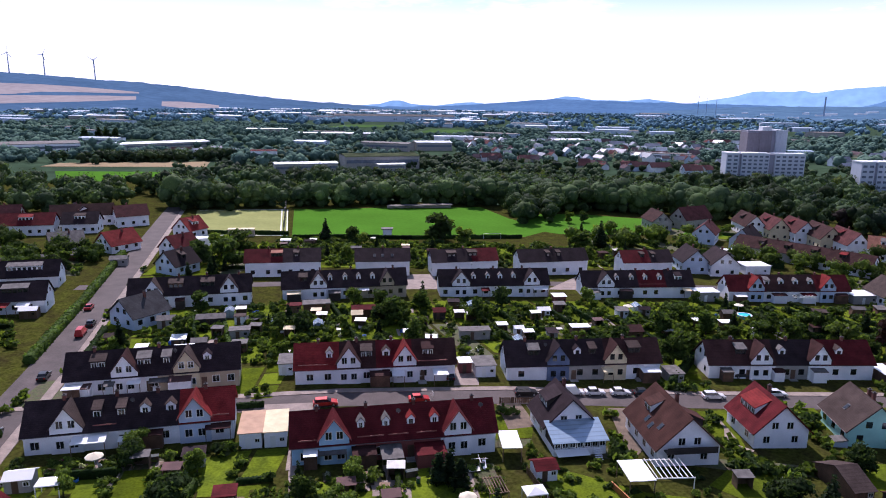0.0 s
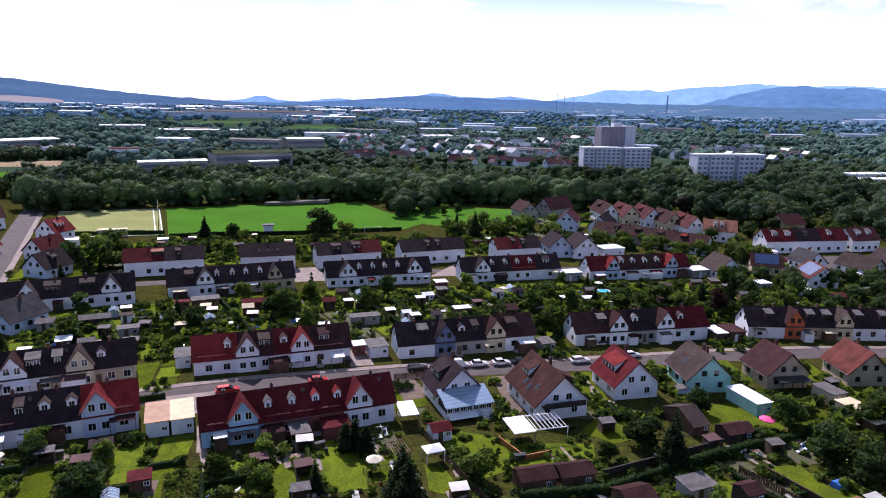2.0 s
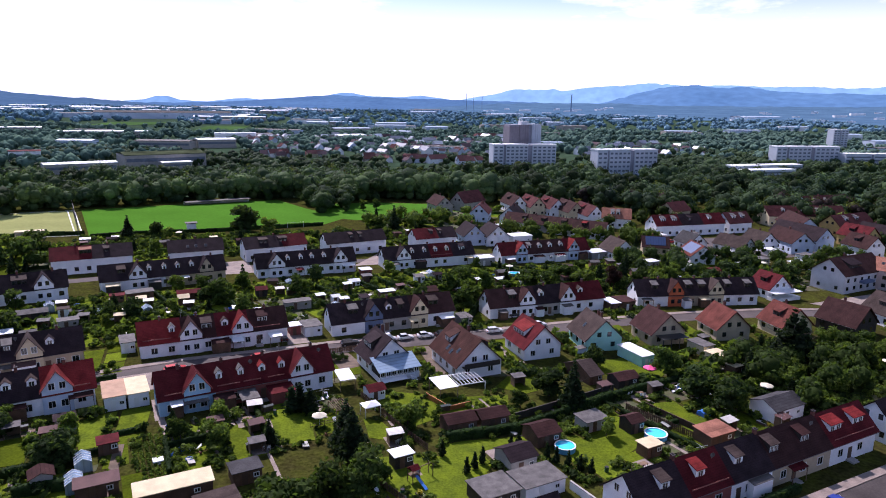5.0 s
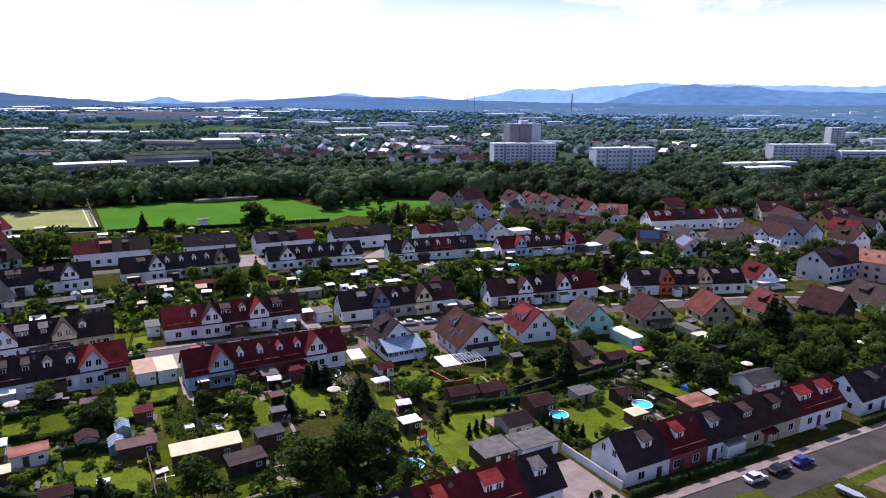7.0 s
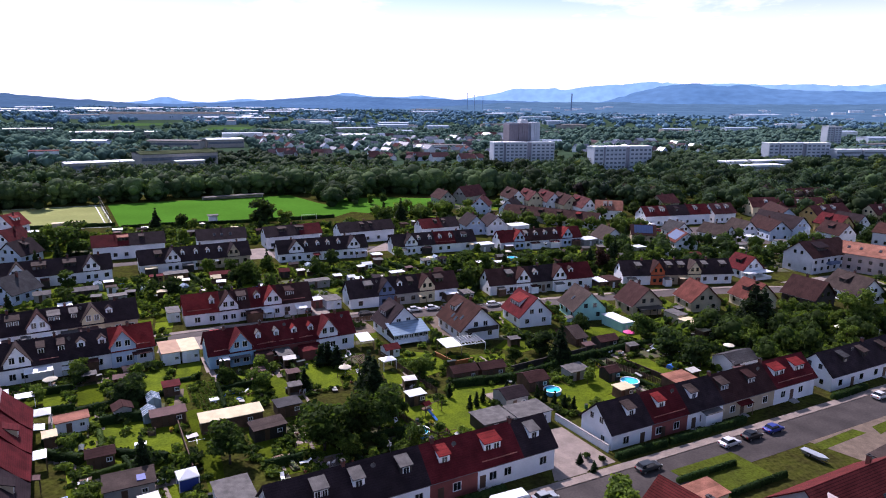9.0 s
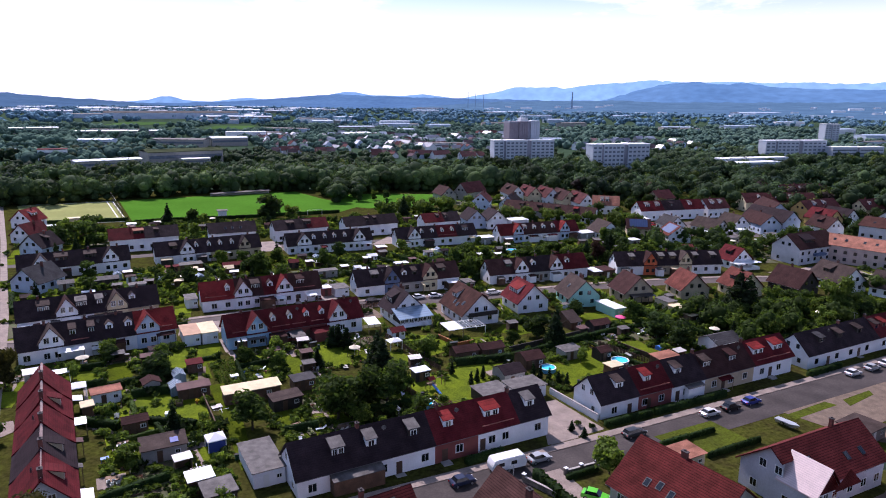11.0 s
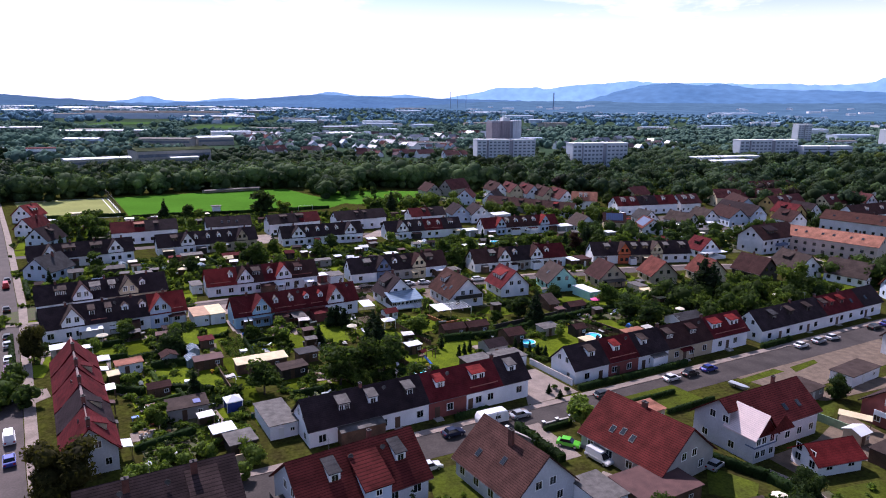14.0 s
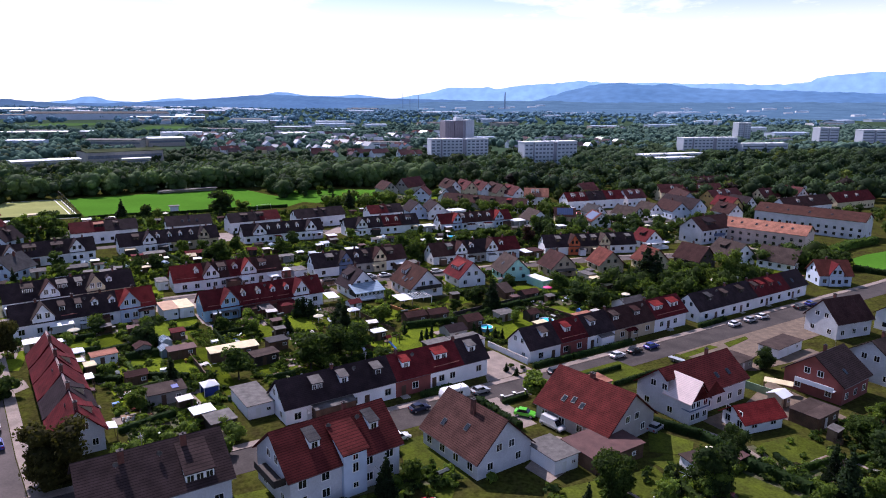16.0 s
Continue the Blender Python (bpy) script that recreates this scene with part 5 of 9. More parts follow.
# the row along the main road
LR = gable_house("row of houses with red and black roofs stepping down the road", (-36.2, 61.5), (-21.9, 21.0), 7.2, 3.6, 7.4, [(0, 0.2, "d", "w"), (0.2, 0.4, "d", "w"), (0.4, 0.6, "d", "g"), (0.6, 0.8, "k", "w"), (0.8, 1, "d", "h")], category="terraced house", name="terraced_house", group="terraced houses")
for i, rf in enumerate("dddkd"):
    x0, x1 = (0.2 * i - 0.5) * LR[1], (0.2 * i - 0.3) * LR[1]
    up = 0.62 - 0.14 * i                         # each house steps down from the one behind it, and its eaves kick out
    for sd in (-1, 1):
        part("upper_roof", extrude([(0, 7.4 + up), (sd * 2.7, 4.25 + up * 0.8), (sd * 4.2, 3.34), (sd * 4.2, 3.14), (sd * 2.6, 4.0), (0, 6.9)], x0 + 0.02, x1 - 0.02), ROOF[rf], LR[0])
        part("verge", extrude([(0, 7.42 + up), (sd * 2.7, 4.27 + up * 0.8), (sd * 4.24, 3.35), (sd * 4.24, 3.49), (sd * 2.7, 4.46 + up * 0.8), (0, 7.66 + up)], x1 - 0.2, x1 + 0.04), ROOF[rf], LR[0])
    part("ridge_cap", extrude([(-0.2, 7.3 + up), (0, 7.62 + up), (0.2, 7.3 + up)], x0, x1), PALERIDGE, LR[0])
    chimney(LR, 0.2 * (i + 1) - 0.02, 0.0, 8.6 + up, 0.7)
    facade(LR, [0.03 + 0.2 * i, 0.17 + 0.2 * i], 1.0, -1)
    facade(LR, [0.03 + 0.2 * i, 0.17 + 0.2 * i], 1.0, 1)
    if i != 1:
        canopy(LR, 0.13 + 0.2 * i, (2.4, 0, 1.6, 1.4, 2.8)[i], (2.2, 0, 1.6, 1.2, 2.2)[i], 2.2, "wqqfw"[i], None, 1)
    if i in (1, 3, 4):
        dormer(LR, 0.1 + 0.2 * i, "s", "k" if rf == "k" else "d", "b", 1.9, 1, 0.3)
gable_windows(LR, 1, [(-1.0, 4.0), (1.0, 4.0), (-2.2, 1.0), (2.2, 1.0)])
# west of the main road
terrace("white terrace with dark roof and a long flat dormer", (-136.0, 157.0), (-107.5, 169.0), [(0, 1, "k", "w")], (), [(0.72, "b", "f", "w", 9)], [0.5], [0.3, 0.5, 0.6, 0.7, 0.8, 0.9])
WT = terrace("white terrace with dark roof and red awning", (-127.0, 134.5), (-95.0, 147.6), [(0, 1, "k", "w")], (), [(0.8, "b", "f", "k", 6)], [0.5], [0.3, 0.5, 0.6, 0.7, 0.8, 0.9])
canopy(WT, 0.72, 4, 3.4, 2.6, "r")
canopy(WT, 0.87, 3, 3.0, 2.5, "w")
villa("white house with a bright red roof beside the road", (-116.5, 219.0), (-121.0, 208.5), 9.6, 3.0, 7.2, "r", "w")
villa("low house with a white flat-fronted gable", (-133.0, 214.5), (-141.0, 207.5), 9.0, 3.0, 6.4, "f", "w")
villa("house with red roof and white balcony walls", (-178.0, 229.0), (-160.0, 236.5), 10, 4.4, 8.2, "d", "w", [(0.5, "b", "r", "w", 5)])
villa("white gabled house amid trees", (-170.0, 262.0), (-160.0, 254.0), 9, 4.2, 8.0, "k", "w")
villa("dark-roofed house with white gable end", (-158.0, 239.0), (-146.0, 243.5), 9.5, 4.2, 8.0, "k", "w", [(0.5, "b", "n", "w", 4)])
villa("house with a dark red roof and white wall", (-146.5, 254.5), (-137.5, 263.0), 9.5, 4.8, 8.6, "d", "w")
villa("house with a long brown roof", (-172.0, 250.0), (-152.0, 262.0), 10, 4.6, 8.6, "b", "w")
villa("red-roofed house in the western gardens", (-205.0, 224.0), (-190.0, 229.0), 10, 4.6, 8.6, "d", "w")
villa("house with red roof and white trim", (-196.0, 246.0), (-186.0, 250.0), 9, 4.4, 8.4, "d", "g")
# between the main road and the terraces
villa("pale blue gabled house with slate roof beside the road", (-64.5, 146.5), (-68.4, 137.5), 9.4, 3.2, 7.0, "g", "v")
villa("pale blue gabled house with dark roof", (-81.0, 194.0), (-84.4, 185.2), 9.2, 3.2, 7.2, "k", "v", [(0.5, "s", "n", "k", 1.6, 1, 0.35)])
villa("white house with a crimson roof and gable", (-92.5, 216.5), (-96.0, 207.0), 8.6, 3.2, 7.2, "d", "w")
villa("white house with a red roof beside the court", (-104.5, 245.5), (-107.5, 237.5), 9.6, 3.6, 7.8, "r", "w", [(0.5, "b", "r", "w", 3, 1, 0.35)])


def snow_guard(hs, f0, f1, side=-1):
    """A rail of pale bars above the eave."""
    ob, L, h, k, ev, rg = hs
    y, z = side * h * 0.94, ev + k * h * 0.06 + 0.2
    part("snow_guard", box((f0 - 0.5) * L, (f1 - 0.5) * L, y - 0.03, y + 0.03, z + 0.02, z + 0.2), RIDGE, ob)


def dish(hs, f, side=-1, at=0.7):
    ob, L, h, k, ev, rg = hs
    x, y, z = (f - 0.5) * L, side * h * (1 - at), ev + k * h * at + 0.2
    n = 12
    V = [(0, 0, 0)] + [(0.38 * math.cos(i * 0.5236), -0.12, 0.38 * math.sin(i * 0.5236)) for i in range(n)] + [(0, 0.03, 0)] + [(0.38 * math.cos(i * 0.5236), -0.09, 0.38 * math.sin(i * 0.5236)) for i in range(n)]
    F = [(0, 1 + i, 1 + (i + 1) % n) for i in range(n)] + [(13, 14 + (i + 1) % n, 14 + i) for i in range(n)] + [(1 + i, 14 + i, 14 + (i + 1) % n, 1 + (i + 1) % n) for i in range(n)]
    d = part("satellite_dish", (V, F), ROOF["f"], ob, "grey satellite dish", m=pose(x, y, z + 0.55, 0, 0, -15))
    part("mast", box(-0.025, 0.025, 0.0, 0.05, -0.75, 0.1), METAL, d)


def aerial(hs, f):
    ob, L, h, k, ev, rg = hs
    x = (f - 0.5) * L
    part("aerial", join(box(x - 0.02, x + 0.02, -0.02, 0.02, rg, rg + 1.9), *(box(x - 0.35, x + 0.35, -0.01, 0.01, rg + 1.2 + 0.16 * i, rg + 1.22 + 0.16 * i) for i in range(4)), box(x - 0.015, x + 0.015, -0.6, 0.6, rg + 1.8, rg + 1.83)), METAL, ob)


for hs, spans in ((A1, ((0.75, 0.98), (0.32, 0.43))), (A2, ((0.03, 0.12), (0.31, 0.44), (0.46, 0.56), (0.6, 0.7))), (B2, ((0.02, 0.2), (0.76, 0.95))), (R1, ((0.7, 0.84),)), (R2, ((0.79, 0.99), (0.18, 0.32))), (C4, ((0.5, 0.74),))):
    for a, b in spans:
        snow_guard(hs, a, b)
for hs, fs in ((A1, (0.5,)), (A2, (0.52, 0.94)), (B1, (0.62,)), (B3, (0.26,)), (R1, (0.33, 0.62)), (R2, (0.3, 0.73)), (R3, (0.2,)), (H1, (0.25, 0.55)), (H2, (0.45, 0.72)), (LR, (0.5, 0.9))):
    for f in fs:
        dish(hs, f)
for hs, f in ((A1, 0.28), (A2, 0.7), (B2, 0.28), (R1, 0.4), (R2, 0.62), (R3, 0.42), (H1, 0.45), (H2, 0.32), (H3, 0.2), (H6, 0.7), (B4, 0.3), (C3, 0.3)):
    aerial(hs, f)
bx = (0.26 - 0.5) * H5[1]
part("gable_boards", extrude([(bx - 3.2, 5.3), (bx + 3.2, 5.3), (bx, 8.2)], -H5[2] - 3.24, -H5[2] - 3.2, "y"), ROOF["D"], H5[0], "dark red hung tiles on the gable")


# ---- sheds, shelters and garden things ----
taken = []                                      # places already built on: x, y, radius
for ob in list(scene.collection.objects):
    if ob.parent is None and ob.type == "EMPTY" and "L" in ob:
        d = ob.matrix_basis.to_3x3() @ Vector((1, 0, 0))
        for i in range(-4, 5):
            taken.append((ob.location.x + d.x * ob["L"] * i / 8, ob.location.y + d.y * ob["L"] * i / 8, 6.6))


def free(x, y, r):
    if any(within(x, y, q) for q in open_lawns):
        return False
    return all((x - a) ** 2 + (y - b) ** 2 > (r + c) ** 2 for a, b, c in taken)


def clear_run(a, b):
    """Whether a line keeps off houses and pools, and mostly off the open lawns."""
    line = [lerp(a, b, i / 8) for i in range(1, 8)]
    return sum(any(within(*p, q) for q in open_lawns) for p in line) < 3 and all((x - p) ** 2 + (y - q) ** 2 > (r * 0.8) ** 2 for x, y in line for p, q, r in taken)


def within(x, y, poly):
    c = False
    for (ax, ay), (bx, by) in zip(poly, poly[1:] + poly[:1]):
        if (ay > y) != (by > y) and x < (bx - ax) * (y - ay) / (by - ay) + ax:
            c = not c
    return c


open_lawns = []


def open_lawn(label, *pts):
    """A lawn that stays free of shrubs."""
    open_lawns.append(list(pts))
    sheet("lawn", label, "lawn", pts, LAWN2 if pts[0][1] < 48 else LAWN, 0.062)


open_lawn("mown lawn with a curved edge behind the terrace", (-20.4, 84.0), (-19.4, 85.7), (-16.1, 83.6), (-13.2, 75.9), (-17.0, 74.7))
open_lawn("small bright lawn between garden paths", (4.9, 80.4), (8.8, 81.5), (10.2, 72.8), (6.9, 70.5))
open_lawn("wide bright lawn behind the red terrace", (11.8, 83.0), (19.2, 85.0), (20.2, 73.9), (15.6, 73.0), (13.0, 76.0))
open_lawn("sunny lawn beside the clipped hedge", (41.6, 69.9), (45.3, 70.6), (52.7, 70.9), (57.1, 72.4), (57.9, 70.2), (52.1, 66.1), (47.0, 66.8), (48.4, 62.3), (42.0, 55.1), (37.5, 54.1), (40.0, 65.7))
open_lawn("garden lawn beside a wooden fence", (28.8, 81.0), (32.0, 79.4), (34.0, 74.1), (31.4, 72.7), (29.3, 73.7))
open_lawn("lawn with round flower beds", (33.8, 88.4), (41.7, 87.0), (40.1, 83.6), (37.3, 84.8), (34.4, 85.1))
open_lawn("bright lawn behind the turquoise house", (82.5, 103.0), (91.0, 104.7), (97.8, 96.2), (93.3, 92.6), (83.4, 91.8), (81.3, 97.6))
open_lawn("lawn behind the beige house", (99.3, 98.8), (107.9, 102.4), (104.9, 95.6), (97.0, 90.6))
open_lawn("large lawn between two pools", (74.8, 76.6), (79.4, 76.0), (81.0, 70.7), (75.3, 65.3), (65.0, 58.5), (61.0, 62.0), (62.9, 66.8), (69.4, 70.2))
open_lawn("narrow lawn behind the long terrace", (84.5, 80.8), (90.3, 81.3), (92.7, 67.2), (87.2, 68.0))
open_lawn("small lawn behind the white terrace", (-35.8, 76.3), (-32.7, 77.7), (-29.2, 70.6), (-31.8, 67.8), (-33.4, 69.5))
open_lawn("small lawn behind the white terrace", (-30.7, 79.2), (-26.8, 80.6), (-23.7, 71.6), (-28.0, 70.5))
open_lawn("front lawn beside the main road", (-47.2, 67.2), (-44.2, 67.7), (-45.5, 76.4), (-43.9, 75.5), (-42.0, 64.6), (-41.6, 60.3), (-44.8, 60.7))
open_lawn("allotment lawn between hedges", (-21.5, 61.2), (-14.9, 62.6), (-13.8, 60.6), (-20.1, 57.2))
open_lawn("yellow-green allotment lawn", (-17.5, 56.9), (-8.8, 57.8), (-5.8, 56.0), (-7.2, 51.7), (-12.1, 49.8), (-16.5, 52.0))
open_lawn("lawn beside the grey house", (72.4, 9.0), (77.4, 2.6), (74.0, -1.5), (68.0, 1.4))
open_lawn("wide lawn below a tall hedge", (76.0, -8.6), (78.6, -7.6), (82.8, -16.3), (79.0, -22.0), (70.7, -16.6))
open_lawn("patchy lawn beside a garden path", (87.0, -1.0), (90.9, -1.6), (89.7, -9.5), (86.7, -8.1))
open_lawn("lawn behind the outbuilding", (97.0, 0.2), (98.9, -3.9), (96.3, -7.4), (92.5, -4.5))
open_lawn("grass strip beside the allotment path", (-8.4, 66.0), (-5.6, 66.8), (-1.6, 55.4), (0.6, 46.0), (3.0, 34.0), (1.2, 33.0), (-2.4, 46.0))
open_lawn("grass strip along the street", (99.8, 39.4), (111.5, 43.6), (112.9, 41.9), (100.3, 37.5))
open_lawn("grass strip along the street", (115.9, 43.9), (124.8, 47.1), (124.2, 45.2), (115.2, 41.1))
open_lawn("bright lawn beside a dark tree", (106.5, 28.4), (112.8, 26.5), (106.8, 20.8), (102.3, 22.8))
sheet("terrace_paving", "pink paved terrace beside the road houses", "paving", [(-43.1, 53.5), (-39.2, 54.8), (-37.2, 50.9), (-39.5, 47.7)], PAVING, 0.07)
sheet("driveway", "pale grey paved forecourt at the terrace end", "driveway", [(52.0, 43.4), (56.5, 43.9), (57.2, 36.4), (51.6, 34.6)], PAVING, 0.056)


SHED_WORD = {"w": "white sheet", "f": "grey felt", "b": "brown tiled", "d": "dark red", "r": "red tiled", "t": "tan felt", "y": "cream felt", "k": "black felt", "n": "grey-brown", "p": "pinkish", "g": "grey", "o": "orange", "q": "maroon felt"}
WALL_WORD = {"w": "white walls", "n": "brown board walls", "k": "dark board walls", "g": "grey walls", "r": "red walls", "t": "turquoise walls", "b": "beige walls", "c": "cream walls"}


def shed(p0, p1, depth, h=2.2, roof="f", wall="n", kind="lean", back=1, name="garden_shed"):
    """A shed or garage whose front eave runs from p0 to p1."""
    d = Vector((p1[0] - p0[0], p1[1] - p0[1]))
    L = d.length
    turn = math.degrees(math.atan2(d.y, d.x))
    ob = thing(name, "small %s with %s roof and %s" % ("garage" if name == "garage" else "shed", SHED_WORD[roof], WALL_WORD[wall]), name.replace("_", " ").replace("garden ", ""), (p0[0] + p1[0]) / 2, (p0[1] + p1[1]) / 2, turn, group="garden sheds")
    D = depth
    if kind == "gable":
        part("wall", extrude([(0.15, -0.5), (D - 0.15, -0.5), (D - 0.15, h), (D / 2, h + D * 0.22), (0.15, h)], -L / 2 + 0.15, L / 2 - 0.15), WALL[wall], ob)
        for s in (0, 1):
            part("roof", slab(-L / 2 - 0.1, L / 2 + 0.1, -0.15 if s == 0 else D + 0.15, h - 0.06, D / 2, h + D * 0.22, 0.1), ROOF[roof], ob)
    else:
        rise = 0.25 if kind == "lean" else 0.04
        part("wall", extrude([(0.15, -0.5), (D - 0.15, -0.5), (D - 0.15, h + rise - 0.03), (0.15, h - 0.03)], -L / 2 + 0.15, L / 2 - 0.15), WALL[wall], ob)
        part("roof", extrude([(-0.1, h), (D + 0.1, h + rise), (D + 0.1, h + rise + 0.12), (-0.1, h + 0.12)], -L / 2 - 0.1, L / 2 + 0.1), ROOF[roof], ob)
    part("door", box(-L * 0.1 - 0.42, -L * 0.1 + 0.42, 0.08, 0.16, 0, min(1.95, h - 0.15)), DOORM if name != "garage" else FRAME, ob)
    if L > 3:
        window(ob, L * 0.28, 0.15, 1.0, 0, 0.8, 0.7)
    c = Matrix.Rotation(radians(turn), 2) @ Vector((0, D / 2))
    taken.append((ob.location.x + c.x, ob.location.y + c.y, max(L, D) * 0.45))
    return ob


BLUESHEET = mat("blue_sheet", (0.035, 0.065, 0.30), 0.6, var=0.1)


def shelter(x, y, turn, w, d, h=2.4, roof="w", peak=0.0, name="canopy", label="white flat canopy on wooden posts", walls=False):
    """An open roof on four posts, flat or rising to a point."""
    ob = thing(name, label, name.replace("_", " "), x, y, turn, group="garden shelters")
    if peak:
        g = ([(-w / 2, -d / 2, h), (w / 2, -d / 2, h), (w / 2, d / 2, h), (-w / 2, d / 2, h), (0, 0, h + peak), (-w / 2, -d / 2, h - 0.15), (w / 2, -d / 2, h - 0.15), (w / 2, d / 2, h - 0.15), (-w / 2, d / 2, h - 0.15)],
             [(0, 1, 4), (1, 2, 4), (2, 3, 4), (3, 0, 4), (0, 5, 6, 1), (1, 6, 7, 2), (2, 7, 8, 3), (3, 8, 5, 0), (5, 8, 7, 6)])
    else:
        g = extrude([(-d / 2, h), (d / 2, h + 0.2), (d / 2, h + 0.3), (-d / 2, h + 0.1)], -w / 2, w / 2)
    part("roof", g, ROOF[roof], ob)
    for sx in (-1, 1):
        for sy in (-1, 1):
            part("post", box(sx * (w / 2 - 0.12) - 0.06, sx * (w / 2 - 0.12) + 0.06, sy * (d / 2 - 0.12) - 0.06, sy * (d / 2 - 0.12) + 0.06, -0.5, h), WOOD if not peak else FRAME, ob)
    if walls:
        for sy in (-1, 1):
            part("side_sheet", box(-w / 2 + 0.2, w / 2 - 0.2, sy * (d / 2 - 0.2) - 0.02, sy * (d / 2 - 0.2) + 0.02, 0, h - 0.3), BLUESHEET, ob, "dark blue side sheet")
    taken.append((x, y, max(w, d) * 0.5))
    return ob


shed((-27.6, 58.6), (-22.8, 60.6), 2.8, 2.3, "p", "w")
shed((-12.8, 59.4), (-7.2, 61.2), 2.8, 2.1, "q", "n")
shed((-19.2, 46.4), (-15.3, 47.8), 3.0, 2.2, "b", "n", "gable")
shed((-4.1, 56.1), (6.0, 59.2), 3.6, 2.3, "y", "n")
shed((8.3, 60.7), (12.6, 62.2), 3.6, 2.2, "g", "n", "flat")
shed((4.9, 52.2), (10.2, 54.4), 3.4, 2.2, "n", "k")
shed((32.4, 62.6), (35.7, 63.7), 2.6, 2.2, "w", "k", "flat")
# garages and sheds between the eastern houses
for x, y, w, rf, wl in ((172.0, 181.0, 6.0, "w", "w"), (183.5, 186.0, 5.0, "f", "g"), (193.0, 178.5, 6.5, "w", "c"), (205.0, 190.0, 6.0, "f", "w"), (178.0, 199.0, 4.5, "w", "n"),
                        (147.0, 178.0, 5.0, "w", "w"), (156.0, 171.5, 4.5, "d", "n"), (139.0, 186.0, 4.5, "w", "g"), (214.0, 183.0, 6.0, "f", "c"), (198.0, 201.0, 5.0, "w", "w"), (166.0, 233.0, 6.0, "w", "w"), (184.0, 235.0, 5.5, "f", "w")):
    shed((x, y), (x + w, y + 0.22 * w), 4.2, 2.5, rf, wl, "flat")
shed((12.3, 146.4), (19.5, 148.4), 3.2, 2.2, "f", "g", "flat")
shed((25.1, 151.5), (27.4, 152.2), 2.2, 2.1, "w", "w", "gable")
shed((39.0, 154.8), (43.5, 156.0), 2.8, 2.4, "w", "n", "flat")
shed((50.8, 154.7), (56.2, 156.0), 4.6, 2.3, "b", "n", "gable")
shed((35.2, 180.7), (38.8, 181.6), 3.6, 2.4, "w", "r", "flat")
shed((14.4, 126.2), (17.1, 127.0), 3.2, 2.4, "w", "r", "flat")
shed((17.9, 125.0), (22.2, 126.2), 5.5, 2.5, "f", "w", "flat", name="garage")
shed((30.4, 87.6), (33.8, 88.8), 3.4, 2.0, "d", "w", "gable")
shed((76.3, 90.4), (79.8, 91.5), 8.6, 2.0, "n", "n", "gable")
shed((92.0, 98.4), (95.6, 99.4), 8.5, 2.6, "w", "t", "flat", name="garage")
shed((110.1, 103.2), (113.6, 104.2), 5.5, 2.4, "f", "c", "flat", name="garage")
shed((110.3, 96.4), (114.2, 97.6), 5.0, 2.3, "y", "c", "flat", name="garage")
shed((110.3, 91.2), (113.5, 92.2), 3.0, 2.2, "y", "n", "flat")
shed((3.4, 27.4), (8.2, 29.0), 10.0, 2.6, "f", "w", "flat", name="garage")
shed((-2.4, 22.6), (1.8, 24.2), 4.5, 2.2, "f", "k", "flat")
shed((50.0, 58.6), (55.0, 60.2), 5.0, 2.5, "k", "g", "gable")
shed((43.6, 49.6), (49.6, 51.5), 5.4, 2.3, "f", "k", "flat", name="garage")
shed((50.2, 51.4), (57.3, 53.6), 5.2, 2.3, "f", "w", "flat", name="garage")
shed((42.7, 72.3), (48.4, 73.6), 4.0, 2.3, "b", "n", "gable")
shed((49.0, 73.6), (54.6, 74.8), 4.0, 2.3, "b", "n", "gable")
shed((57.0, 66.4), (61.8, 67.8), 5.0, 2.2, "b", "n", "gable")
shed((67.4, 70.4), (72.2, 72.0), 3.6, 2.1, "f", "g")
shed((75.2, 69.0), (78.4, 70.0), 3.4, 2.2, "b", "k", "gable")
shed((74.0, 60.6), (77.4, 61.7), 2.8, 2.2, "y", "n", "flat")
shed((86.8, 62.6), (92.6, 64.4), 4.2, 2.2, "p", "n")
shed((104.2, 69.4), (112.4, 72.0), 6.0, 2.6, "g", "w", "gable")
shed((-27.9, 54.2), (-26.0, 55.0), 2.2, 2.0, "y", "n")
grey_shed = shed((-14.0, 36.4), (-7.4, 38.4), 4.6, 2.3, "n", "g", "lean")
part("roof_panel", extrude([(1.0, 2.52), (2.6, 2.6), (2.6, 2.66), (1.0, 2.58)], 1.0, 2.2), BLUESHEET, grey_shed, "bright blue roof panel")
shed((-5.4, 26.9), (-1.9, 28.2), 3.2, 2.2, "w", "n", "flat")
shed((81.4, 87.6), (86.8, 89.0), 4.0, 2.0, "b", "k", "gable")
shed((-16.9, 88.3), (-13.3, 89.5), 8.0, 2.7, "t", "w", "flat", name="garage")
shed((-13.2, 89.5), (-9.6, 90.7), 8.0, 2.7, "y", "w", "flat", name="garage")
shed((-13.4, 72.2), (-10.4, 73.2), 2.6, 2.0, "d", "n")
shed((-46.0, 120.5), (-42.2, 122.0), 3.2, 2.3, "w", "w", "flat", name="garage")
shed((-21.6, 117.4), (-18.6, 118.3), 5.6, 2.5, "f", "w", "flat", name="garage")
shed((-55.0, 98.2), (-52.2, 99.2), 6.0, 2.3, "w", "n", "lean")
shed((-40.0, 134.5), (-35.6, 136.2), 3.0, 2.2, "f", "g", "flat")
shed((-51.5, 141.0), (-45.0, 143.4), 3.4, 2.1, "f", "k", "gable")
shed((-60.0, 138.0), (-56.0, 139.4), 3.4, 2.1, "f", "g", "gable")
shed((-30.5, 158.0), (-23.8, 160.4), 3.2, 2.1, "f", "n", "lean")
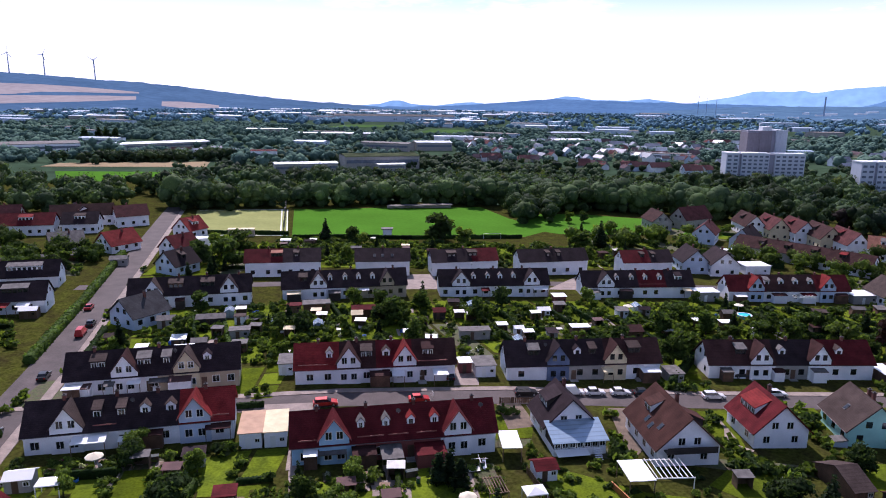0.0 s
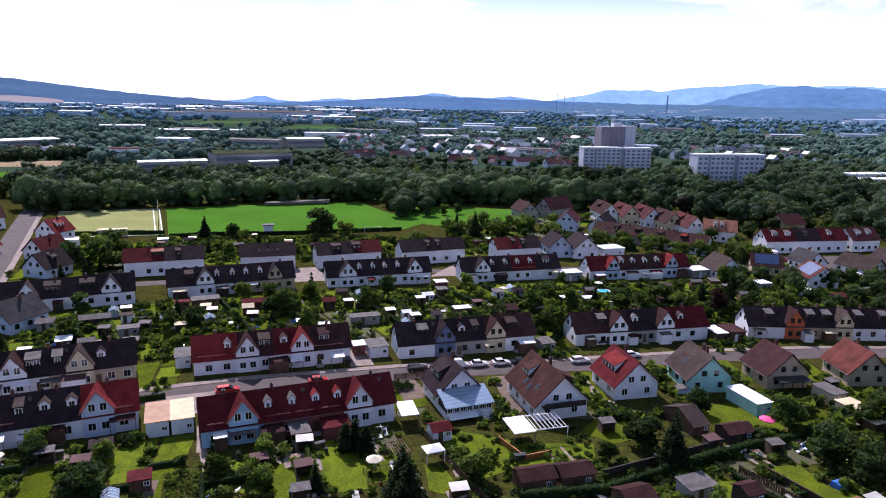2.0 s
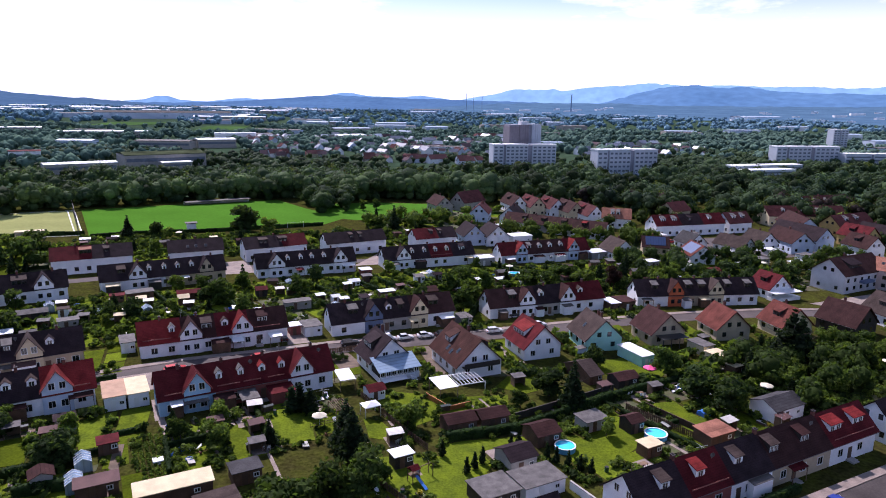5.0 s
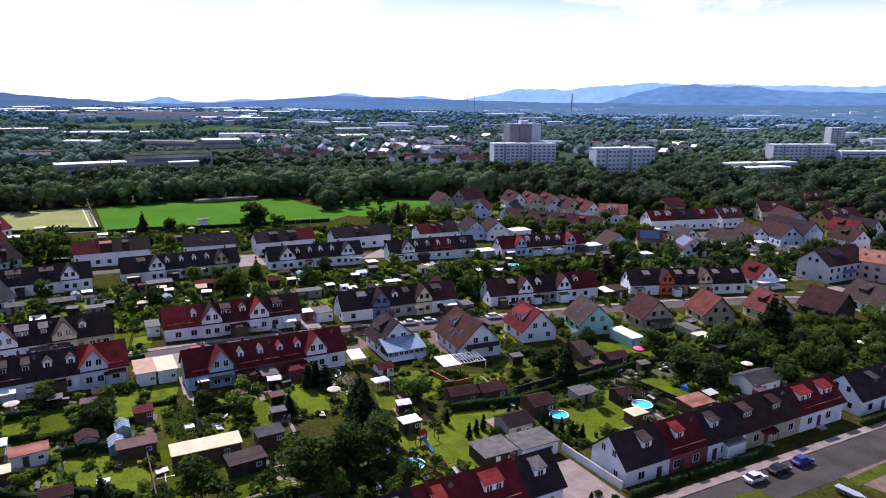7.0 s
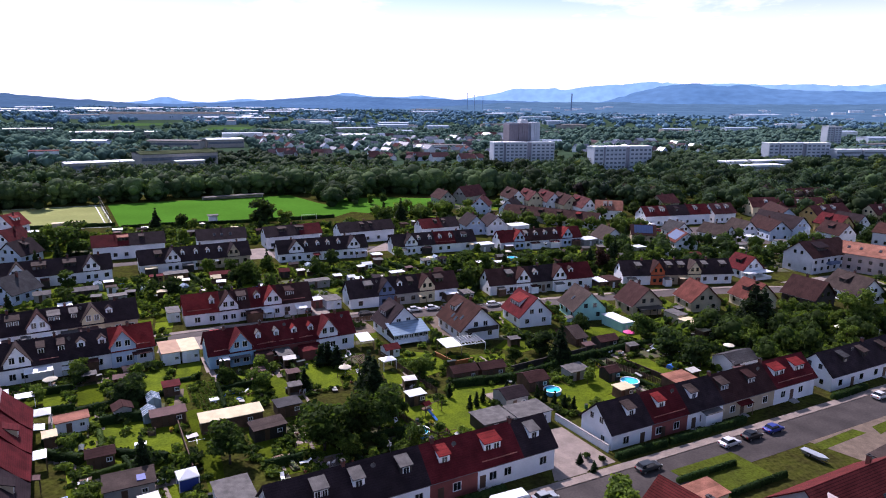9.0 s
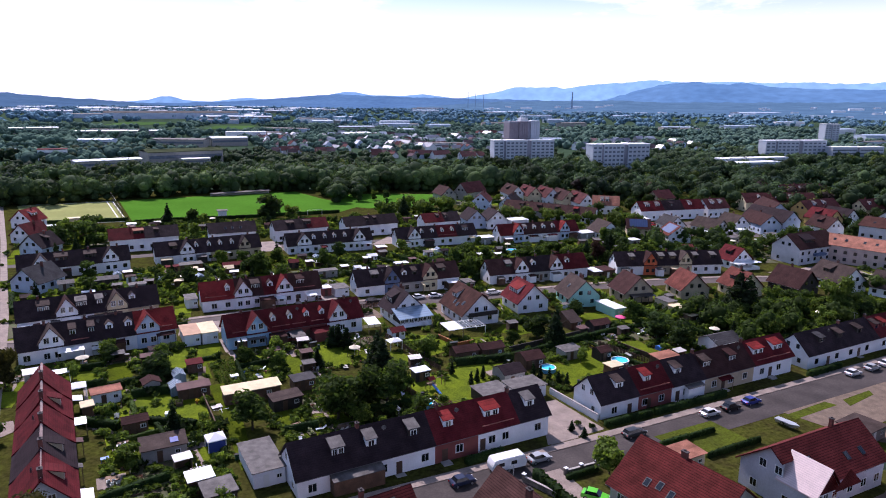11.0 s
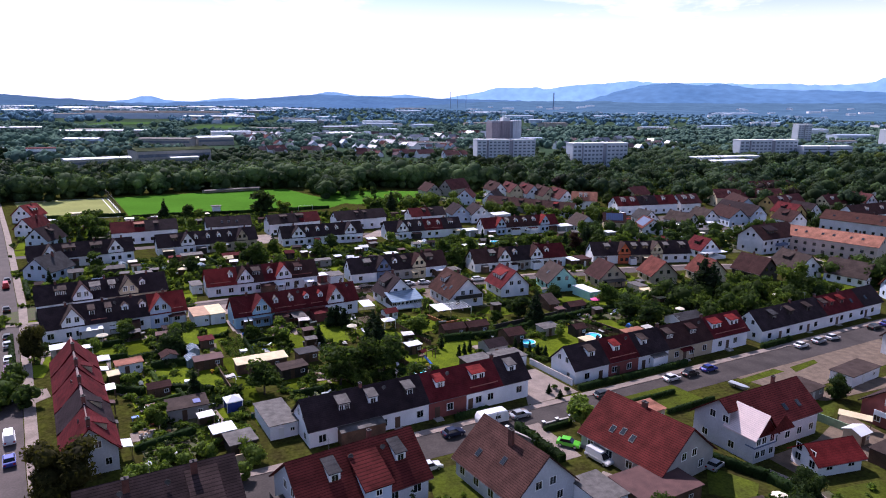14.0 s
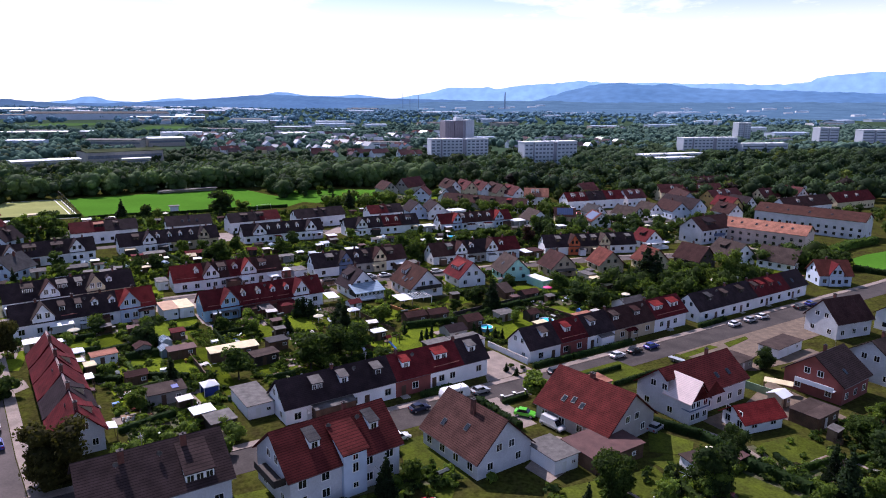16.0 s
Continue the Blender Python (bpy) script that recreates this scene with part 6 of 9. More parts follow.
shed((-17.0, 156.8), (-11.0, 158.6), 3.4, 2.1, "d", "n", "gable")
shed((-45.0, 126.2), (-41.8, 127.4), 2.8, 2.0, "f", "k", "gable")
shed((-36.0, 127.0), (-32.8, 128.0), 2.8, 2.1, "f", "n", "flat")
shed((77.0, 194.0), (84.0, 195.6), 5.0, 2.8, "w", "g", "flat", name="garage")
shed((123.5, 201.6), (131.5, 203.4), 6.0, 2.6, "w", "g", "flat", name="garage")
shed((102.8, 138.5), (106.0, 139.0), 6.0, 2.4, "w", "n", "flat")
shed((106.5, 139.0), (111.0, 139.8), 6.0, 2.6, "b", "n", "flat", name="garage")
shed((57.5, 130.0), (60.8, 130.8), 4.6, 2.2, "f", "g", "flat")
shed((-100.0, 222.0), (-90.0, 226.0), 4.0, 3.0, "w", "w", "flat")
shed((-92.0, 244.6), (-82.0, 247.2), 3.2, 2.8, "y", "b", "flat")
shed((-107.0, 190.5), (-102.0, 192.5), 4.0, 2.2, "f", "g", "gable")
shed((-96.0, 137.6), (-92.0, 139.0), 3.0, 2.2, "w", "n", "gable")
shed((-98.0, 117.0), (-92.0, 119.0), 3.4, 2.2, "f", "g", "gable")
shed((49.0, -2.0), (54.0, -0.4), 7.0, 2.6, "f", "w", "flat", name="garage")
shed((55.4, -3.4), (66.0, 0.0), 8.0, 2.5, "q", "n", "lean")
shed((101.6, 0.4), (109.0, 2.9), 5.6, 2.5, "n", "n", "flat", name="garage")
shed((68.4, 22.6), (74.0, 24.4), 4.2, 2.4, "p", "c", "lean")
shed((120.9, 31.6), (131.9, 35.9), 5.0, 2.4, "n", "w", "flat", name="garage")
shed((105.6, 26.4), (111.8, 28.9), 5.6, 2.3, "n", "g", "flat", name="garage")
shed((102.0, 9.6), (105.2, 10.6), 3.2, 2.3, "w", "b", "gable")
shed((170.5, 84.0), (181.0, 87.2), 4.5, 2.4, "p", "n", "flat", name="garage")
shed((97.5, 251.0), (108.5, 253.0), 5.0, 3.8, "w", "w", "flat")
shed((101.5, 232.0), (110.5, 234.0), 7.0, 3.0, "w", "w", "flat", name="garage")
shelter(-31.6, 64.0, 20, 3.0, 3.0, 2.2, "w", 0.7, "gazebo", "white pointed garden gazebo beside the lawn")
shelter(-26.6, 48.4, 20, 2.6, 2.6, 2.2, "w", 0.0, "canopy", "white flat canopy on posts")
shelter(-3.6, 40.6, 20, 3.0, 3.0, 2.1, "w", 0.8, "gazebo", "white-topped gazebo with dark blue side sheets", True)
shelter(107.4, 16.6, -46, 5.4, 2.2, 2.2, "y", 0.0, "canopy", "cream fabric canopy beside the red house")
shelter(30.2, 82.2, 20, 3.2, 2.6, 2.2, "w", 0.6, "gazebo", "white pointed garden gazebo")
shelter(26.1, 95.6, 12, 3.2, 5.4, 2.4, "w", 0.0, "carport", "white flat carport roof on posts")
shelter(45.2, 89.6, 14, 4.0, 5.6, 2.5, "w", 0.0, "canopy", "white terrace canopy beside the brown house")
shelter(-28.8, 44.2, 20, 2.4, 2.4, 2.2, "w", 0.0, "canopy", "white flat canopy on posts")
shelter(-37.0, 71.6, 20, 3.2, 2.4, 2.2, "w", 0.3, "gazebo", "pale garden gazebo beside a lawn")


def pergola(x, y, turn, w, d, n=8, stuff=FRAME, word="white"):
    ob = thing("pergola", word + " slatted pergola over a terrace", "pergola", x, y, turn, group="garden shelters")
    for s in (-1, 1):
        part("beam", box(-w / 2, w / 2, s * d / 2 - 0.07, s * d / 2 + 0.07, 2.35, 2.5), stuff, ob)
        for e in (-1, 1):
            part("post", box(e * (w / 2 - 0.1) - 0.06, e * (w / 2 - 0.1) + 0.06, s * d / 2 - 0.06, s * d / 2 + 0.06, -0.5, 2.35), stuff, ob)
    slat = mesh("slat", box(-0.045, 0.045, -d / 2 - 0.2, d / 2 + 0.2, 2.5, 2.62), stuff)
    for i in range(n):
        part("slat", slat, None, ob, m=pose(-w / 2 + (i + 0.5) * w / n, 0, 0))
    taken.append((x, y, w / 2))


pergola(50.2, 91.4, 12, 6.2, 5.2)
pergola(24.6, 82.0, 20, 3.0, 4.0, 7, WOOD, "weathered wooden")
pergola(108.0, 199.0, 11, 7.0, 3.0, 7)

WATER = mat("pool_water", (0.04, 0.62, 0.82), 0.08, var=0.05, spec=0.6)
POOLSIDE = mat("pool_wall", (0.10, 0.38, 0.62), 0.5, var=0.08)
PINK = mat("pink_fabric", (0.85, 0.10, 0.28), 0.8, var=0.05)
SCREEN = mat("pale_green_screen", (0.26, 0.38, 0.24), 0.7, var=0.12)
ORANGEWOOD = mat("orange_stained_wood", (0.42, 0.15, 0.04), 0.7, var=0.2)
COMPOST_WALL = mat("brown_screen_boards", (0.115, 0.066, 0.042), 0.9, var=0.3, courses=("X", 0.14, 0.4))
STONE = mat("rough_wall_stone", (0.20, 0.175, 0.15), 0.9, var=0.3, scale=1.2, fine=5.0, bump=0.4)
BLUEP = mat("blue_plastic", (0.05, 0.18, 0.55), 0.35, var=0.05)
REDP = mat("red_plastic", (0.55, 0.04, 0.03), 0.4, var=0.05)
NET = mat("dark_net", (0.03, 0.03, 0.035), 0.9, var=0.1)


def ring(r, z0, z1, th, n=28):
    V, F = [], []
    for i in range(n):
        c, s = math.cos(i * 6.2832 / n), math.sin(i * 6.2832 / n)
        V += [(r * c, r * s, z0), (r * c, r * s, z1), ((r - th) * c, (r - th) * s, z1), ((r - th) * c, (r - th) * s, z0)]
    for i in range(n):
        a, b = 4 * i, 4 * ((i + 1) % n)
        F += [(a + j, b + j, b + (j + 1) % 4, a + (j + 1) % 4) for j in range(4)]
    return V, F


def disc(r, z, n=28, z2=None):
    V = [(r * math.cos(i * 6.2832 / n), r * math.sin(i * 6.2832 / n), z) for i in range(n)]
    if z2 is None:
        return V, [tuple(range(n))]
    V2 = [(x, y, z2) for x, y, _ in V]
    return V + V2, [tuple(range(n)), tuple(range(n, 2 * n))] + [(i, (i + 1) % n, n + (i + 1) % n, n + i) for i in range(n)]


def pool(x, y, r, h=0.9):
    ob = thing("pool", "round blue above-ground swimming pool on a lawn", "swimming pool", x, y, group="pools")
    part("pool_wall", ring(r, -0.2, h, 0.12), POOLSIDE, ob)
    part("water", disc(r - 0.1, h - 0.45, z2=h - 0.07), WATER, ob, "bright blue pool water")
    part("rim", ring(r + 0.08, h - 0.02, h + 0.07, 0.24), FRAME, ob)
    taken.append((x, y, r + 0.4))


pool(32.6, 51.8, 1.75)
pool(61.6, 65.6, 1.75)
pool(79.3, 67.8, 1.95)
pool(86.8, 181.0, 1.9)
tr = thing("trampoline", "round trampoline with a dark jumping mat", "trampoline", 29.5, 61.0)
part("frame_ring", ring(1.5, 0.75, 0.9, 0.25), BLUEP, tr)
part("mat", disc(1.3, 0.8, z2=0.84), NET, tr)
for i in range(6):
    part("leg", box(-0.04, 0.04, -0.04, 0.04, -0.3, 0.8), STEEL, tr, m=pose(1.4 * math.cos(i * 1.047), 1.4 * math.sin(i * 1.047), 0))
ps = thing("play_frame", "wooden play frame with a blue slide", "playset", 34.9, 59.2, 30)
part("platform", join(box(-0.7, 0.7, -0.7, 0.7, 1.2, 1.32), *(box(a - 0.05, a + 0.05, b - 0.05, b + 0.05, -0.4, 2.3) for a in (-0.65, 0.65) for b in (-0.65, 0.65))), WOOD, ps)
part("slide", extrude([(-0.7, 1.25), (-3.2, 0.15), (-3.2, 0.25), (-0.7, 1.4)], -0.25, 0.25), BLUEP, ps)
part("play_roof", extrude([(-0.8, 2.25), (0, 2.8), (0.8, 2.25)], -0.8, 0.8), ROOF["d"], ps)
part("swing_beam", join(box(0.7, 3.4, -0.05, 0.05, 2.0, 2.1), box(3.3, 3.4, -0.6, -0.5, -0.4, 2.1), box(3.3, 3.4, 0.5, 0.6, -0.4, 2.1)), WOOD, ps)
um = thing("parasol", "open bright pink parasol over a lawn", "parasol", 91.4, 93.6)
part("canopy", ([(1.5 * math.cos(i * 0.7854), 1.5 * math.sin(i * 0.7854), 2.1) for i in range(8)] + [(0, 0, 2.65)] + [(1.5 * math.cos(i * 0.7854), 1.5 * math.sin(i * 0.7854), 1.95) for i in range(8)],
               [(i, (i + 1) % 8, 8) for i in range(8)] + [(i, 9 + i, 9 + (i + 1) % 8, (i + 1) % 8) for i in range(8)]), PINK, um)
part("pole", box(-0.03, 0.03, -0.03, 0.03, -0.2, 2.6), FRAME, um)


def greenhouse(x, y, turn, w=2.4, d=3.2):
    ob = thing("greenhouse", "small glazed greenhouse in a garden", "greenhouse", x, y, turn, group="greenhouses")
    part("glazing", extrude([(-w / 2, -0.1), (w / 2, -0.1), (w / 2, 1.6), (0, 2.3), (-w / 2, 1.6)], -d / 2, d / 2, "y"), GLASSROOF, ob)
    for i in range(5):
        y0 = -d / 2 + i * d / 4
        part("rib", join(extrude([(-w / 2 - 0.04, 1.58), (0, 2.28), (0, 2.36), (-w / 2 - 0.04, 1.66)], y0 - 0.03, y0 + 0.03, "y"), extrude([(w / 2 + 0.04, 1.58), (0, 2.28), (0, 2.36), (w / 2 + 0.04, 1.66)], y0 - 0.03, y0 + 0.03, "y")), FRAME, ob)
    taken.append((x, y, 1.8))


for x, y, t in ((-14.0, 63.4, 20), (28.6, 63.6, 25), (-14.6, 69.2, 20), (26.2, 146.0, 15), (-22.6, 146.5, 20), (12.8, 171.0, 14), (-47.5, 151.0, 20), (58.0, 180.5, 12)):
    greenhouse(x, y, t)

# ---- cars ----
TYRE = mat("tyre", (0.02, 0.02, 0.02), 0.8, var=0.1)
RIM = mat("wheel_rim", (0.5, 0.5, 0.52), 0.3, 0.8, var=0.05)
CARGLASS = mat("car_glass", (0.012, 0.014, 0.018), 0.05, var=0.05, spec=0.7)
LAMP = mat("headlight", (0.7, 0.7, 0.68), 0.15, var=0.05)
TAIL = mat("tail_light", (0.4, 0.02, 0.02), 0.25, var=0.05)
car_paints = {}


def paint(word, color):
    if word not in car_paints:
        car_paints[word] = mat("paint_" + word, color, 0.28, 0.25, var=0.04, spec=0.6)
    return car_paints[word]


wheel_meshes = []


def wheel(parent, x, y):
    if not wheel_meshes:
        def cyl(r, a, b):
            n = 16
            V = [(r * math.cos(i * 6.2832 / n), s, r * math.sin(i * 6.2832 / n)) for s in (a, b) for i in range(n)]
            return V, [tuple(range(n)), tuple(range(n, 2 * n))] + [(i, (i + 1) % n, n + (i + 1) % n, n + i) for i in range(n)]
        wheel_meshes.extend((mesh("tyre", cyl(0.32, -0.1, 0.1), TYRE), mesh("rim", cyl(0.2, -0.115, 0.115), RIM)))
    w = part("tyre", wheel_meshes[0], None, parent, m=pose(x, y, 0.32))
    part("rim", wheel_meshes[1], None, w)


def bevel(me, w=0.06):
    bm = bmesh.new()
    bm.from_mesh(me)
    bmesh.ops.bevel(bm, geom=bm.edges[:], offset=w, segments=2, affect="EDGES")
    bm.to_mesh(me)
    bm.free()
    return me


def car(word, color, x, y, turn, kind="hatch", size=1.0):
    long = {"hatch": 4.0, "estate": 4.5, "van": 4.9}[kind]
    ob = thing("car", "parked %s %s on the asphalt" % (word, {"hatch": "hatchback car", "estate": "estate car", "van": "delivery van"}[kind]), "car", x, y, turn, group="parked cars", dz=0.03)
    h = long / 2
    body = [(-h, 0.35), (-h, 0.85), (-h + 0.15, 0.98), (h - 1.25, 0.95), (h - 0.25, 0.78), (h, 0.62), (h, 0.32)]
    top = {"hatch": 1.46, "estate": 1.5, "van": 1.95}[kind]
    roofline = {"hatch": (-h + 0.45, -h + 0.85, 0.25, h - 1.15), "estate": (-h + 0.2, -h + 0.5, 0.35, h - 1.15), "van": (-h + 0.1, -h + 0.2, h - 1.7, h - 0.9)}[kind]
    a, b, c, d = roofline
    pt = paint(word, color)
    part("body", bevel(mesh("body", extrude(body, -0.87, 0.87, "y"), pt)), None, ob)
    V = [(a, -0.8, 0.93), (d, -0.8, 0.93), (d, 0.8, 0.93), (a, 0.8, 0.93), (b, -0.62, top - 0.06), (c, -0.62, top - 0.06), (c, 0.62, top - 0.06), (b, 0.62, top - 0.06)]
    F = [(0, 3, 2, 1), (4, 5, 6, 7), (0, 1, 5, 4), (1, 2, 6, 5), (2, 3, 7, 6), (3, 0, 4, 7)]
    part("cabin", (V, F), CARGLASS if kind != "van" else pt, ob)
    part("roof", bevel(mesh("roof", box(b - 0.03, c + 0.03, -0.64, 0.64, top - 0.08, top), pt), 0.03), None, ob)
    if kind == "van":
        part("windscreen", ([(d + 0.02, -0.7, 1.0), (d + 0.02, 0.7, 1.0), (c + 0.16, 0.58, top - 0.2), (c + 0.16, -0.58, top - 0.2), (d + 0.05, -0.7, 1.0), (d + 0.05, 0.7, 1.0), (c + 0.19, 0.58, top - 0.2), (c + 0.19, -0.58, top - 0.2)], F), CARGLASS, ob)
    for sx in (-h + 0.75, h - 0.8):
        for sy in (-0.78, 0.78):
            wheel(ob, sx, sy)
    for sy in (-0.62, 0.62):
        part("headlight", box(h - 0.06, h + 0.015, sy - 0.17, sy + 0.17, 0.58, 0.72), LAMP, ob)
        part("tail_light", box(-h - 0.015, -h + 0.05, sy - 0.15, sy + 0.15, 0.62, 0.84), TAIL, ob)
    taken.append((x, y, 2.2))
    return ob


WHITE, BLACK, SILVER, BLUE, RED = (0.75, 0.75, 0.76), (0.018, 0.018, 0.02), (0.40, 0.42, 0.44), (0.03, 0.05, 0.28), (0.45, 0.025, 0.025)
car("dark blue", (0.02, 0.03, 0.07), 34.1, 24.9, 17)
car("silver", SILVER, 47.8, 29.8, 17)
car("dark grey", (0.05, 0.055, 0.06), 67.2, 35.8, 17, "estate")
car("bright green", (0.12, 0.62, 0.04), 52.6, 18.4, -35)
car("white", WHITE, 85.1, 41.3, 17)
car("black", BLACK, 90.6, 43.1, 17)
car("blue", BLUE, 96.2, 44.9, 17)
car("white", WHITE, 127.7, 54.7, 17)
car("silver", SILVER, 134.4, 56.8, 17)
car("white", WHITE, 139.8, 58.5, 17)
car("black", BLACK, 157.5, 63.8, 17, "estate")
car("blue", BLUE, 163.0, 65.6, 17)
car("black", BLACK, 28.4, 118.8, 13, "estate")
car("white", WHITE, 37.2, 120.8, 12, "van")
car("white", WHITE, 41.8, 121.7, 12)
car("white", WHITE, 46.8, 122.7, 12)
car("black", BLACK, 51.4, 123.4, 12)
car("red", RED, -8.2, 106.4, 20, "estate")
car("red", RED, 8.4, 111.6, 17)
car("black", BLACK, 12.9, 123.6, 100)
car("red", RED, -84.8, 148.6, 112)
car("black", BLACK, -76.4, 137.2, 112)
car("red", RED, -74.4, 130.8, 112, "van")
car("black", BLACK, -65.4, 107.0, 112)
car("white", WHITE, 78.0, 128.4, 9)
car("white", WHITE, 65.0, 124.7, 10, "estate")
car("dark grey", (0.05, 0.055, 0.06), 74.0, 137.2, 10)
car("black", BLACK, -57.0, 84.7, 112)
car("silver", SILVER, -55.0, 79.4, 112)
car("white", WHITE, -51.4, 70.1, 112)
car("purple", (0.12, 0.03, 0.10), -49.4, 64.8, 112)
car("dark grey", (0.05, 0.055, 0.06), -47.4, 59.5, 112)
car("white", WHITE, -43.8, 50.4, 112)
car("white", WHITE, -38.0, 34.0, 112, "van")
car("blue", BLUE, -35.2, 26.4, 112)
car("red", RED, 27.5, -5.6, 20)
car("white", WHITE, 28.0, 14.6, 17)
car("silver", SILVER, 73.4, 8.0, 30)
car("white", WHITE, 55.6, 13.0, -66, "van")
car("silver", SILVER, 168.0, 118.0, 20)
car("white", WHITE, 176.5, 137.5, 30)
car("red", RED, 171.0, 229.0, 10)
car("silver", SILVER, 178.0, 230.5, 10)
car("white", WHITE, 1.5, 214.0, 17)
car("black", BLACK, 31.0, 203.5, 10)
cv = thing("caravan", "white touring caravan parked at the kerb", "caravan", 42.0, 28.2, 14, group="parked cars")
part("body", bevel(mesh("body", extrude([(-3.0, 0.5), (-3.1, 1.6), (-2.7, 2.5), (2.5, 2.55), (3.0, 1.5), (2.9, 0.5)], -1.1, 1.1, "y"), ROOF["w"]), 0.12), None, cv)
for x in (-1.6, 0.6):
    part("window", box(x - 0.5, x + 0.5, -1.13, -1.08, 1.35, 1.95), CARGLASS, cv)
part("window", box(2.72, 2.9, -0.8, 0.8, 1.55, 2.1), CARGLASS, cv)
for sy in (-0.95, 0.95):
    wheel(cv, -0.2, sy)
part("tow_bar", join(box(2.9, 4.1, -0.06, 0.06, 0.45, 0.55), box(3.3, 3.7, -0.25, 0.25, 0.5, 0.8)), STEEL, cv)
bt = thing("boat_trailer", "small covered boat on a trailer", "boat", 96.6, 35.2, -68, dz=0.4)
part("hull", bevel(mesh("hull", ([(-2, -0.7, 0.7), (1.2, -0.75, 0.75), (2.6, 0, 0.85), (1.2, 0.75, 0.75), (-2, 0.7, 0.7), (-1.9, -0.3, 0.0), (1.2, -0.25, 0.0), (2.0, 0, 0.25), (1.2, 0.25, 0.0), (-1.9, 0.3, 0.0)],
    [(0, 1, 2, 3, 4), (0, 5, 6, 1), (1, 6, 7, 2), (2, 7, 8, 3), (3, 8, 9, 4), (4, 9, 5, 0), (5, 9, 8, 7, 6)]), paint("silver", SILVER)), 0.03), None, bt)
part("trailer", join(box(-1.8, 2.2, -0.5, -0.42, -0.1, 0.02), box(-1.8, 2.2, 0.42, 0.5, -0.1, 0.02)), STEEL, bt)
for sy in (-0.7, 0.7):
    wheel(bt, -0.4, sy)

# ---- hedges and fences ----
HEDGE = leafmat("hedge_leaves", (0.030, 0.056, 0.016), (0.016, 0.034, 0.012))
HEDGE2 = leafmat("hedge_light", (0.070, 0.115, 0.024), (0.040, 0.070, 0.018))
hedge_kinds = []
for i in range(3):
    rng = np.random.default_rng(200 + i)
    xs, V, F = np.linspace(-3, 3, 13), [], []
    for x in xs:
        for y, z in ((-0.38, -0.3), (-0.42, 0.6), (-0.34, 1.15), (0, 1.25), (0.34, 1.15), (0.42, 0.6), (0.38, -0.3)):
            V.append((x + rng.normal() * 0.05, y + rng.normal() * 0.07, z + rng.normal() * 0.06))
    V = np.array(V)
    F = np.array([(7 * j + q, 7 * j + 7 + q, 7 * j + 8 + q, 7 * j + 1 + q) for j in range(12) for q in range(6)])
    n = 170
    side = rng.integers(0, 3, n)
    P = np.stack([rng.uniform(-3, 3, n), np.where(side == 0, -0.4, np.where(side == 1, 0.4, rng.uniform(-0.4, 0.4, n))), np.where(side < 2, rng.uniform(0, 1.2, n), 1.22 + rng.normal(size=n) * 0.05)], 1)
    N = np.stack([np.zeros(n), np.where(side == 0, -1, np.where(side == 1, 1, 0)), (side == 2) * 1.0], 1).astype(float)
    cvv, cff = cards(rng, P, N, 0.21)
    ends = np.array([[7 * e + q for q in (0, 1, 5, 6)] for e in (0, 12)] + [[7 * e + q for q in (1, 2, 4, 5)] for e in (0, 12)])
    hedge_kinds.append((np.concatenate([V, cvv]), np.concatenate([F, ends, cff + len(V)])))
hedge_rng = random.Random(11)


def hedge(a, b, h=1.3, w=0.9, light=False):
    """A clipped hedge between two points, in sections."""
    d = Vector((b[0] - a[0], b[1] - a[1]))
    n = max(1, round(d.length / 7))
    turn = math.degrees(math.atan2(d.y, d.x))
    zc = gz((a[0] + b[0]) / 2)
    V, F, o = [], [], 0
    for i in range(n):
        f = (i + 0.5) / n
        sv, sf = hedge_rng.choice(hedge_kinds)
        sc = np.array([d.length / n / 6 * 1.03, w, h / 1.25 * hedge_rng.uniform(0.92, 1.1)])
        V.append(sv * sc + np.array([(f - 0.5) * d.length, 0, gz(a[0] + d.x * f) - zc]))
        F.append(sf + o)
        o += len(sv)
    ob = new("hedge", mesh_np("hedge", np.concatenate(V), np.concatenate(F), HEDGE2 if light else HEDGE))
    ob.matrix_basis = pose((a[0] + b[0]) / 2, (a[1] + b[1]) / 2, zc, 0, 0, turn)
    return tagged(ob, "clipped %s green garden hedge" % ("light" if light else "dark"), "hedge", "hedges")


fence_board = mesh("board", box(-0.055, 0.055, -0.012, 0.012, 0.08, 1.15), WALL["n"])
fence_post = mesh("post", box(-0.05, 0.05, -0.05, 0.05, -0.4, 1.25), WOOD)


def fence(a, b, h=1.0, boards=True):
    d = Vector((b[0] - a[0], b[1] - a[1]))
    L = d.length
    turn = math.degrees(math.atan2(d.y, d.x))
    ob = thing("fence", "brown wooden garden fence with upright boards", "fence", (a[0] + b[0]) / 2, (a[1] + b[1]) / 2, turn, group="fences")
    zz = lambda u: gz(a[0] + d.x * u) - gz((a[0] + b[0]) / 2)
    n = max(1, round(L / 2.4))
    for i in range(n + 1):
        part("post", fence_post, None, ob, m=Matrix.Translation(((i / n - 0.5) * L, 0, zz(i / n))) @ Matrix.Diagonal((1, 1, h, 1)))
    part("rail", join(box(-L / 2, L / 2, 0.012, 0.05, 0.3 * h, 0.4 * h), box(-L / 2, L / 2, 0.012, 0.05, 0.85 * h, 0.95 * h)), WOOD, ob)
    k = int(L / 0.4)
    if boards and k < 90:
        for i in range(k):
            part("board", fence_board, None, ob, m=Matrix.Translation((((i + 0.5) / k - 0.5) * L, 0, zz((i + 0.5) / k))) @ Matrix.Diagonal((2.7, 1, h, 1)))
    return ob


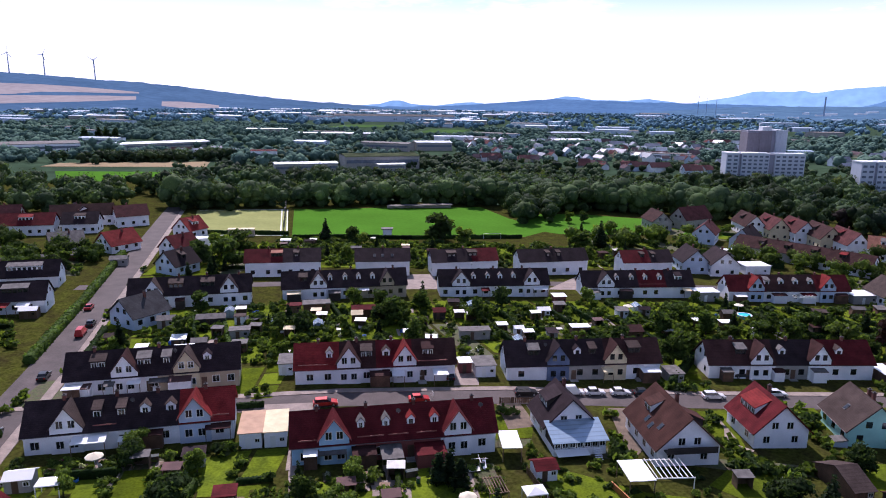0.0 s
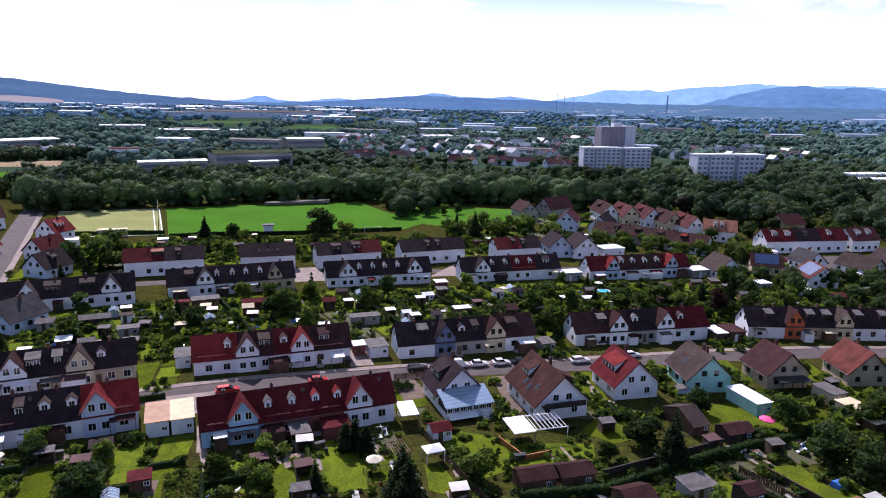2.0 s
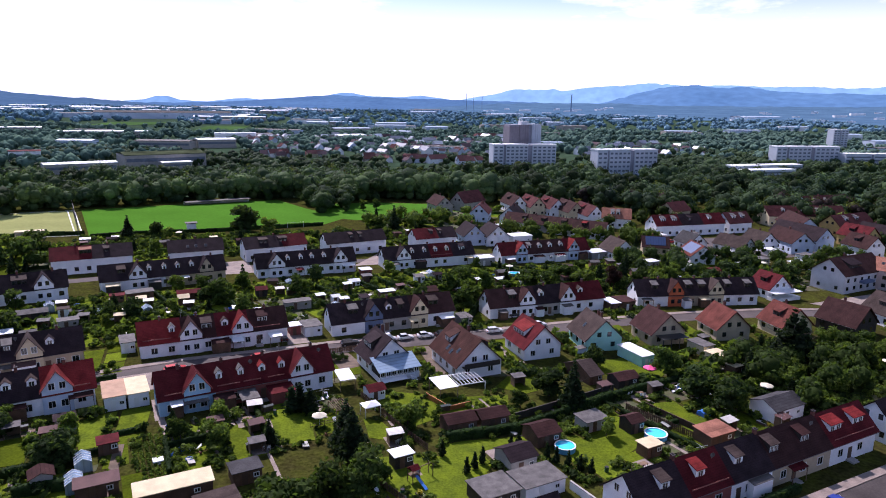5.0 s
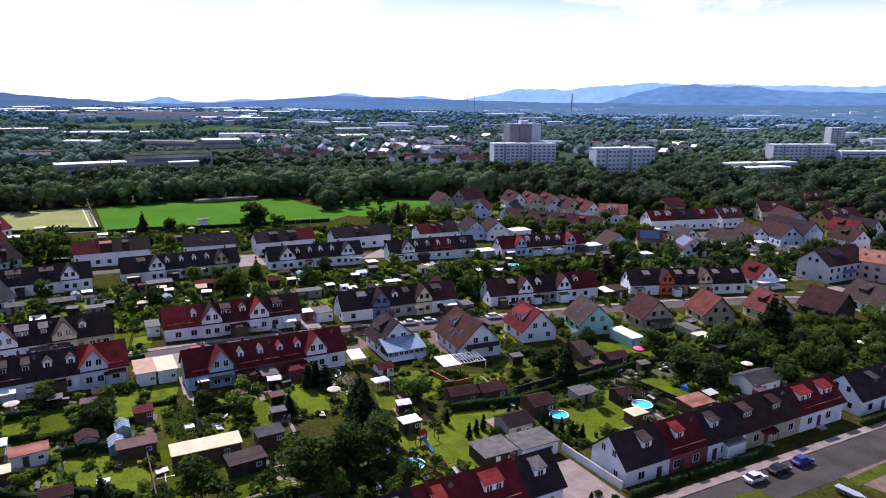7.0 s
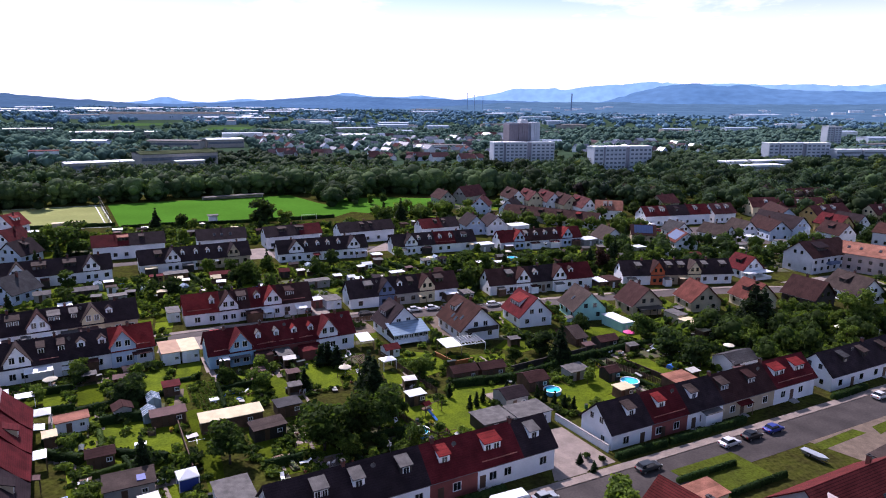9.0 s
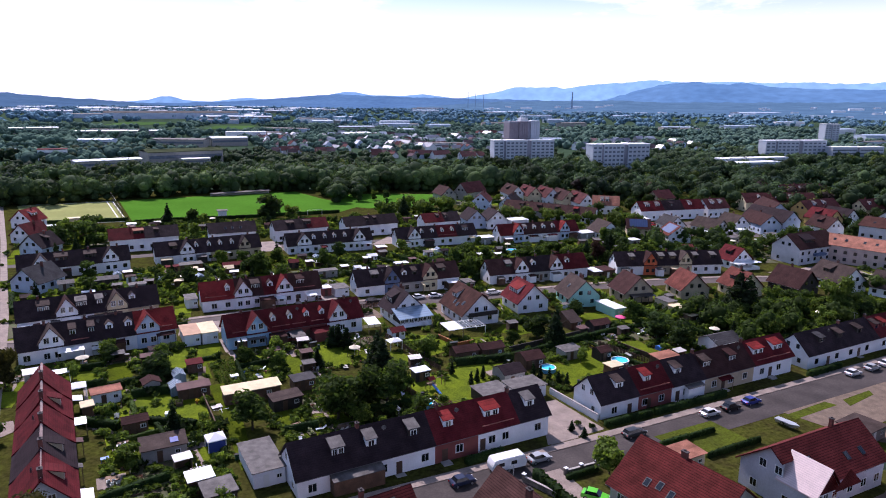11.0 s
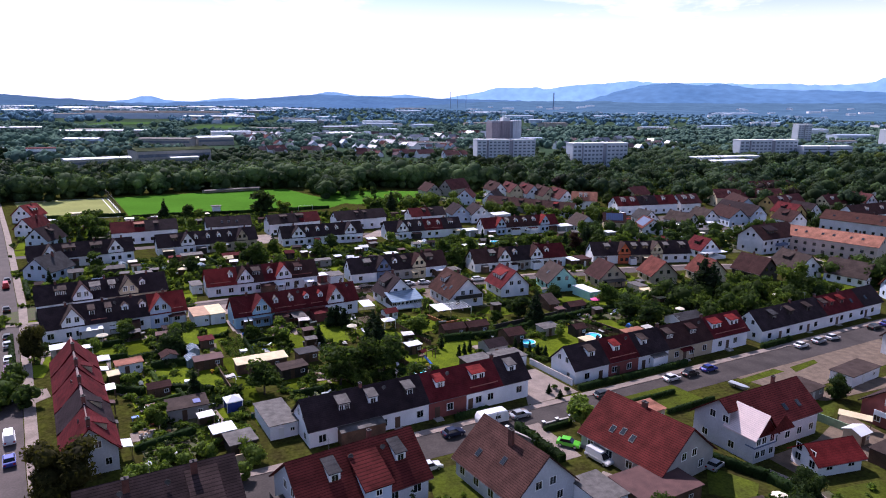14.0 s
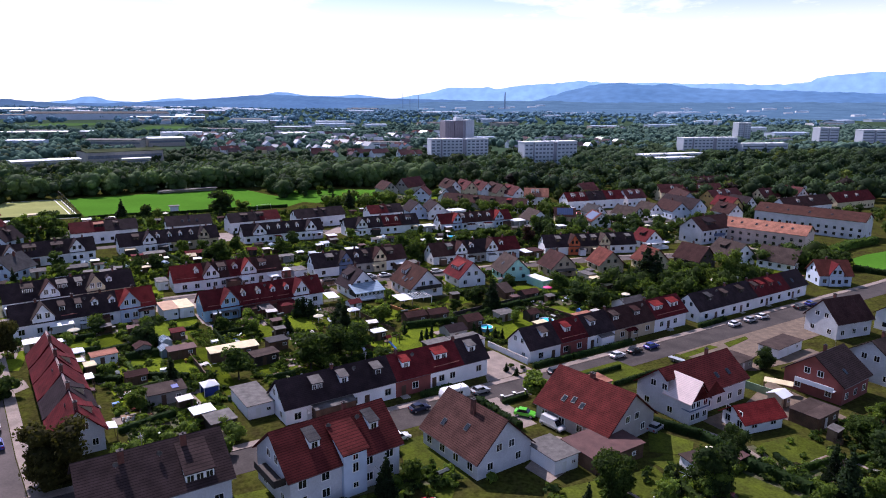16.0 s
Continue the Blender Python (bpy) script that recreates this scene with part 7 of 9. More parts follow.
# named hedges and fences
hedge((-110, 246.0), (-70, 253.5), 1.6)
hedge((-66, 247.5), (-20, 259), 1.6)
hedge((-20, 259), (24, 274), 1.6)
hedge((209.9, 112.8), (241.9, 128.0), 3.0, 3.4, True)
hedge((241.9, 128.0), (262.0, 133.5), 3.0, 3.4, True)
hedge((212.0, 97.0), (218.0, 88.0), 2.0, 2.4)
hedge((60, 245), (110, 236), 2.0)
hedge((62, 255), (118, 244), 2.0)
hedge((42.5, 71.2), (55.5, 73.0), 1.7, 1.6)
hedge((55.5, 73.0), (66.0, 78.0), 1.6, 1.3)
hedge((66.0, 78.0), (84.0, 86.0), 1.8, 1.5)
hedge((84.0, 86.0), (100.0, 91.0), 1.8, 1.5)
hedge((57.5, 128.0), (66.0, 146.0), 2.2, 1.5)
hedge((63.5, 39.6), (74.0, 42.8), 1.2, 1.2)
hedge((75.0, 43.2), (84.0, 46.0), 1.2, 1.2)
hedge((85.0, 46.4), (93.0, 48.8), 1.2, 1.2)
hedge((117.5, 55.4), (128.0, 59.0), 1.3, 1.4)
hedge((36.0, 30.5), (42.5, 32.8), 1.2, 1.2)
hedge((45.6, 25.0), (49.5, 13.5), 1.6, 1.6)
hedge((50.5, 24.0), (56.0, 25.8), 1.0, 0.9)
hedge((73.7, 10.4), (79.4, 3.4), 1.5, 1.4)
hedge((79.4, 3.4), (82.6, -4.5), 1.5, 1.4)
hedge((80.2, -6.5), (84.8, -15.5), 1.8, 2.0)
hedge((84.8, -15.5), (92.0, -28.0), 1.8, 2.0)
ribbon("path", "narrow pale path beside the hedge", "path", [(81.6, 6.0), (84.6, 0.4), (84.9, -5.4), (86.3, -9.9), (88.3, -12.4)], 0.8, PAVING, 0.066)
hedge((70.0, 31.6), (82.0, 35.2), 1.0, 0.8)
hedge((76.0, 27.0), (88.0, 30.8), 1.0, 0.8)
hedge((-16.0, 71.5), (-27.0, 66.5), 1.6, 1.4)
hedge((-40.0, 74.6), (-31.0, 77.6), 1.3)
hedge((-21.7, 62.4), (-14.7, 63.8), 1.7, 1.6)
hedge((-27.6, 52.1), (-20.7, 49.2), 1.5, 1.5)
hedge((-28.6, 56.4), (-23.0, 56.2), 1.5, 1.6)
hedge((-16.0, 51.0), (-8.0, 48.6), 1.4, 1.3)
hedge((-35.2, 67.2), (-28.0, 69.0), 1.2)
hedge((-14.5, 49.0), (-10.0, 40.5), 1.3)
hedge((-56.5, 85.0), (-43.5, 52.0), 1.4, 1.2)
hedge((-73.5, 113.0), (-90.0, 154.0), 1.8, 2.2, True)
hedge((-90.0, 154.0), (-112.0, 206.0), 1.8, 2.2, True)
hedge((-64.0, 118.0), (-70.5, 134.0), 1.6, 1.4)
hedge((-26.0, 101.0), (-19.0, 103.6), 1.0)
fence((29.0, 90.0), (35.6, 74.0), 1.2)
fence((35.6, 74.0), (38.5, 68.0), 1.2)
fence((27.0, 63.0), (36.5, 47.5), 1.2)
fence((23.5, 113.8), (33.0, 116.0), 1.1)
fence((79.0, 79.0), (86.0, 66.0), 1.2)
for a, b in (((58.2, 54.4), (63.0, 41.8)),):
    d = Vector((b[0] - a[0], b[1] - a[1]))
    gw = thing("garden_wall", "low white rendered garden wall beside the drive", "wall", (a[0] + b[0]) / 2, (a[1] + b[1]) / 2, math.degrees(math.atan2(d.y, d.x)))
    part("wall", box(-d.length / 2, d.length / 2, -0.12, 0.12, -0.5, 1.3), WALL["w"], gw)
    part("coping", box(-d.length / 2, d.length / 2, -0.18, 0.18, 1.3, 1.38), WALL["g"], gw)



def low_wall(label, a, b, h, th, stuff, pillars=0, name="garden_wall"):
    """A straight garden wall or screen with a coping and square pillars."""
    d = Vector((b[0] - a[0], b[1] - a[1]))
    L = d.length
    ob = thing(name, label, "wall", (a[0] + b[0]) / 2, (a[1] + b[1]) / 2, math.degrees(math.atan2(d.y, d.x)), group="garden walls")
    part("wall", box(-L / 2, L / 2, -th / 2, th / 2, -0.5, h), stuff, ob)
    part("coping", box(-L / 2, L / 2, -th / 2 - 0.05, th / 2 + 0.05, h, h + 0.07), WALL["g"] if stuff is STONE else stuff, ob)
    for k in range(pillars):
        x = -L / 2 + L * k / max(1, pillars - 1)
        p = part("pillar", box(x - 0.25, x + 0.25, -0.25, 0.25, -0.5, h + 0.4), stuff, ob)
        part("pillar_cap", box(x - 0.3, x + 0.3, -0.3, 0.3, h + 0.4, h + 0.5), WALL["w"], p)


low_wall("low rough stone wall with capped pillars at the drive", (50.6, 25.2), (56.2, 26.7), 0.9, 0.3, STONE, 3)
low_wall("low rough stone wall beside the drive", (43.6, 24.4), (47.4, 19.0), 0.9, 0.3, STONE, 2)
low_wall("pale green screen fence beside the white house", (102.3, 20.6), (104.8, 14.6), 1.5, 0.08, SCREEN)
low_wall("orange-stained wooden screen beside a terrace", (41.6, 88.6), (44.8, 82.4), 1.0, 0.1, ORANGEWOOD)
low_wall("orange-stained wooden screen beside a terrace", (44.8, 82.4), (49.4, 84.0), 0.9, 0.1, ORANGEWOOD)
low_wall("brown wooden screen along the allotments", (-9.6, 63.2), (-3.4, 44.0), 1.3, 0.1, COMPOST_WALL)
low_wall("brown wooden screen along the pools", (83.0, 79.4), (88.6, 67.4), 1.2, 0.1, COMPOST_WALL)
low_wall("dark board screen behind the long sheds", (56.4, 77.4), (80.0, 86.8), 1.5, 0.1, WALL["k"])
low_wall("beige board screen at the end of the allotments", (-2.4, 20.4), (2.0, 21.8), 1.6, 0.12, WALL["b"])
# yards round the southern houses
sheet("yard", "brown-grey gravel yard beside the white house", "yard", [(84.0, 9.5), (97.0, 13.5), (110.0, 22.0), (112.0, 4.0), (104.0, 1.0), (97.5, 8.5), (86.0, 2.0)], GRAVEL, 0.05)
sheet("yard", "grey gravel yard in front of the garages", "yard", [(108.0, 30.0), (134.0, 36.0), (135.0, 32.0), (110.0, 27.0)], GRAVEL, 0.05)
sheet("yard", "paved strip beside the red house", "yard", [(55.0, 10.0), (60.0, 4.0), (47.5, -3.5), (45.5, 1.5)], PAVING, 0.05)
# drives, paths and lawns with a shape of their own
sheet("driveway", "pale paved drive beside the terrace", "driveway", [(54.5, 50.3), (58.4, 51.6), (63.0, 38.8), (51.0, 34.6)], PAVING, 0.05)
sheet("driveway", "grey-brown gravel drive off the street", "driveway", [(23.0, 113.5), (27.4, 114.6), (30.6, 106.0), (25.6, 103.8)], GRAVEL, 0.05)
sheet("driveway", "light paved yard beside the garage", "driveway", [(13.2, 129.6), (17.6, 130.6), (19.0, 121.4), (14.0, 120.2)], PAVING, 0.05)
sheet("driveway", "paved drive beside the brown house", "driveway", [(43.8, 116.0), (47.4, 116.8), (50.0, 104.0), (45.6, 97.0)], GRAVEL, 0.05)
sheet("driveway", "paved drive to the garages", "driveway", [(-20.5, 104.0), (-9.0, 107.6), (-8.4, 98.0), (-19.8, 96.4)], PAVING, 0.05)
sheet("driveway", "pale paved drive between hedges", "driveway", [(47.6, 26.4), (50.4, 27.2), (53.5, 15.0), (50.5, 14.0)], PAVING, 0.05)
sheet("yard", "sandy gravel parking yard beside the street", "yard", [(100.0, 40.5), (152.0, 56.8), (156.0, 47.0), (106.0, 31.0)], GRAVEL, 0.04)
sheet("yard", "pinkish paved forecourt between the terraces", "yard", [(-9.0, 186.0), (1.0, 188.6), (-3.0, 206.0), (-11.0, 203.0)], PAVING, 0.045)
sheet("yard", "pinkish paved forecourt between the terraces", "yard", [(33.6, 196.6), (43.0, 198.6), (54.0, 222.0), (46.5, 221.0)], PAVING, 0.045)
sheet("yard", "pale sandy yard beside the white house", "yard", [(180.0, 172.0), (192.0, 176.0), (196.0, 186.0), (184.0, 183.0)], SAND, 0.06)
sheet("yard", "grey yard beside the long building", "yard", [(168.0, 140.0), (200.0, 148.0), (214.0, 122.0), (180.0, 126.0)], PAVING, 0.04)
sheet("yard", "grey asphalt yard between houses", "yard", [(146.0, 232.0), (210.0, 240.0), (228.0, 200.0), (176.0, 196.0)], ASPHALT, 0.04)
sheet("playing_green", "bright mown playing green behind a hedge", "lawn", [(219.5, 99.5), (223.0, 110.0), (238.0, 116.3), (252.0, 119.5), (290.0, 130.0), (310.0, 110.0), (260.0, 80.0), (221.0, 90.0)], PITCH, 0.05)
open_lawns.append([(219.5, 99.5), (223.0, 110.0), (238.0, 116.3), (252.0, 119.5), (290.0, 130.0), (310.0, 110.0), (260.0, 80.0), (221.0, 90.0)])
ribbon("path", "narrow concrete garden path", "path", [(-6.5, 84.6), (-3.2, 76.0), (-0.3, 67.4)], 1.0, PAVING, 0.06)
ribbon("path", "narrow concrete garden path", "path", [(-9.2, 93.0), (-6.6, 84.0)], 1.6, PAVING, 0.06)
ribbon("path", "grass path between the allotment gardens", "path", [(-10.0, 78.0), (-6.6, 66.0), (-1.0, 46.0), (3.0, 32.0)], 1.0, GRASS, 0.05)
ribbon("path", "narrow garden path of slabs", "path", [(-23.6, 84.0), (-21.6, 74.0)], 0.7, PAVING, 0.06)
ribbon("path", "narrow garden path of slabs", "path", [(-31.6, 80.0), (-29.4, 70.0)], 0.7, PAVING, 0.06)
ribbon("path", "curved pale path on the lawn", "path", [(64.2, 112.0), (63.4, 108.4), (64.6, 105.4), (66.6, 104.2)], 0.8, PAVING, 0.06)
for nm, pts in (("lawn beside the crimson-roofed house", [(60.4, 118.0), (66.0, 119.6), (65.6, 104.0), (69.0, 100.6), (69.6, 91.5), (61.6, 88.0), (56.6, 92.0), (62.0, 99.0)]),
                ("lawn with a play frame", [(30.0, 67.0), (39.0, 67.0), (50.0, 57.0), (38.5, 44.0), (29.0, 50.0)]),
                ("lawn between hedges", [(70.5, 35.0), (84.0, 39.2), (87.0, 31.0), (74.0, 27.0)]),
                ("lawn behind the big red house", [(66.0, -1.0), (71.0, 0.0), (74.0, -6.0), (68.0, -7.0)]),
                ("lawn beside the tall white house", [(27.5, 14.0), (33.0, 15.6), (35.6, 4.0), (30.0, -8.0), (27.0, 2.0)]),
                ("lawn by the hedge", [(84.0, -18.0), (96.0, -16.0), (112.0, -26.0), (96.0, -36.0)]),
                ("front lawn at the street", [(75.0, 122.5), (83.5, 124.0), (84.0, 115.0), (76.0, 114.0)]),
                ("front lawn beside the beige house", [(92.5, 126.0), (100.0, 127.4), (99.5, 116.5), (93.5, 115.5)]),
                ("sunny lawn behind the gardens", [(96.0, 92.0), (104.0, 94.0), (104.0, 104.0), (97.5, 106.0)]),
                ("lawn between white houses", [(111.5, 126.0), (119.0, 127.0), (118.5, 116.0), (112.0, 115.0)])):
    sheet("lawn", "mown green " + nm, "lawn", pts, LAWN2 if pts[0][1] < 48 else LAWN, 0.05)


# ---- garden plots ----
plot_rng = random.Random(21)


def plots(near, far, n, lawn=0.75, bushes=7, trees=1.2, sheds=0.3, hedges=0.6, v0=0.04, v1=0.96):
    """Garden plots in strips between two lines of equally many points."""
    def at(line, u):
        seg = [math.dist(a, b) for a, b in zip(line, line[1:])]
        s = u * sum(seg)
        for (a, b), l in zip(zip(line, line[1:]), seg):
            if s <= l:
                return lerp(a, b, s / l)
            s -= l
        return line[-1]

    R = plot_rng
    for i in range(n):
        a0, a1, b0, b1 = at(near, i / n), at(near, (i + 1) / n), at(far, i / n), at(far, (i + 1) / n)
        spot = lambda u, v: lerp(lerp(a0, a1, u), lerp(b0, b1, u), v)
        length = math.dist(spot(0.5, 0), spot(0.5, 1))
        turn = math.degrees(math.atan2(a1[1] - a0[1], a1[0] - a0[0]))
        cuts = sorted(R.uniform(0.1, 0.9) for _ in range(2))
        for j, (c0, c1) in enumerate(zip([v0] + cuts, cuts + [v1])):
            if (c1 - c0) * length < 2.5:
                continue
            q = [spot(0.07, c0 + 0.01), spot(0.93, c0 + 0.01), spot(0.93, c1 - 0.02), spot(0.07, c1 - 0.02)]
            if R.random() < lawn * (0.75 if near[0][1] < 100 else 1.1):
                sheet("lawn", "small mown green garden lawn", "lawn", q, LAWN2 if q[0][1] < 30 else LAWN, 0.04)
            elif R.random() < 0.7:
                sheet("garden_bed", "dug garden bed with dark earth and seedlings", "garden bed", q, SOIL, 0.05)
                for k in range(R.randrange(2, 5)):
                    p = spot(R.uniform(0.15, 0.85), R.uniform(c0, c1))
                    if free(*p, 0.5):
                        tree("bush", *p, R.uniform(0.3, 0.6))
        if R.random() < hedges:
            c0 = R.uniform(0.0, 0.25)
            run = spot(0, c0), spot(0, R.uniform(c0 + 0.4, 1.0))
            if clear_run(*run):
                hedge(*run, R.uniform(0.9, 1.6), R.uniform(0.8, 1.2), R.random() < 0.35)
        if R.random() < hedges * 0.8:
            c0 = R.uniform(0.3, 0.6)
            if clear_run(spot(0.05, c0), spot(0.95, c0)):
                hedge(spot(0.05, c0), spot(0.95, c0), R.uniform(0.8, 1.4), R.uniform(0.8, 1.1), R.random() < 0.3)
        elif R.random() < 0.4:
            c0 = R.uniform(0.3, 0.7)
            if clear_run(spot(0.0, c0), spot(1.0, c0)):
                fence(spot(0.0, c0), spot(1.0, c0), R.uniform(0.8, 1.1), False)
        if R.random() < sheds:
            p = spot(0.5, R.uniform(0.25, 0.8))
            if free(*p, 3.0):
                w = R.uniform(2.4, 4.0)
                d = Vector((a1[0] - a0[0], a1[1] - a0[1])).normalized() * w / 2
                shed((p[0] - d.x, p[1] - d.y), (p[0] + d.x, p[1] + d.y), R.uniform(2.2, 3.4), 2.1, R.choice("fbdwfkny"), R.choice("nnkwg"), R.choice(("gable", "lean", "flat")))
        for k in range(round(bushes * R.uniform(1.3, 2.8))):
            p = spot(R.choice((R.uniform(0, 0.2), R.uniform(0.8, 1), R.uniform(0, 1))), R.uniform(0.02, 0.98))
            if free(*p, 0.8):
                tree("bush", *p, R.uniform(0.5, 1.35), R.uniform(0.8, 1.3))
        for k in range(int(trees * 1.25 + 0.3 + R.random())):
            p = spot(R.uniform(0.1, 0.9), R.uniform(0.1, 0.9))
            if free(*p, 1.6):
                kind = R.choice(("light", "light", "broad", "broad", "cone", "slim"))
                tree(kind, *p, R.uniform(0.5, 0.85) if kind in ("broad", "cone") else R.uniform(0.6, 1.1))


# trees that stand out
for kind, x, y, s, w in (("cone", 25.3, 71.5, 0.95, 1.5), ("broad", 20.5, 52.0, 1.0, 1.1), ("broad", -30.7, 81.0, 0.55, 1.2), ("broad", -8.6, 259.0, 1.65, 1.2)):
    tree(kind, x, y, s, w)
for kind, x, y, s, w, pick in (("broad", -19.0, 71.0, 0.8, 1.3, 1), ("broad", -1.8, 76.4, 0.5, 1.0, 0), ("light", 4.1, 74.5, 0.9, 1.1, 2), ("cone", 12.8, 72.8, 0.55, 1.2, 0), ("light", 36.3, 76.4, 1.1, 1.2, 1), ("broad", 58.8, 82.0, 0.45, 1.2, 0),
                               ("broad", 66.1, 86.7, 0.85, 1.2, 1), ("light", 70.5, 69.0, 0.75, 1.0, 0), ("broad", 96.2, 81.8, 1.0, 1.3, 1), ("broad", 95.1, 92.5, 0.85, 1.1, 0), ("olive", -46.2, 69.4, 1.15, 0.62, 1), ("light", -35.0, 71.6, 0.8, 0.9, 0),
                               ("light", -31.5, 84.0, 0.9, 1.1, 1), ("broad", 1.7, 46.2, 0.8, 1.35, 0), ("broad", 16.3, 48.6, 1.15, 1.2, 2), ("broad", 25.6, 53.5, 1.0, 1.2, 0), ("cone", 26.1, 68.0, 0.95, 1.5, 1), ("bush", -3.5, 45.6, 1.6, 1.1, 0), ("light", -23.8, 52.9, 0.7, 1.0, 1), ("broad", 113.5, 27.5, 0.65, 1.1, 1), ("broad", 70.4, -11.7, 1.1, 1.0, 1), ("cone", 88.4, -15.6, 0.95, 0.8, 1), ("broad", 81.0, -3.0, 0.7, 1.0, 1), ("cone", 86.6, -20.0, 1.1, 1.1, 0), ("bush", 27.7, 2.0, 1.4, 0.9, 0), ("bush", 26.1, 11.1, 1.3, 0.9, 2), ("bush", 31.1, -0.4, 1.5, 0.9, 0), ("bush", 38.7, -1.4, 1.3, 0.9, 1)):
    tree(kind, x, y, s, w, pick=pick)
for kind, x, y, s, w in (("broad", 1.6, 257.0, 0.85, 1.3), ("cone", -51.0, 243.0, 1.05, 1.2), ("broad", -41.5, 246.0, 0.95, 0.9), ("cone", 55.0, 261.0, 1.25, 1.2), ("broad", 47.4, 258.0, 1.0, 1.3),
                         ("cone", 127.2, 96.0, 1.5, 1.6), ("cone", 132.0, 99.0, 1.2, 1.6), ("broad", 155.9, 94.5, 1.4, 1.0), ("broad", 98.5, 76.0, 0.95, 1.2)):
    tree(kind, x, y, s, w)
for kind, x, y, s, w in (("cone", 68.6, 80.5, 1.1, 1.25), ("broad", 192.3, 172.7, 0.8, 1.2), ("broad", 55.1, -9.1, 0.9, 1.0), ("olive", -23.6, 13.6, 1.2, 1.08),
                         ("cone", 22.6, -1.8, 0.8, 1.1), ("broad", 105.5, -5.0, 0.75, 1.2), ("light", 57.6, 24.6, 1.25, 1.15), ("broad", 103.0, -14.0, 0.9, 1.3)):
    tree(kind, x, y, s, w)
for kind, x, y, s, w in (("broad", -81.0, 201.0, 1.15, 1.0), ("broad", -79.0, 212.0, 1.1, 1.1), ("broad", -68.0, 197.0, 1.35, 1.0), ("broad", -72.0, 215.0, 1.2, 1.1), ("broad", 60.5, 141.0, 1.0, 1.0),
                         ("broad", 67.6, 170.3, 0.8, 1.2), ("broad", 72.7, 164.0, 0.8, 1.1), ("broad", 61.5, 159.7, 0.8, 1.1), ("broad", 87.5, 166.0, 0.8, 1.2), ("broad", 96.1, 168.0, 0.85, 1.2)):
    tree(kind, x, y, s, w)
for kind, x, y, s, w in (("broad", 103.1, 172.4, 0.7, 1.2), ("cone", 79.5, 165.5, 0.75, 1.0), ("broad", -6.0, 153.9, 0.95, 1.1), ("broad", -11.9, 167.7, 0.65, 1.1), ("broad", -24.9, 142.3, 0.8, 1.1),
                         ("broad", -30.9, 141.0, 0.6, 1.2), ("broad", 63.6, 148.0, 0.95, 1.1), ("broad", 92.2, 160.0, 0.9, 1.0), ("broad", 102.0, 158.0, 1.0, 1.1), ("purple", 113.4, 160.5, 1.05, 1.0),
                         ("broad", 119.8, 158.4, 0.95, 1.1), ("cone", 121.0, 170.7, 0.95, 1.0)):
    tree(kind, x, y, s, w)
for x, y in ((43.4, 60.2), (45.0, 61.6), (46.6, 63.0), (52.4, 66.6), (54.0, 67.4), (57.6, 63.2), (58.6, 61.6), (60.0, 60.0), (61.6, 58.8), (63.0, 57.6), (40.6, 66.0), (19.4, 83.6), (17.6, 85.6), (16.0, 84.6)):
    tree("slim", x, y, 0.95 if y < 80 else 1.6, 1.0 if y < 80 else 1.5)
for x, y, s in ((32.0, 105.5, 1.0), (78.2, 83.0, 1.1), (80.0, 116.0, 1.3), (65.0, 92.4, 1.2), (55.0, 93.5, 1.0), (58.4, 40.6, 0.8), (60.6, 39.4, 0.8), (36.6, 80.0, 1.2), (39.0, 82.4, 1.4), (42.0, 79.0, 1.0)):
    tree("bush", x, y, s)

for x, y in ((-494, 728), (-480, 734), (-472, 737), (-464, 742)):     # poplars before the far halls
    tree("slim", x, y, 5.6, 1.6, "tall dark columnar poplar beside a far hall")
for x, y, s in ((45.5, 318.0, 0.75), (52.5, 322.0, 0.8), (62.0, 300.0, 0.6), (84.0, 318.0, 0.7)):
    tree("broad", x, y, s, 0.9, "young park tree on an open lawn")
for x, y in ((56.8, 38.9), (58.1, 36.3)):
    tree("slim", x, y, 0.6, 1.6)

sheet("lawn", "patchy lawn among the flower beds behind the conservatory", "lawn", [(29.5, 94), (47, 88), (58, 88), (56, 80), (42, 79.5), (37, 76.5), (33.5, 84)], LAWN, 0.042)

# gardens between the terraces
plots([(-59, 109.5), (-29, 121), (-19, 123.5), (12, 132), (23, 134.5), (55, 142), (65, 144.5), (101, 150.5), (112, 152), (151, 150.5)],
      [(-80, 148), (-50, 160), (-42, 164.5), (-9, 176.5), (0, 179), (32, 187), (42, 189), (75, 196), (86, 195), (124, 201)], 30, 0.8, 11, 2.0, 0.75)
plots([(-44, 66), (-17, 76.5)], [(-47.5, 78.5), (-18, 89.5)], 4, 0.9, 8, 0.6, 0.2, 0.5)
plots([(-17, 65), (-7, 69)], [(-20, 88), (-9, 92)], 2, 0.9, 9, 0.5, 0.0, 0.8)
plots([(-27, 103.5), (-18.5, 106.5)], [(-31, 122), (-21, 126)], 2, 0.9, 8, 0.3, 0.0, 0.8)
plots([(-62, 92), (-52, 96)], [(-66, 110), (-60, 114)], 2, 0.8, 8, 0.5, 0.0, 0.6)
plots([(56, 125.5), (65, 127)], [(54, 146), (66, 149)], 2, 0.8, 8, 0.5, 0.0, 0.6)
plots([(23, 96), (30, 98)], [(22, 112), (31, 114)], 1, 0.8, 8, 0.3, 0.0, 0.6)
plots([(100, 131), (112, 133)], [(102, 150), (113, 151)], 2, 0.8, 8, 0.5, 0.0, 0.6)
plots([(-1, 64), (28, 75)], [(-6, 83), (24, 93.4)], 4, 0.85, 8, 0.3, 0.1, 0.6)
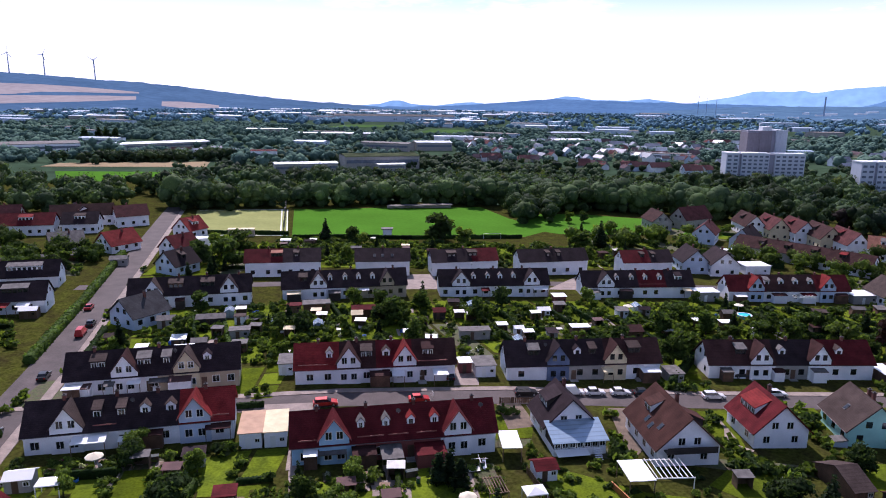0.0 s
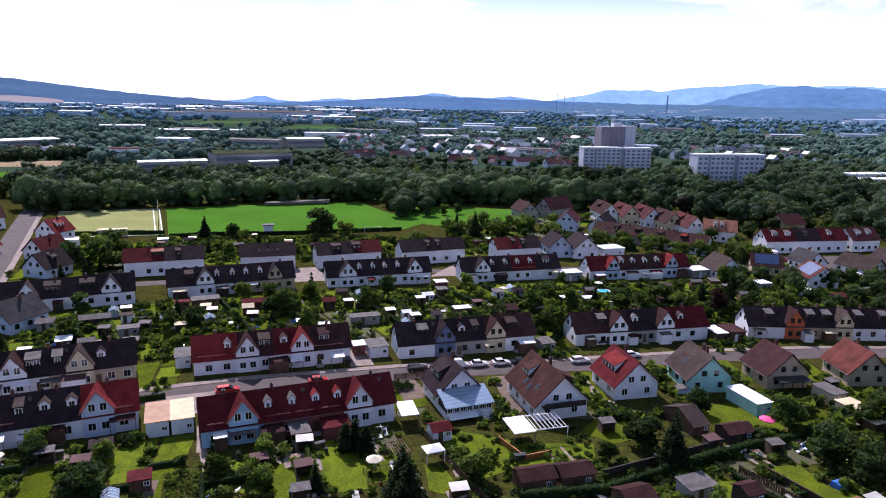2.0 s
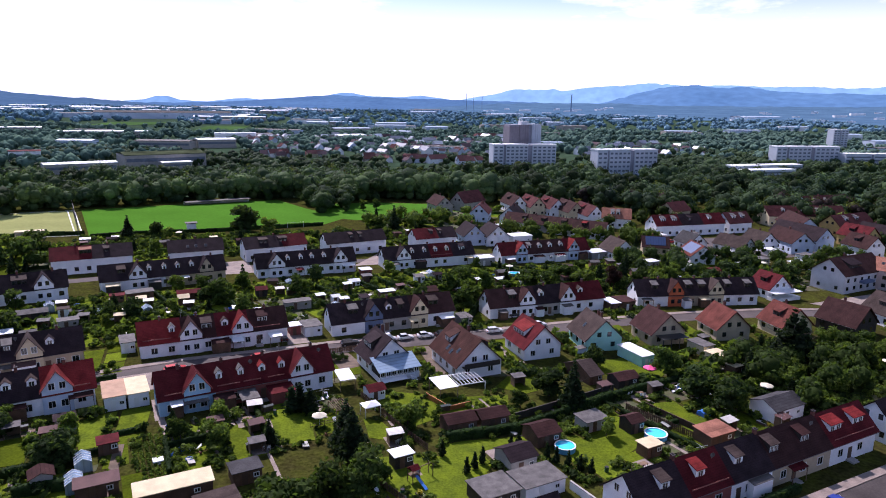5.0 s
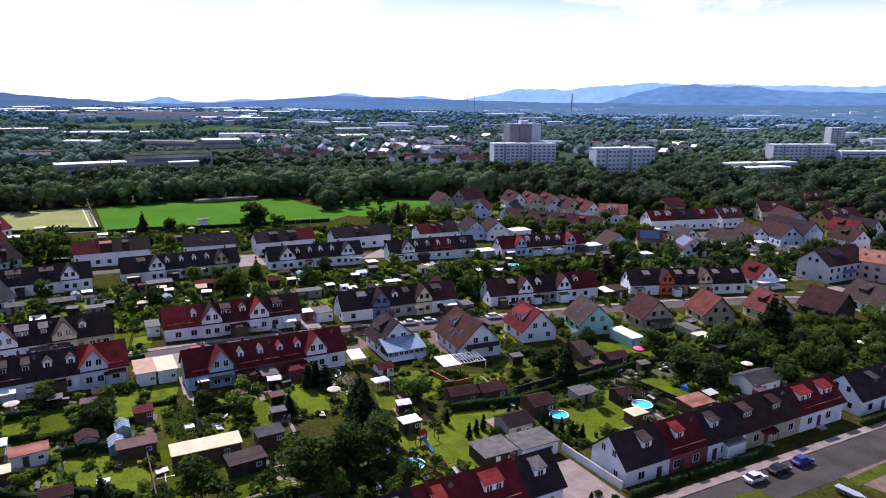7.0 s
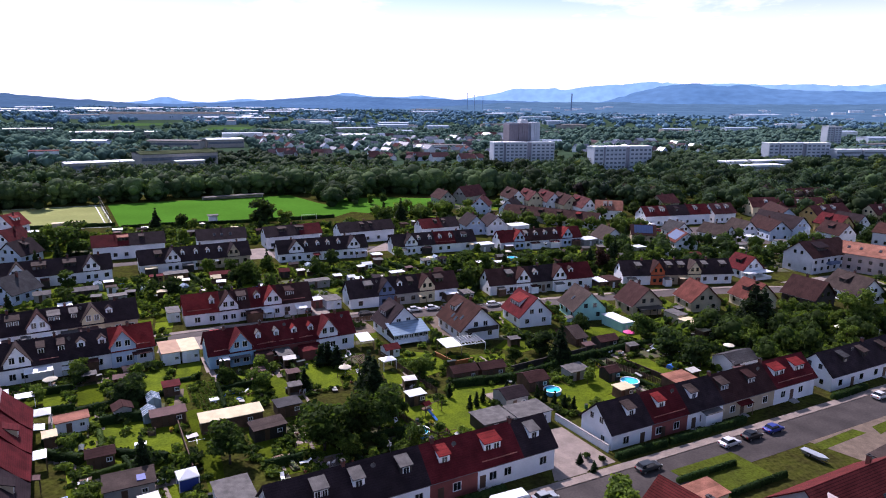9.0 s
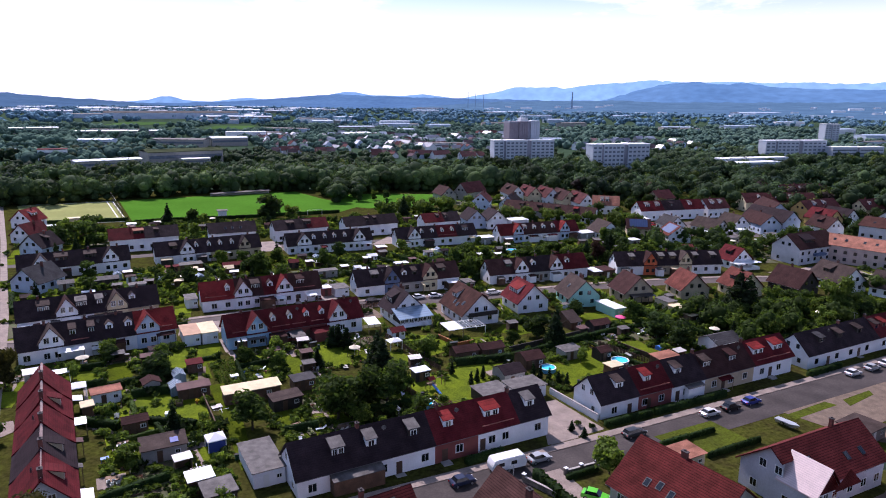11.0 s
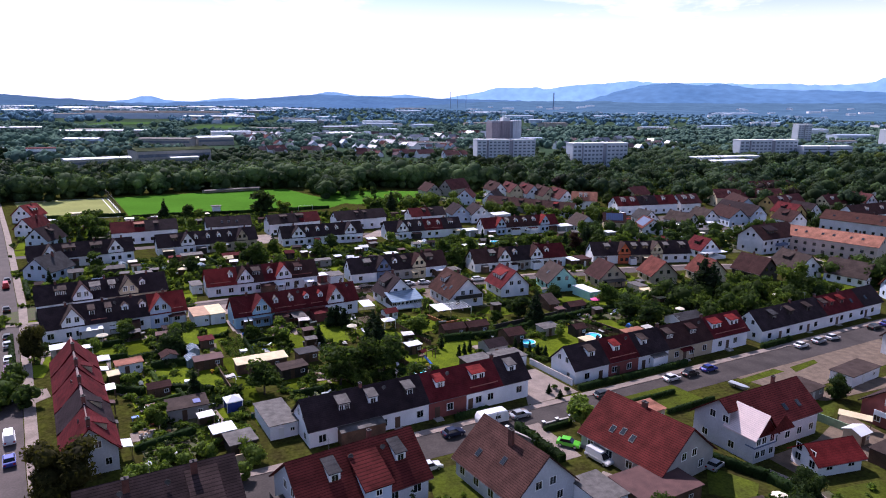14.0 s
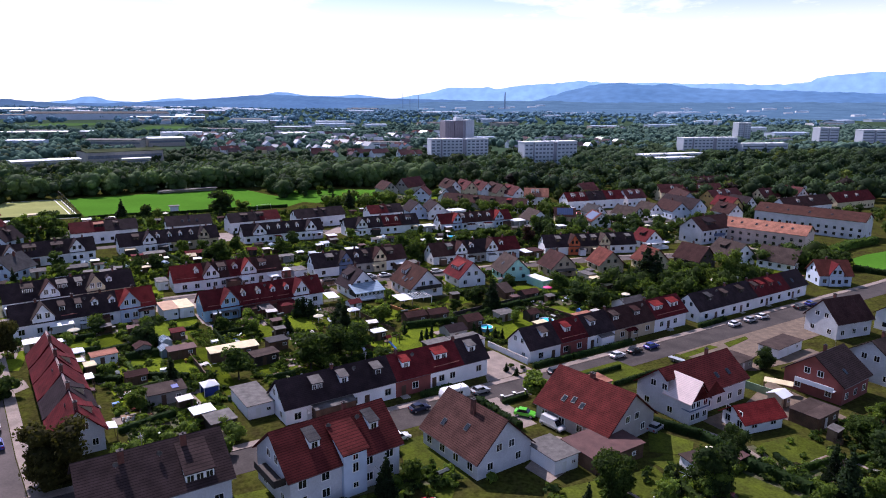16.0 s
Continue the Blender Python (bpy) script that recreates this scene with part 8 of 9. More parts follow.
plots([(-32.5, 63), (-14.5, 20)], [(-11, 72), (1.0, 30)], 6, 0.9, 8, 0.3, 0.2, 0.9)
plots([(11, 33), (47, 45)], [(2, 58), (28, 62)], 5, 0.75, 8, 0.3, 0.0, 0.6)
plots([(66, 51), (114, 67.5)], [(56, 78), (100, 90)], 7, 0.75, 7, 0.3, 0.1, 0.6)
plots([(116, 68), (172, 85)], [(104, 92), (168, 108)], 8, 0.3, 16, 3.2, 0.1, 0.6)
plots([(-62, 197), (75, 233)], [(-70, 244), (62, 262)], 15, 0.6, 10, 1.0, 0.5, 0.7)
plots([(76, 232), (120, 240)], [(40, 285), (100, 296)], 6, 0.5, 12, 1.2, 0.3, 0.7)
plots([(123, 208), (176, 196)], [(110, 232), (170, 238)], 7, 0.3, 12, 2.0, 0.2, 0.6)
plots([(124, 152), (190, 150)], [(126, 198), (186, 200)], 9, 0.35, 16, 2.4, 0.4, 0.6)
plots([(-150, 105), (-82, 120)], [(-165, 150), (-101, 140)], 6, 0.6, 12, 1.5, 0.3, 0.7)
plots([(-165, 172), (-108, 176)], [(-190, 222), (-124, 206)], 6, 0.55, 16, 2.4, 0.3, 0.7)
plots([(-140, 60), (-62, 72)], [(-150, 104), (-78, 112)], 7, 0.6, 12, 1.5, 0.3, 0.6)
plots([(-88, 168), (-62, 178)], [(-104, 236), (-66, 240)], 4, 0.5, 16, 2.6, 0.3, 0.5)
plots([(-24, -14), (44, 2)], [(-30, 2), (37, 12)], 7, 0.6, 9, 0.7, 0.0, 0.5)
plots([(45, -30), (150, -18)], [(46, -4), (150, 8)], 10, 0.7, 12, 1.2, 0.15, 0.8)
plots([(26, 98), (104, 92)], [(23, 103), (106, 100)], 8, 0.0, 7, 0.3, 0.0, 0.2)
plots([(110, 92), (170, 108)], [(116, 112), (166, 110)], 6, 0.4, 9, 1.2, 0.2, 0.5)
plots([(180, 88), (240, 108)], [(170, 130), (220, 150)], 6, 0.5, 12, 1.5, 0.2, 0.5)
plots([(84, 300), (120, 288)], [(96, 340), (150, 318)], 4, 0.3, 12, 2.0, 0.2, 0.5)

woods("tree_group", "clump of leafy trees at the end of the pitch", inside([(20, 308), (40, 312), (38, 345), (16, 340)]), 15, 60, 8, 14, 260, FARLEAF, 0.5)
# tree groups in the eastern and northern gardens
for nm, poly, k, sd in (("garden_trees", [(128, 160), (190, 158), (186, 196), (130, 198)], 30, 61), ("garden_trees", [(112, 72), (172, 90), (166, 108), (108, 96)], 34, 62), ("garden_trees", [(100, 246), (160, 222), (170, 236), (120, 268)], 24, 63),
                        ("garden_trees", [(170, 164), (225, 176), (232, 200), (180, 206)], 13, 64), ("garden_trees", [(225, 176), (330, 190), (330, 260), (260, 260)], 38, 65), ("garden_trees", [(198, 92), (216, 100), (210, 112), (190, 102)], 12, 66),
                        ("garden_trees", [(40, 268), (90, 262), (96, 290), (60, 296)], 18, 67), ("garden_trees", [(-130, 170), (-108, 200), (-180, 225), (-190, 180)], 40, 68), ("garden_trees", [(-150, 60), (-84, 110), (-104, 150), (-170, 150)], 40, 69),
                        ("garden_trees", [(160, 235), (230, 255), (240, 300), (150, 300)], 28, 70), ("garden_trees", [(212, 262), (330, 262), (340, 330), (225, 330)], 60, 74), ("garden_trees", [(160, 46), (215, 62), (225, 48), (170, 28)], 18, 75), ("garden_trees", [(176, 100), (208, 112), (200, 124), (176, 112)], 8, 76), ("garden_trees", [(290, 130), (420, 170), (420, 210), (290, 190)], 60, 71)):
    woods(nm, "leafy green trees among the outer gardens", inside(poly), k, sd, 4, 9.5, 190, LEAF[(0, 1, 0, 2)[sd % 4]], 0.42, 1)


# ---- garden furniture and small things ----
COMPOST = mat("compost_wood", (0.13, 0.085, 0.055), 0.9, var=0.3, obj=0.3)
TERRA = mat("terracotta_pot", (0.34, 0.12, 0.07), 0.8, var=0.15)
GREENP = mat("green_plastic", (0.02, 0.09, 0.04), 0.45, var=0.1)
CLOTH = mat("white_cloth", (0.78, 0.78, 0.80), 0.9, var=0.05)
TARP = mat("grey_tarpaulin", (0.09, 0.11, 0.10), 0.5, var=0.15)
FLOWER = [leafmat("flowers_" + w, c, t) for w, c, t in (("pink", (0.45, 0.10, 0.20), (0.06, 0.10, 0.03)), ("yellow", (0.55, 0.42, 0.05), (0.08, 0.12, 0.03)), ("white", (0.6, 0.6, 0.55), (0.08, 0.12, 0.04)))]
small = {"chair_seat": mesh("garden_chair", join(box(-0.24, 0.24, -0.24, 0.24, 0.40, 0.45), *(box(a - 0.03, a + 0.03, b - 0.03, b + 0.03, -0.05, 0.40) for a in (-0.2, 0.2) for b in (-0.2, 0.2))), FRAME), "chair_back": mesh("backrest", extrude([(0.20, 0.45), (0.25, 0.45), (0.34, 0.95), (0.29, 0.95)], -0.24, 0.24), FRAME),
         "top": mesh("tabletop", box(-0.8, 0.8, -0.45, 0.45, 0.70, 0.75), WOOD),
         "table_leg": mesh("leg", box(-0.04, 0.04, -0.04, 0.04, -0.05, 0.70), WOOD),
         "barrel": mesh("barrel", join(disc(0.32, -0.1, 12, 0.9), ring(0.35, 0.25, 0.31, 0.05, 12), ring(0.35, 0.6, 0.66, 0.05, 12)), GREENP), "barrel_lid": mesh("lid", disc(0.34, 0.9, 12, 0.95), NET),
         "pot": mesh("pot", ([(r * math.cos(i * 0.6283), r * math.sin(i * 0.6283), z) for r, z in ((0.17, -0.05), (0.25, 0.38)) for i in range(10)], [tuple(range(10)), tuple(range(10, 20))] + [(i, (i + 1) % 10, 10 + (i + 1) % 10, 10 + i) for i in range(10)]), TERRA),
         "slats": mesh("slatted_side", join(*(box(-0.6, 0.6, -0.03, 0.0, 0.02 + 0.2 * i, 0.16 + 0.2 * i) for i in range(5))), COMPOST),
         "bed": mesh("bed_frame", join(box(-1.2, 1.2, -0.6, -0.55, -0.1, 0.3), box(-1.2, 1.2, 0.55, 0.6, -0.1, 0.3), box(-1.2, -1.15, -0.55, 0.55, -0.1, 0.3), box(1.15, 1.2, -0.55, 0.55, -0.1, 0.3)), COMPOST),
         "bed_soil": mesh("soil", box(-1.15, 1.15, -0.55, 0.55, -0.1, 0.24), SOIL),
         "lounger": mesh("mattress", extrude([(-0.95, 0.32), (0.35, 0.32), (0.95, 0.75), (0.92, 0.83), (0.33, 0.40), (-0.95, 0.40)], -0.3, 0.3, "y"), CLOTH),
         "lounger_leg": mesh("leg", box(-0.03, 0.03, -0.28, 0.28, -0.05, 0.32), FRAME),
         "log_stack": mesh("log_pile", box(-0.9, 0.9, -0.3, 0.3, -0.05, 1.04), COMPOST),
         "tarp": mesh("cover", extrude([(-0.42, 1.02), (0, 1.2), (0.42, 1.02), (0.42, 1.08), (0, 1.27), (-0.42, 1.08)], -1.0, 1.0), TARP)}
pot_plants = [crown_mesh("plant", 300 + i, 0.7, 0.42, (FLOWER + LEAF[:1])[i], 60, 0.12, "bush") for i in range(4)]
bed_plants = [crown_mesh("plants", 310 + i, 0.6, 0.55, (FLOWER + [LEAF[2]])[i], 90, 0.13, "bush") for i in range(4)]


def garden_set(x, y, turn, R):
    tb = thing("garden_table", "wooden garden table on a terrace", "table", x, y, turn, group="garden tables")
    part("tabletop", small["top"], None, tb)
    for a in (-0.7, 0.7):
        for b in (-0.36, 0.36):
            part("leg", small["table_leg"], None, tb, m=pose(a, b, 0))
    c, s = math.cos(radians(turn)), math.sin(radians(turn))
    for i, (dx, dy, t) in enumerate(((-0.4, -0.85, 180), (0.4, -0.85, 180), (0, 0.85, 0))[:2]):
        px, py = x + c * dx - s * dy, y + s * dx + c * dy
        ch = new("garden_chair", small["chair_seat"])
        ch.matrix_basis = pose(px, py, gz(px) + 0.06, 0, 0, turn + t + R.uniform(-15, 15))
        tagged(ch, "white moulded plastic garden chair at a table", "chair", "garden chairs")
        part("backrest", small["chair_back"], None, ch)


def small_thing(kind, x, y, turn, R):
    if kind == "barrel":
        ob = thing("rain_barrel", "green plastic rain barrel with a lid", "barrel", x, y, turn, group="rain barrels")
        part("barrel", small["barrel"], None, ob)
        part("lid", small["barrel_lid"], None, ob, "dark plastic lid")
    elif kind == "pot":
        ob = thing("plant_pot", "terracotta pot with a flowering plant", "plant pot", x, y, turn, group="plant pots")
        part("pot", small["pot"], None, ob)
        part("plant", R.choice(pot_plants), None, ob, m=pose(0, 0, 0.3))
    elif kind == "compost":
        ob = thing("compost_bin", "slatted wooden compost bin", "compost bin", x, y, turn, group="compost bins")
        for i in range(4):
            part("slatted_side", small["slats"], None, ob, m=pose(0, 0, 0, 0, 0, 90 * i) @ Matrix.Translation((0, -0.57, 0)))
        part("soil", disc(0.5, 0, 8, 0.6), SOIL, ob)
    elif kind == "bed":
        ob = thing("raised_bed", "raised wooden bed planted with flowers and greens", "raised bed", x, y, turn, group="raised beds")
        part("bed_frame", small["bed"], None, ob)
        part("soil", small["bed_soil"], None, ob)
        for i in range(2):
            part("flower_clump", R.choice(bed_plants), None, ob, m=Matrix.Translation((-0.55 + 1.1 * i, 0, 0.15)) @ Matrix.Scale(R.uniform(0.9, 1.3), 4))
    elif kind == "lounger":
        ob = thing("sun_lounger", "white sun lounger on a lawn", "sun lounger", x, y, turn, group="sun loungers")
        part("mattress", small["lounger"], None, ob)
        for a in (-0.8, 0.4):
            part("leg", small["lounger_leg"], None, ob, m=pose(a, 0, 0))
    else:
        ob = thing("wood_stack", "stack of firewood under a grey cover", "wood stack", x, y, turn, group="wood stacks")
        part("log_pile", small["log_stack"], None, ob)
        part("cover", small["tarp"], None, ob, "grey tarpaulin cover")


def furnish(poly, count, seed, patios=5, turn=18):
    """Terraces, paths and small garden things scattered over a stretch of gardens."""
    R, rng, place = random.Random(seed), np.random.default_rng(seed), inside(poly)
    done = 0
    while done < patios:
        x, y = place(rng)
        if not free(x, y, 1.6):
            rng.random()
            done += 0.2
            continue
        done += 1
        w, d, t = R.uniform(1.4, 2.6), R.uniform(1.2, 2.2), radians(turn + R.uniform(-6, 6))
        c, s = math.cos(t), math.sin(t)
        sheet("terrace_paving", "small paved garden terrace of pinkish slabs", "paving", [(x + c * a * w - s * b * d, y + s * a * w + c * b * d) for a, b in ((-1, -1), (1, -1), (1, 1), (-1, 1))], PAVING, 0.07)
        garden_set(x, y, turn + R.uniform(-20, 20), R)
        l = R.uniform(5, 11)
        ribbon("path", "narrow garden path of pale slabs", "path", [(x + s * 2, y - c * 2), (x + s * (2 + l), y - c * (2 + l))], 0.6, PAVING, 0.06)
    kinds = ("pot", "pot", "barrel", "compost", "bed", "bed", "bed", "lounger", "logs")
    for _ in range(count):
        x, y = place(rng)
        if free(x, y, 0.8):
            small_thing(R.choice(kinds), x, y, turn + R.choice((0, 90)) + R.uniform(-10, 10), R)


def low_plants(poly, count, seed, big=0.9):
    """Perennials, vegetables and low shrubs in the beds."""
    R, rng, place = random.Random(seed), np.random.default_rng(seed), inside(poly)
    for _ in range(count):
        x, y = place(rng)
        if free(x, y, 0.6):
            far_bushes.append(((R.randrange(4), y < 92), x, y, big * R.uniform(0.35, 1.25), R.uniform(0.8, 1.5), R.uniform(0, 6.283)))


furnish([(-32, 62), (-14, 22), (2, 31), (-3, 50), (-9, 72)], 40, 81, 5)
furnish([(-46, 68), (-17, 78), (-20, 88), (-47, 78)], 20, 82, 5)
furnish([(-3, 66), (28, 76), (24, 92), (-6, 84)], 26, 83, 5)
furnish([(10, 36), (46, 47), (30, 60), (4, 56)], 22, 84, 4)
furnish([(30, 66), (40, 68), (66, 56), (112, 68), (100, 90), (56, 80), (34, 88)], 30, 85, 7)
furnish([(-56, 116), (100, 152), (92, 176), (-70, 142)], 20, 86, 8)
furnish([(-30, -12), (44, 0), (36, 10), (-26, 2)], 14, 87, 2)
furnish([(46, -28), (118, -16), (118, 4), (70, 0)], 18, 88, 3)
def prism(poly, z0, z1):
    """A polygon in plan drawn up from z0 to z1."""
    k = len(poly)
    return [(x, y, z) for z in (z0, z1) for x, y in poly], [tuple(range(k))[::-1], tuple(range(k, 2 * k))] + [(i, (i + 1) % k, k + (i + 1) % k, k + i) for i in range(k)]


PALE = mat("pale_sheet", (0.62, 0.60, 0.55), 0.6, var=0.15, obj=0.25)
CREAM = mat("cream_fabric", (0.72, 0.66, 0.50), 0.9, var=0.06, obj=0.2)
clutter = {"frame": mesh("cold_frame", join(box(-0.9, 0.9, -0.5, -0.46, -0.1, 0.25), box(-0.9, 0.9, 0.46, 0.5, -0.1, 0.42), box(-0.9, -0.86, -0.46, 0.46, -0.1, 0.3), box(0.86, 0.9, -0.46, 0.46, -0.1, 0.3)), COMPOST),
           "glass": mesh("lid", extrude([(-0.54, 0.26), (0.54, 0.44), (0.54, 0.48), (-0.54, 0.30)], -0.94, 0.94), PALE),
           "pole": mesh("parasol", box(-0.03, 0.03, -0.03, 0.03, -0.2, 2.5), FRAME),
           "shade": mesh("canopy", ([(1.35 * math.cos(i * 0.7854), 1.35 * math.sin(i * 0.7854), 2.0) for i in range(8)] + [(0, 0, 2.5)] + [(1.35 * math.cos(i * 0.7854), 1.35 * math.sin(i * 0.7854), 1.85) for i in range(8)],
                                    [(i, (i + 1) % 8, 8) for i in range(8)] + [(i, 9 + i, 9 + (i + 1) % 8, (i + 1) % 8) for i in range(8)]), CREAM),
           "stand": mesh("lean_to", prism([(-1.25, -0.8), (-1.15, -0.8), (-1.15, 0.76), (1.15, 0.76), (1.15, -0.8), (1.25, -0.8), (1.25, 0.86), (-1.25, 0.86)], -0.4, 2.02), WOOD),
           "top": [mesh("roof", extrude([(-1.0, 2.0), (1.0, 2.25), (1.0, 2.32), (-1.0, 2.07)], -1.4, 1.4), m) for m in (PALE, ROOF["w"], ROOF["f"], ROOF["q"], ROOF["y"])],
           "drier": mesh("clothes_drier", join(box(-0.03, 0.03, -0.03, 0.03, -0.2, 1.8), box(-1.3, 1.3, -0.025, 0.025, 1.8, 1.85), box(-0.025, 0.025, -1.3, 1.3, 1.8, 1.85)), METAL),
           "tub": mesh("water_tub", join(ring(0.55, -0.1, 0.5, 0.05, 12), disc(0.52, -0.05, 12, 0.1)), BLUEP)}


def put(name, label, category, me, x, y, turn, group):
    ob = new(name, me)
    ob.matrix_basis = pose(x, y, gz(x) + 0.05, 0, 0, turn)
    return tagged(ob, label, category, group)


def scatter(poly, count, seed, turn=18, paths=0):
    """Cold frames, parasols, small lean-tos, tubs and slab paths through a stretch of gardens."""
    R, rng, place = random.Random(seed), np.random.default_rng(seed), inside(poly)
    for _ in range(count):
        x, y = place(rng)
        if not free(x, y, 1.0):
            continue
        a = turn + R.choice((0, 90)) + R.uniform(-8, 8)
        k = R.choice(("frame",) * 5 + ("shade",) + ("top",) * 5 + ("tub",) * 2 + ("drier",))
        if k == "frame":
            part("lid", clutter["glass"], None, put("cold_frame", "low wooden cold frame with a pale lid", "cold frame", clutter["frame"], x, y, a, "cold frames"))
        elif k == "shade":
            part("canopy", clutter["shade"], None, put("parasol", "open cream garden parasol over a terrace", "parasol", clutter["pole"], x, y, a, "parasols"))
        elif k == "top":
            t = R.choice((0, 2, 2, 3, 3) if y < 112 else (0, 1, 1, 2, 3, 4))
            word = ("pale", "white", "grey", "maroon", "cream")[t]
            part("roof", clutter["top"][t], None, put("lean_to", "open wooden lean-to with a %s sheet roof" % word, "lean-to", clutter["stand"], x, y, turn + R.uniform(-8, 8), "lean-tos"))
            taken.append((x, y, 1.4))
        elif k == "drier":
            put("clothes_drier", "metal rotary clothes drier on a lawn", "clothes drier", clutter["drier"], x, y, a, "clothes driers")
        else:
            put("water_tub", "round blue plastic water tub", "tub", clutter["tub"], x, y, a, "water tubs")
    for _ in range(paths):
        x, y = place(rng)
        l, t = R.uniform(4, 9), radians(turn + R.uniform(-5, 5))
        a, b = (x, y), (x - math.sin(t) * l, y + math.cos(t) * l)
        if clear_run(a, b):
            ribbon("path", "narrow pale slab path between garden beds", "path", [a, b], R.uniform(0.45, 0.8), PAVING, 0.066)


tp = thing("trampoline", "round garden trampoline with pale rim on a lawn", "trampoline", -40.6, 148.5)
part("frame_ring", ring(2.2, 0.75, 0.9, 0.3), ROOF["g"], tp)
part("mat", disc(1.95, 0.8, z2=0.84), NET, tp)
for i in range(6):
    part("leg", box(-0.04, 0.04, -0.04, 0.04, -0.3, 0.8), STEEL, tp, m=pose(2.0 * math.cos(i * 1.047), 2.0 * math.sin(i * 1.047), 0))
iv, jf = ico(3)
keep = [tuple(int(q) for q in f) for f in jf if min(iv[q][2] for q in f) > -0.2]
put("dome_tent", "small white dome tent on a lawn", "tent", mesh("dome_tent", ([tuple(float(c) * 1.4 for c in v) for v in iv], keep), ROOF["w"], True), -34.4, 148.0, 0, "tents")
put("water_tank", "white plastic water tank on the allotment lawn", "water tank", mesh("water_tank", box(-0.9, 0.9, -0.55, 0.55, -0.1, 1.1), ROOF["w"]), -12.9, 52.6, 10, "water tanks")
put("cold_frame", "long pale cover over a vegetable bed", "cold frame", mesh("cold_frame", extrude([(-0.4, -0.1), (0.4, -0.1), (0.4, 0.5), (-0.4, 0.35)], -1.9, 1.9), ROOF["y"]), -0.5, 75.0, 22, "cold frames")
put("cold_frame", "square white cover among the vegetable rows", "cold frame", mesh("cold_frame", box(-0.8, 0.8, -0.7, 0.7, -0.1, 0.5), ROOF["w"]), -3.9, 69.6, 18, "cold frames")
put("garden_table", "blue plastic table on a lawn", "table", mesh("garden_table", join(box(-0.6, 0.6, -0.4, 0.4, 0.62, 0.7), box(-0.5, -0.4, -0.3, 0.3, -0.05, 0.62), box(0.4, 0.5, -0.3, 0.3, -0.05, 0.62)), BLUEP), -19.8, 38.4, 20, "garden tables")
put("blue_tarpaulin", "blue tarpaulin over garden furniture", "tarpaulin", mesh("blue_tarpaulin", extrude([(-0.9, -0.1), (0.9, -0.1), (0.7, 0.8), (0, 1.0), (-0.7, 0.8)], -1.0, 1.0), BLUEP), 93.0, 75.0, 20, "tarpaulins")
for k in range(7):                               # rows of vegetables
    for m in range(16):
        x, y = -9.6 + 0.85 * k + 0.30 * m, 77.6 - 0.95 * m + 0.25 * k
        if free(x, y, 0.3):
            far_bushes.append(((3 if (k + m) % 3 else 1, True), x, y, 0.34 + 0.06 * ((k * 5 + m * 3) % 4), 1.0, k + m * 0.7))
ribbon("path", "brown earth path beside the vegetable rows", "path", [(-11.2, 76.0), (-9.4, 63.4)], 1.5, GRAVEL, 0.062)
scatter([(-32, 62), (-14, 22), (2, 31), (-3, 50), (-9, 72)], 15, 121, 20, 12)
scatter([(-47, 68), (-17, 78), (-20, 90), (-48, 80)], 14, 122, 20, 10)
scatter([(-3, 64), (28, 75), (24, 93), (-7, 84)], 18, 123, 18, 10)
scatter([(28, 62), (66, 52), (114, 68), (100, 92), (56, 82), (30, 92)], 30, 124, 16, 10)
scatter([(26, 98), (60, 88), (104, 92), (136, 104), (130, 126), (30, 114)], 22, 125, 12, 8)
scatter([(-58, 114), (104, 150), (96, 192), (-76, 148)], 95, 126, 14, 26)
scatter([(-62, 198), (75, 234), (62, 262), (-70, 244)], 40, 127, 16, 6)
scatter([(112, 72), (172, 88), (168, 112), (104, 94)], 14, 128, 16, 2)
scatter([(124, 152), (200, 150), (196, 206), (124, 200)], 34, 129, 12, 4)
scatter([(46, -28), (118, -16), (118, 4), (70, 0)], 16, 130, 18, 6)
low_plants([(-33, 63), (-14, 20), (2, 30), (-2, 48), (-10, 74)], 304, 91, 0.7)
low_plants([(-47, 66), (-16, 77), (-19, 90), (-49, 80)], 208, 92, 0.6)
low_plants([(-3, 64), (28, 75), (24, 94), (-7, 84)], 240, 93, 0.6)
low_plants([(9, 34), (46, 46), (28, 62), (2, 58)], 224, 94, 0.7)
low_plants([(30, 64), (66, 52), (114, 68), (100, 92), (56, 82), (30, 92)], 352, 95)
low_plants([(-60, 112), (104, 152), (96, 194), (-78, 148)], 720, 96, 1.2)
low_plants([(-30, -16), (44, 0), (36, 12), (-28, 4)], 176, 97)
low_plants([(46, -32), (150, -20), (150, 8), (70, 0)], 576, 98)
low_plants([(26, 99), (47, 95), (58, 90), (56, 84), (42, 80), (36, 76), (30, 88)], 144, 107, 0.7)
low_plants([(30, 96), (100, 92), (104, 108), (60, 112), (30, 102)], 192, 99)
low_plants([(-62, 197), (75, 233), (62, 262), (-70, 244)], 672, 100, 1.3)
low_plants([(112, 70), (172, 88), (168, 112), (104, 94)], 416, 101, 1.3)
low_plants([(124, 152), (190, 150), (186, 200), (126, 198)], 416, 102, 1.3)
low_plants([(9, 25.6), (53, 40.2), (53.4, 38.8), (9.6, 24.2)], 73, 103, 0.7)
low_plants([(63, 42.0), (114, 58.2), (114.4, 56.8), (63.4, 40.6)], 96, 104, 0.7)
low_plants([(119, 59.0), (169, 75), (169.4, 73.6), (119.4, 57.4)], 96, 105, 0.7)
low_plants([(-3, 30), (3, 27), (3, 38), (-3, 46)], 38, 106, 1.1)
low_plants([(76, 103), (138, 103), (140, 126), (76, 124)], 304, 108, 1.2)
low_plants([(44, 94), (78, 98), (76, 122), (44, 114)], 144, 109, 1.0)
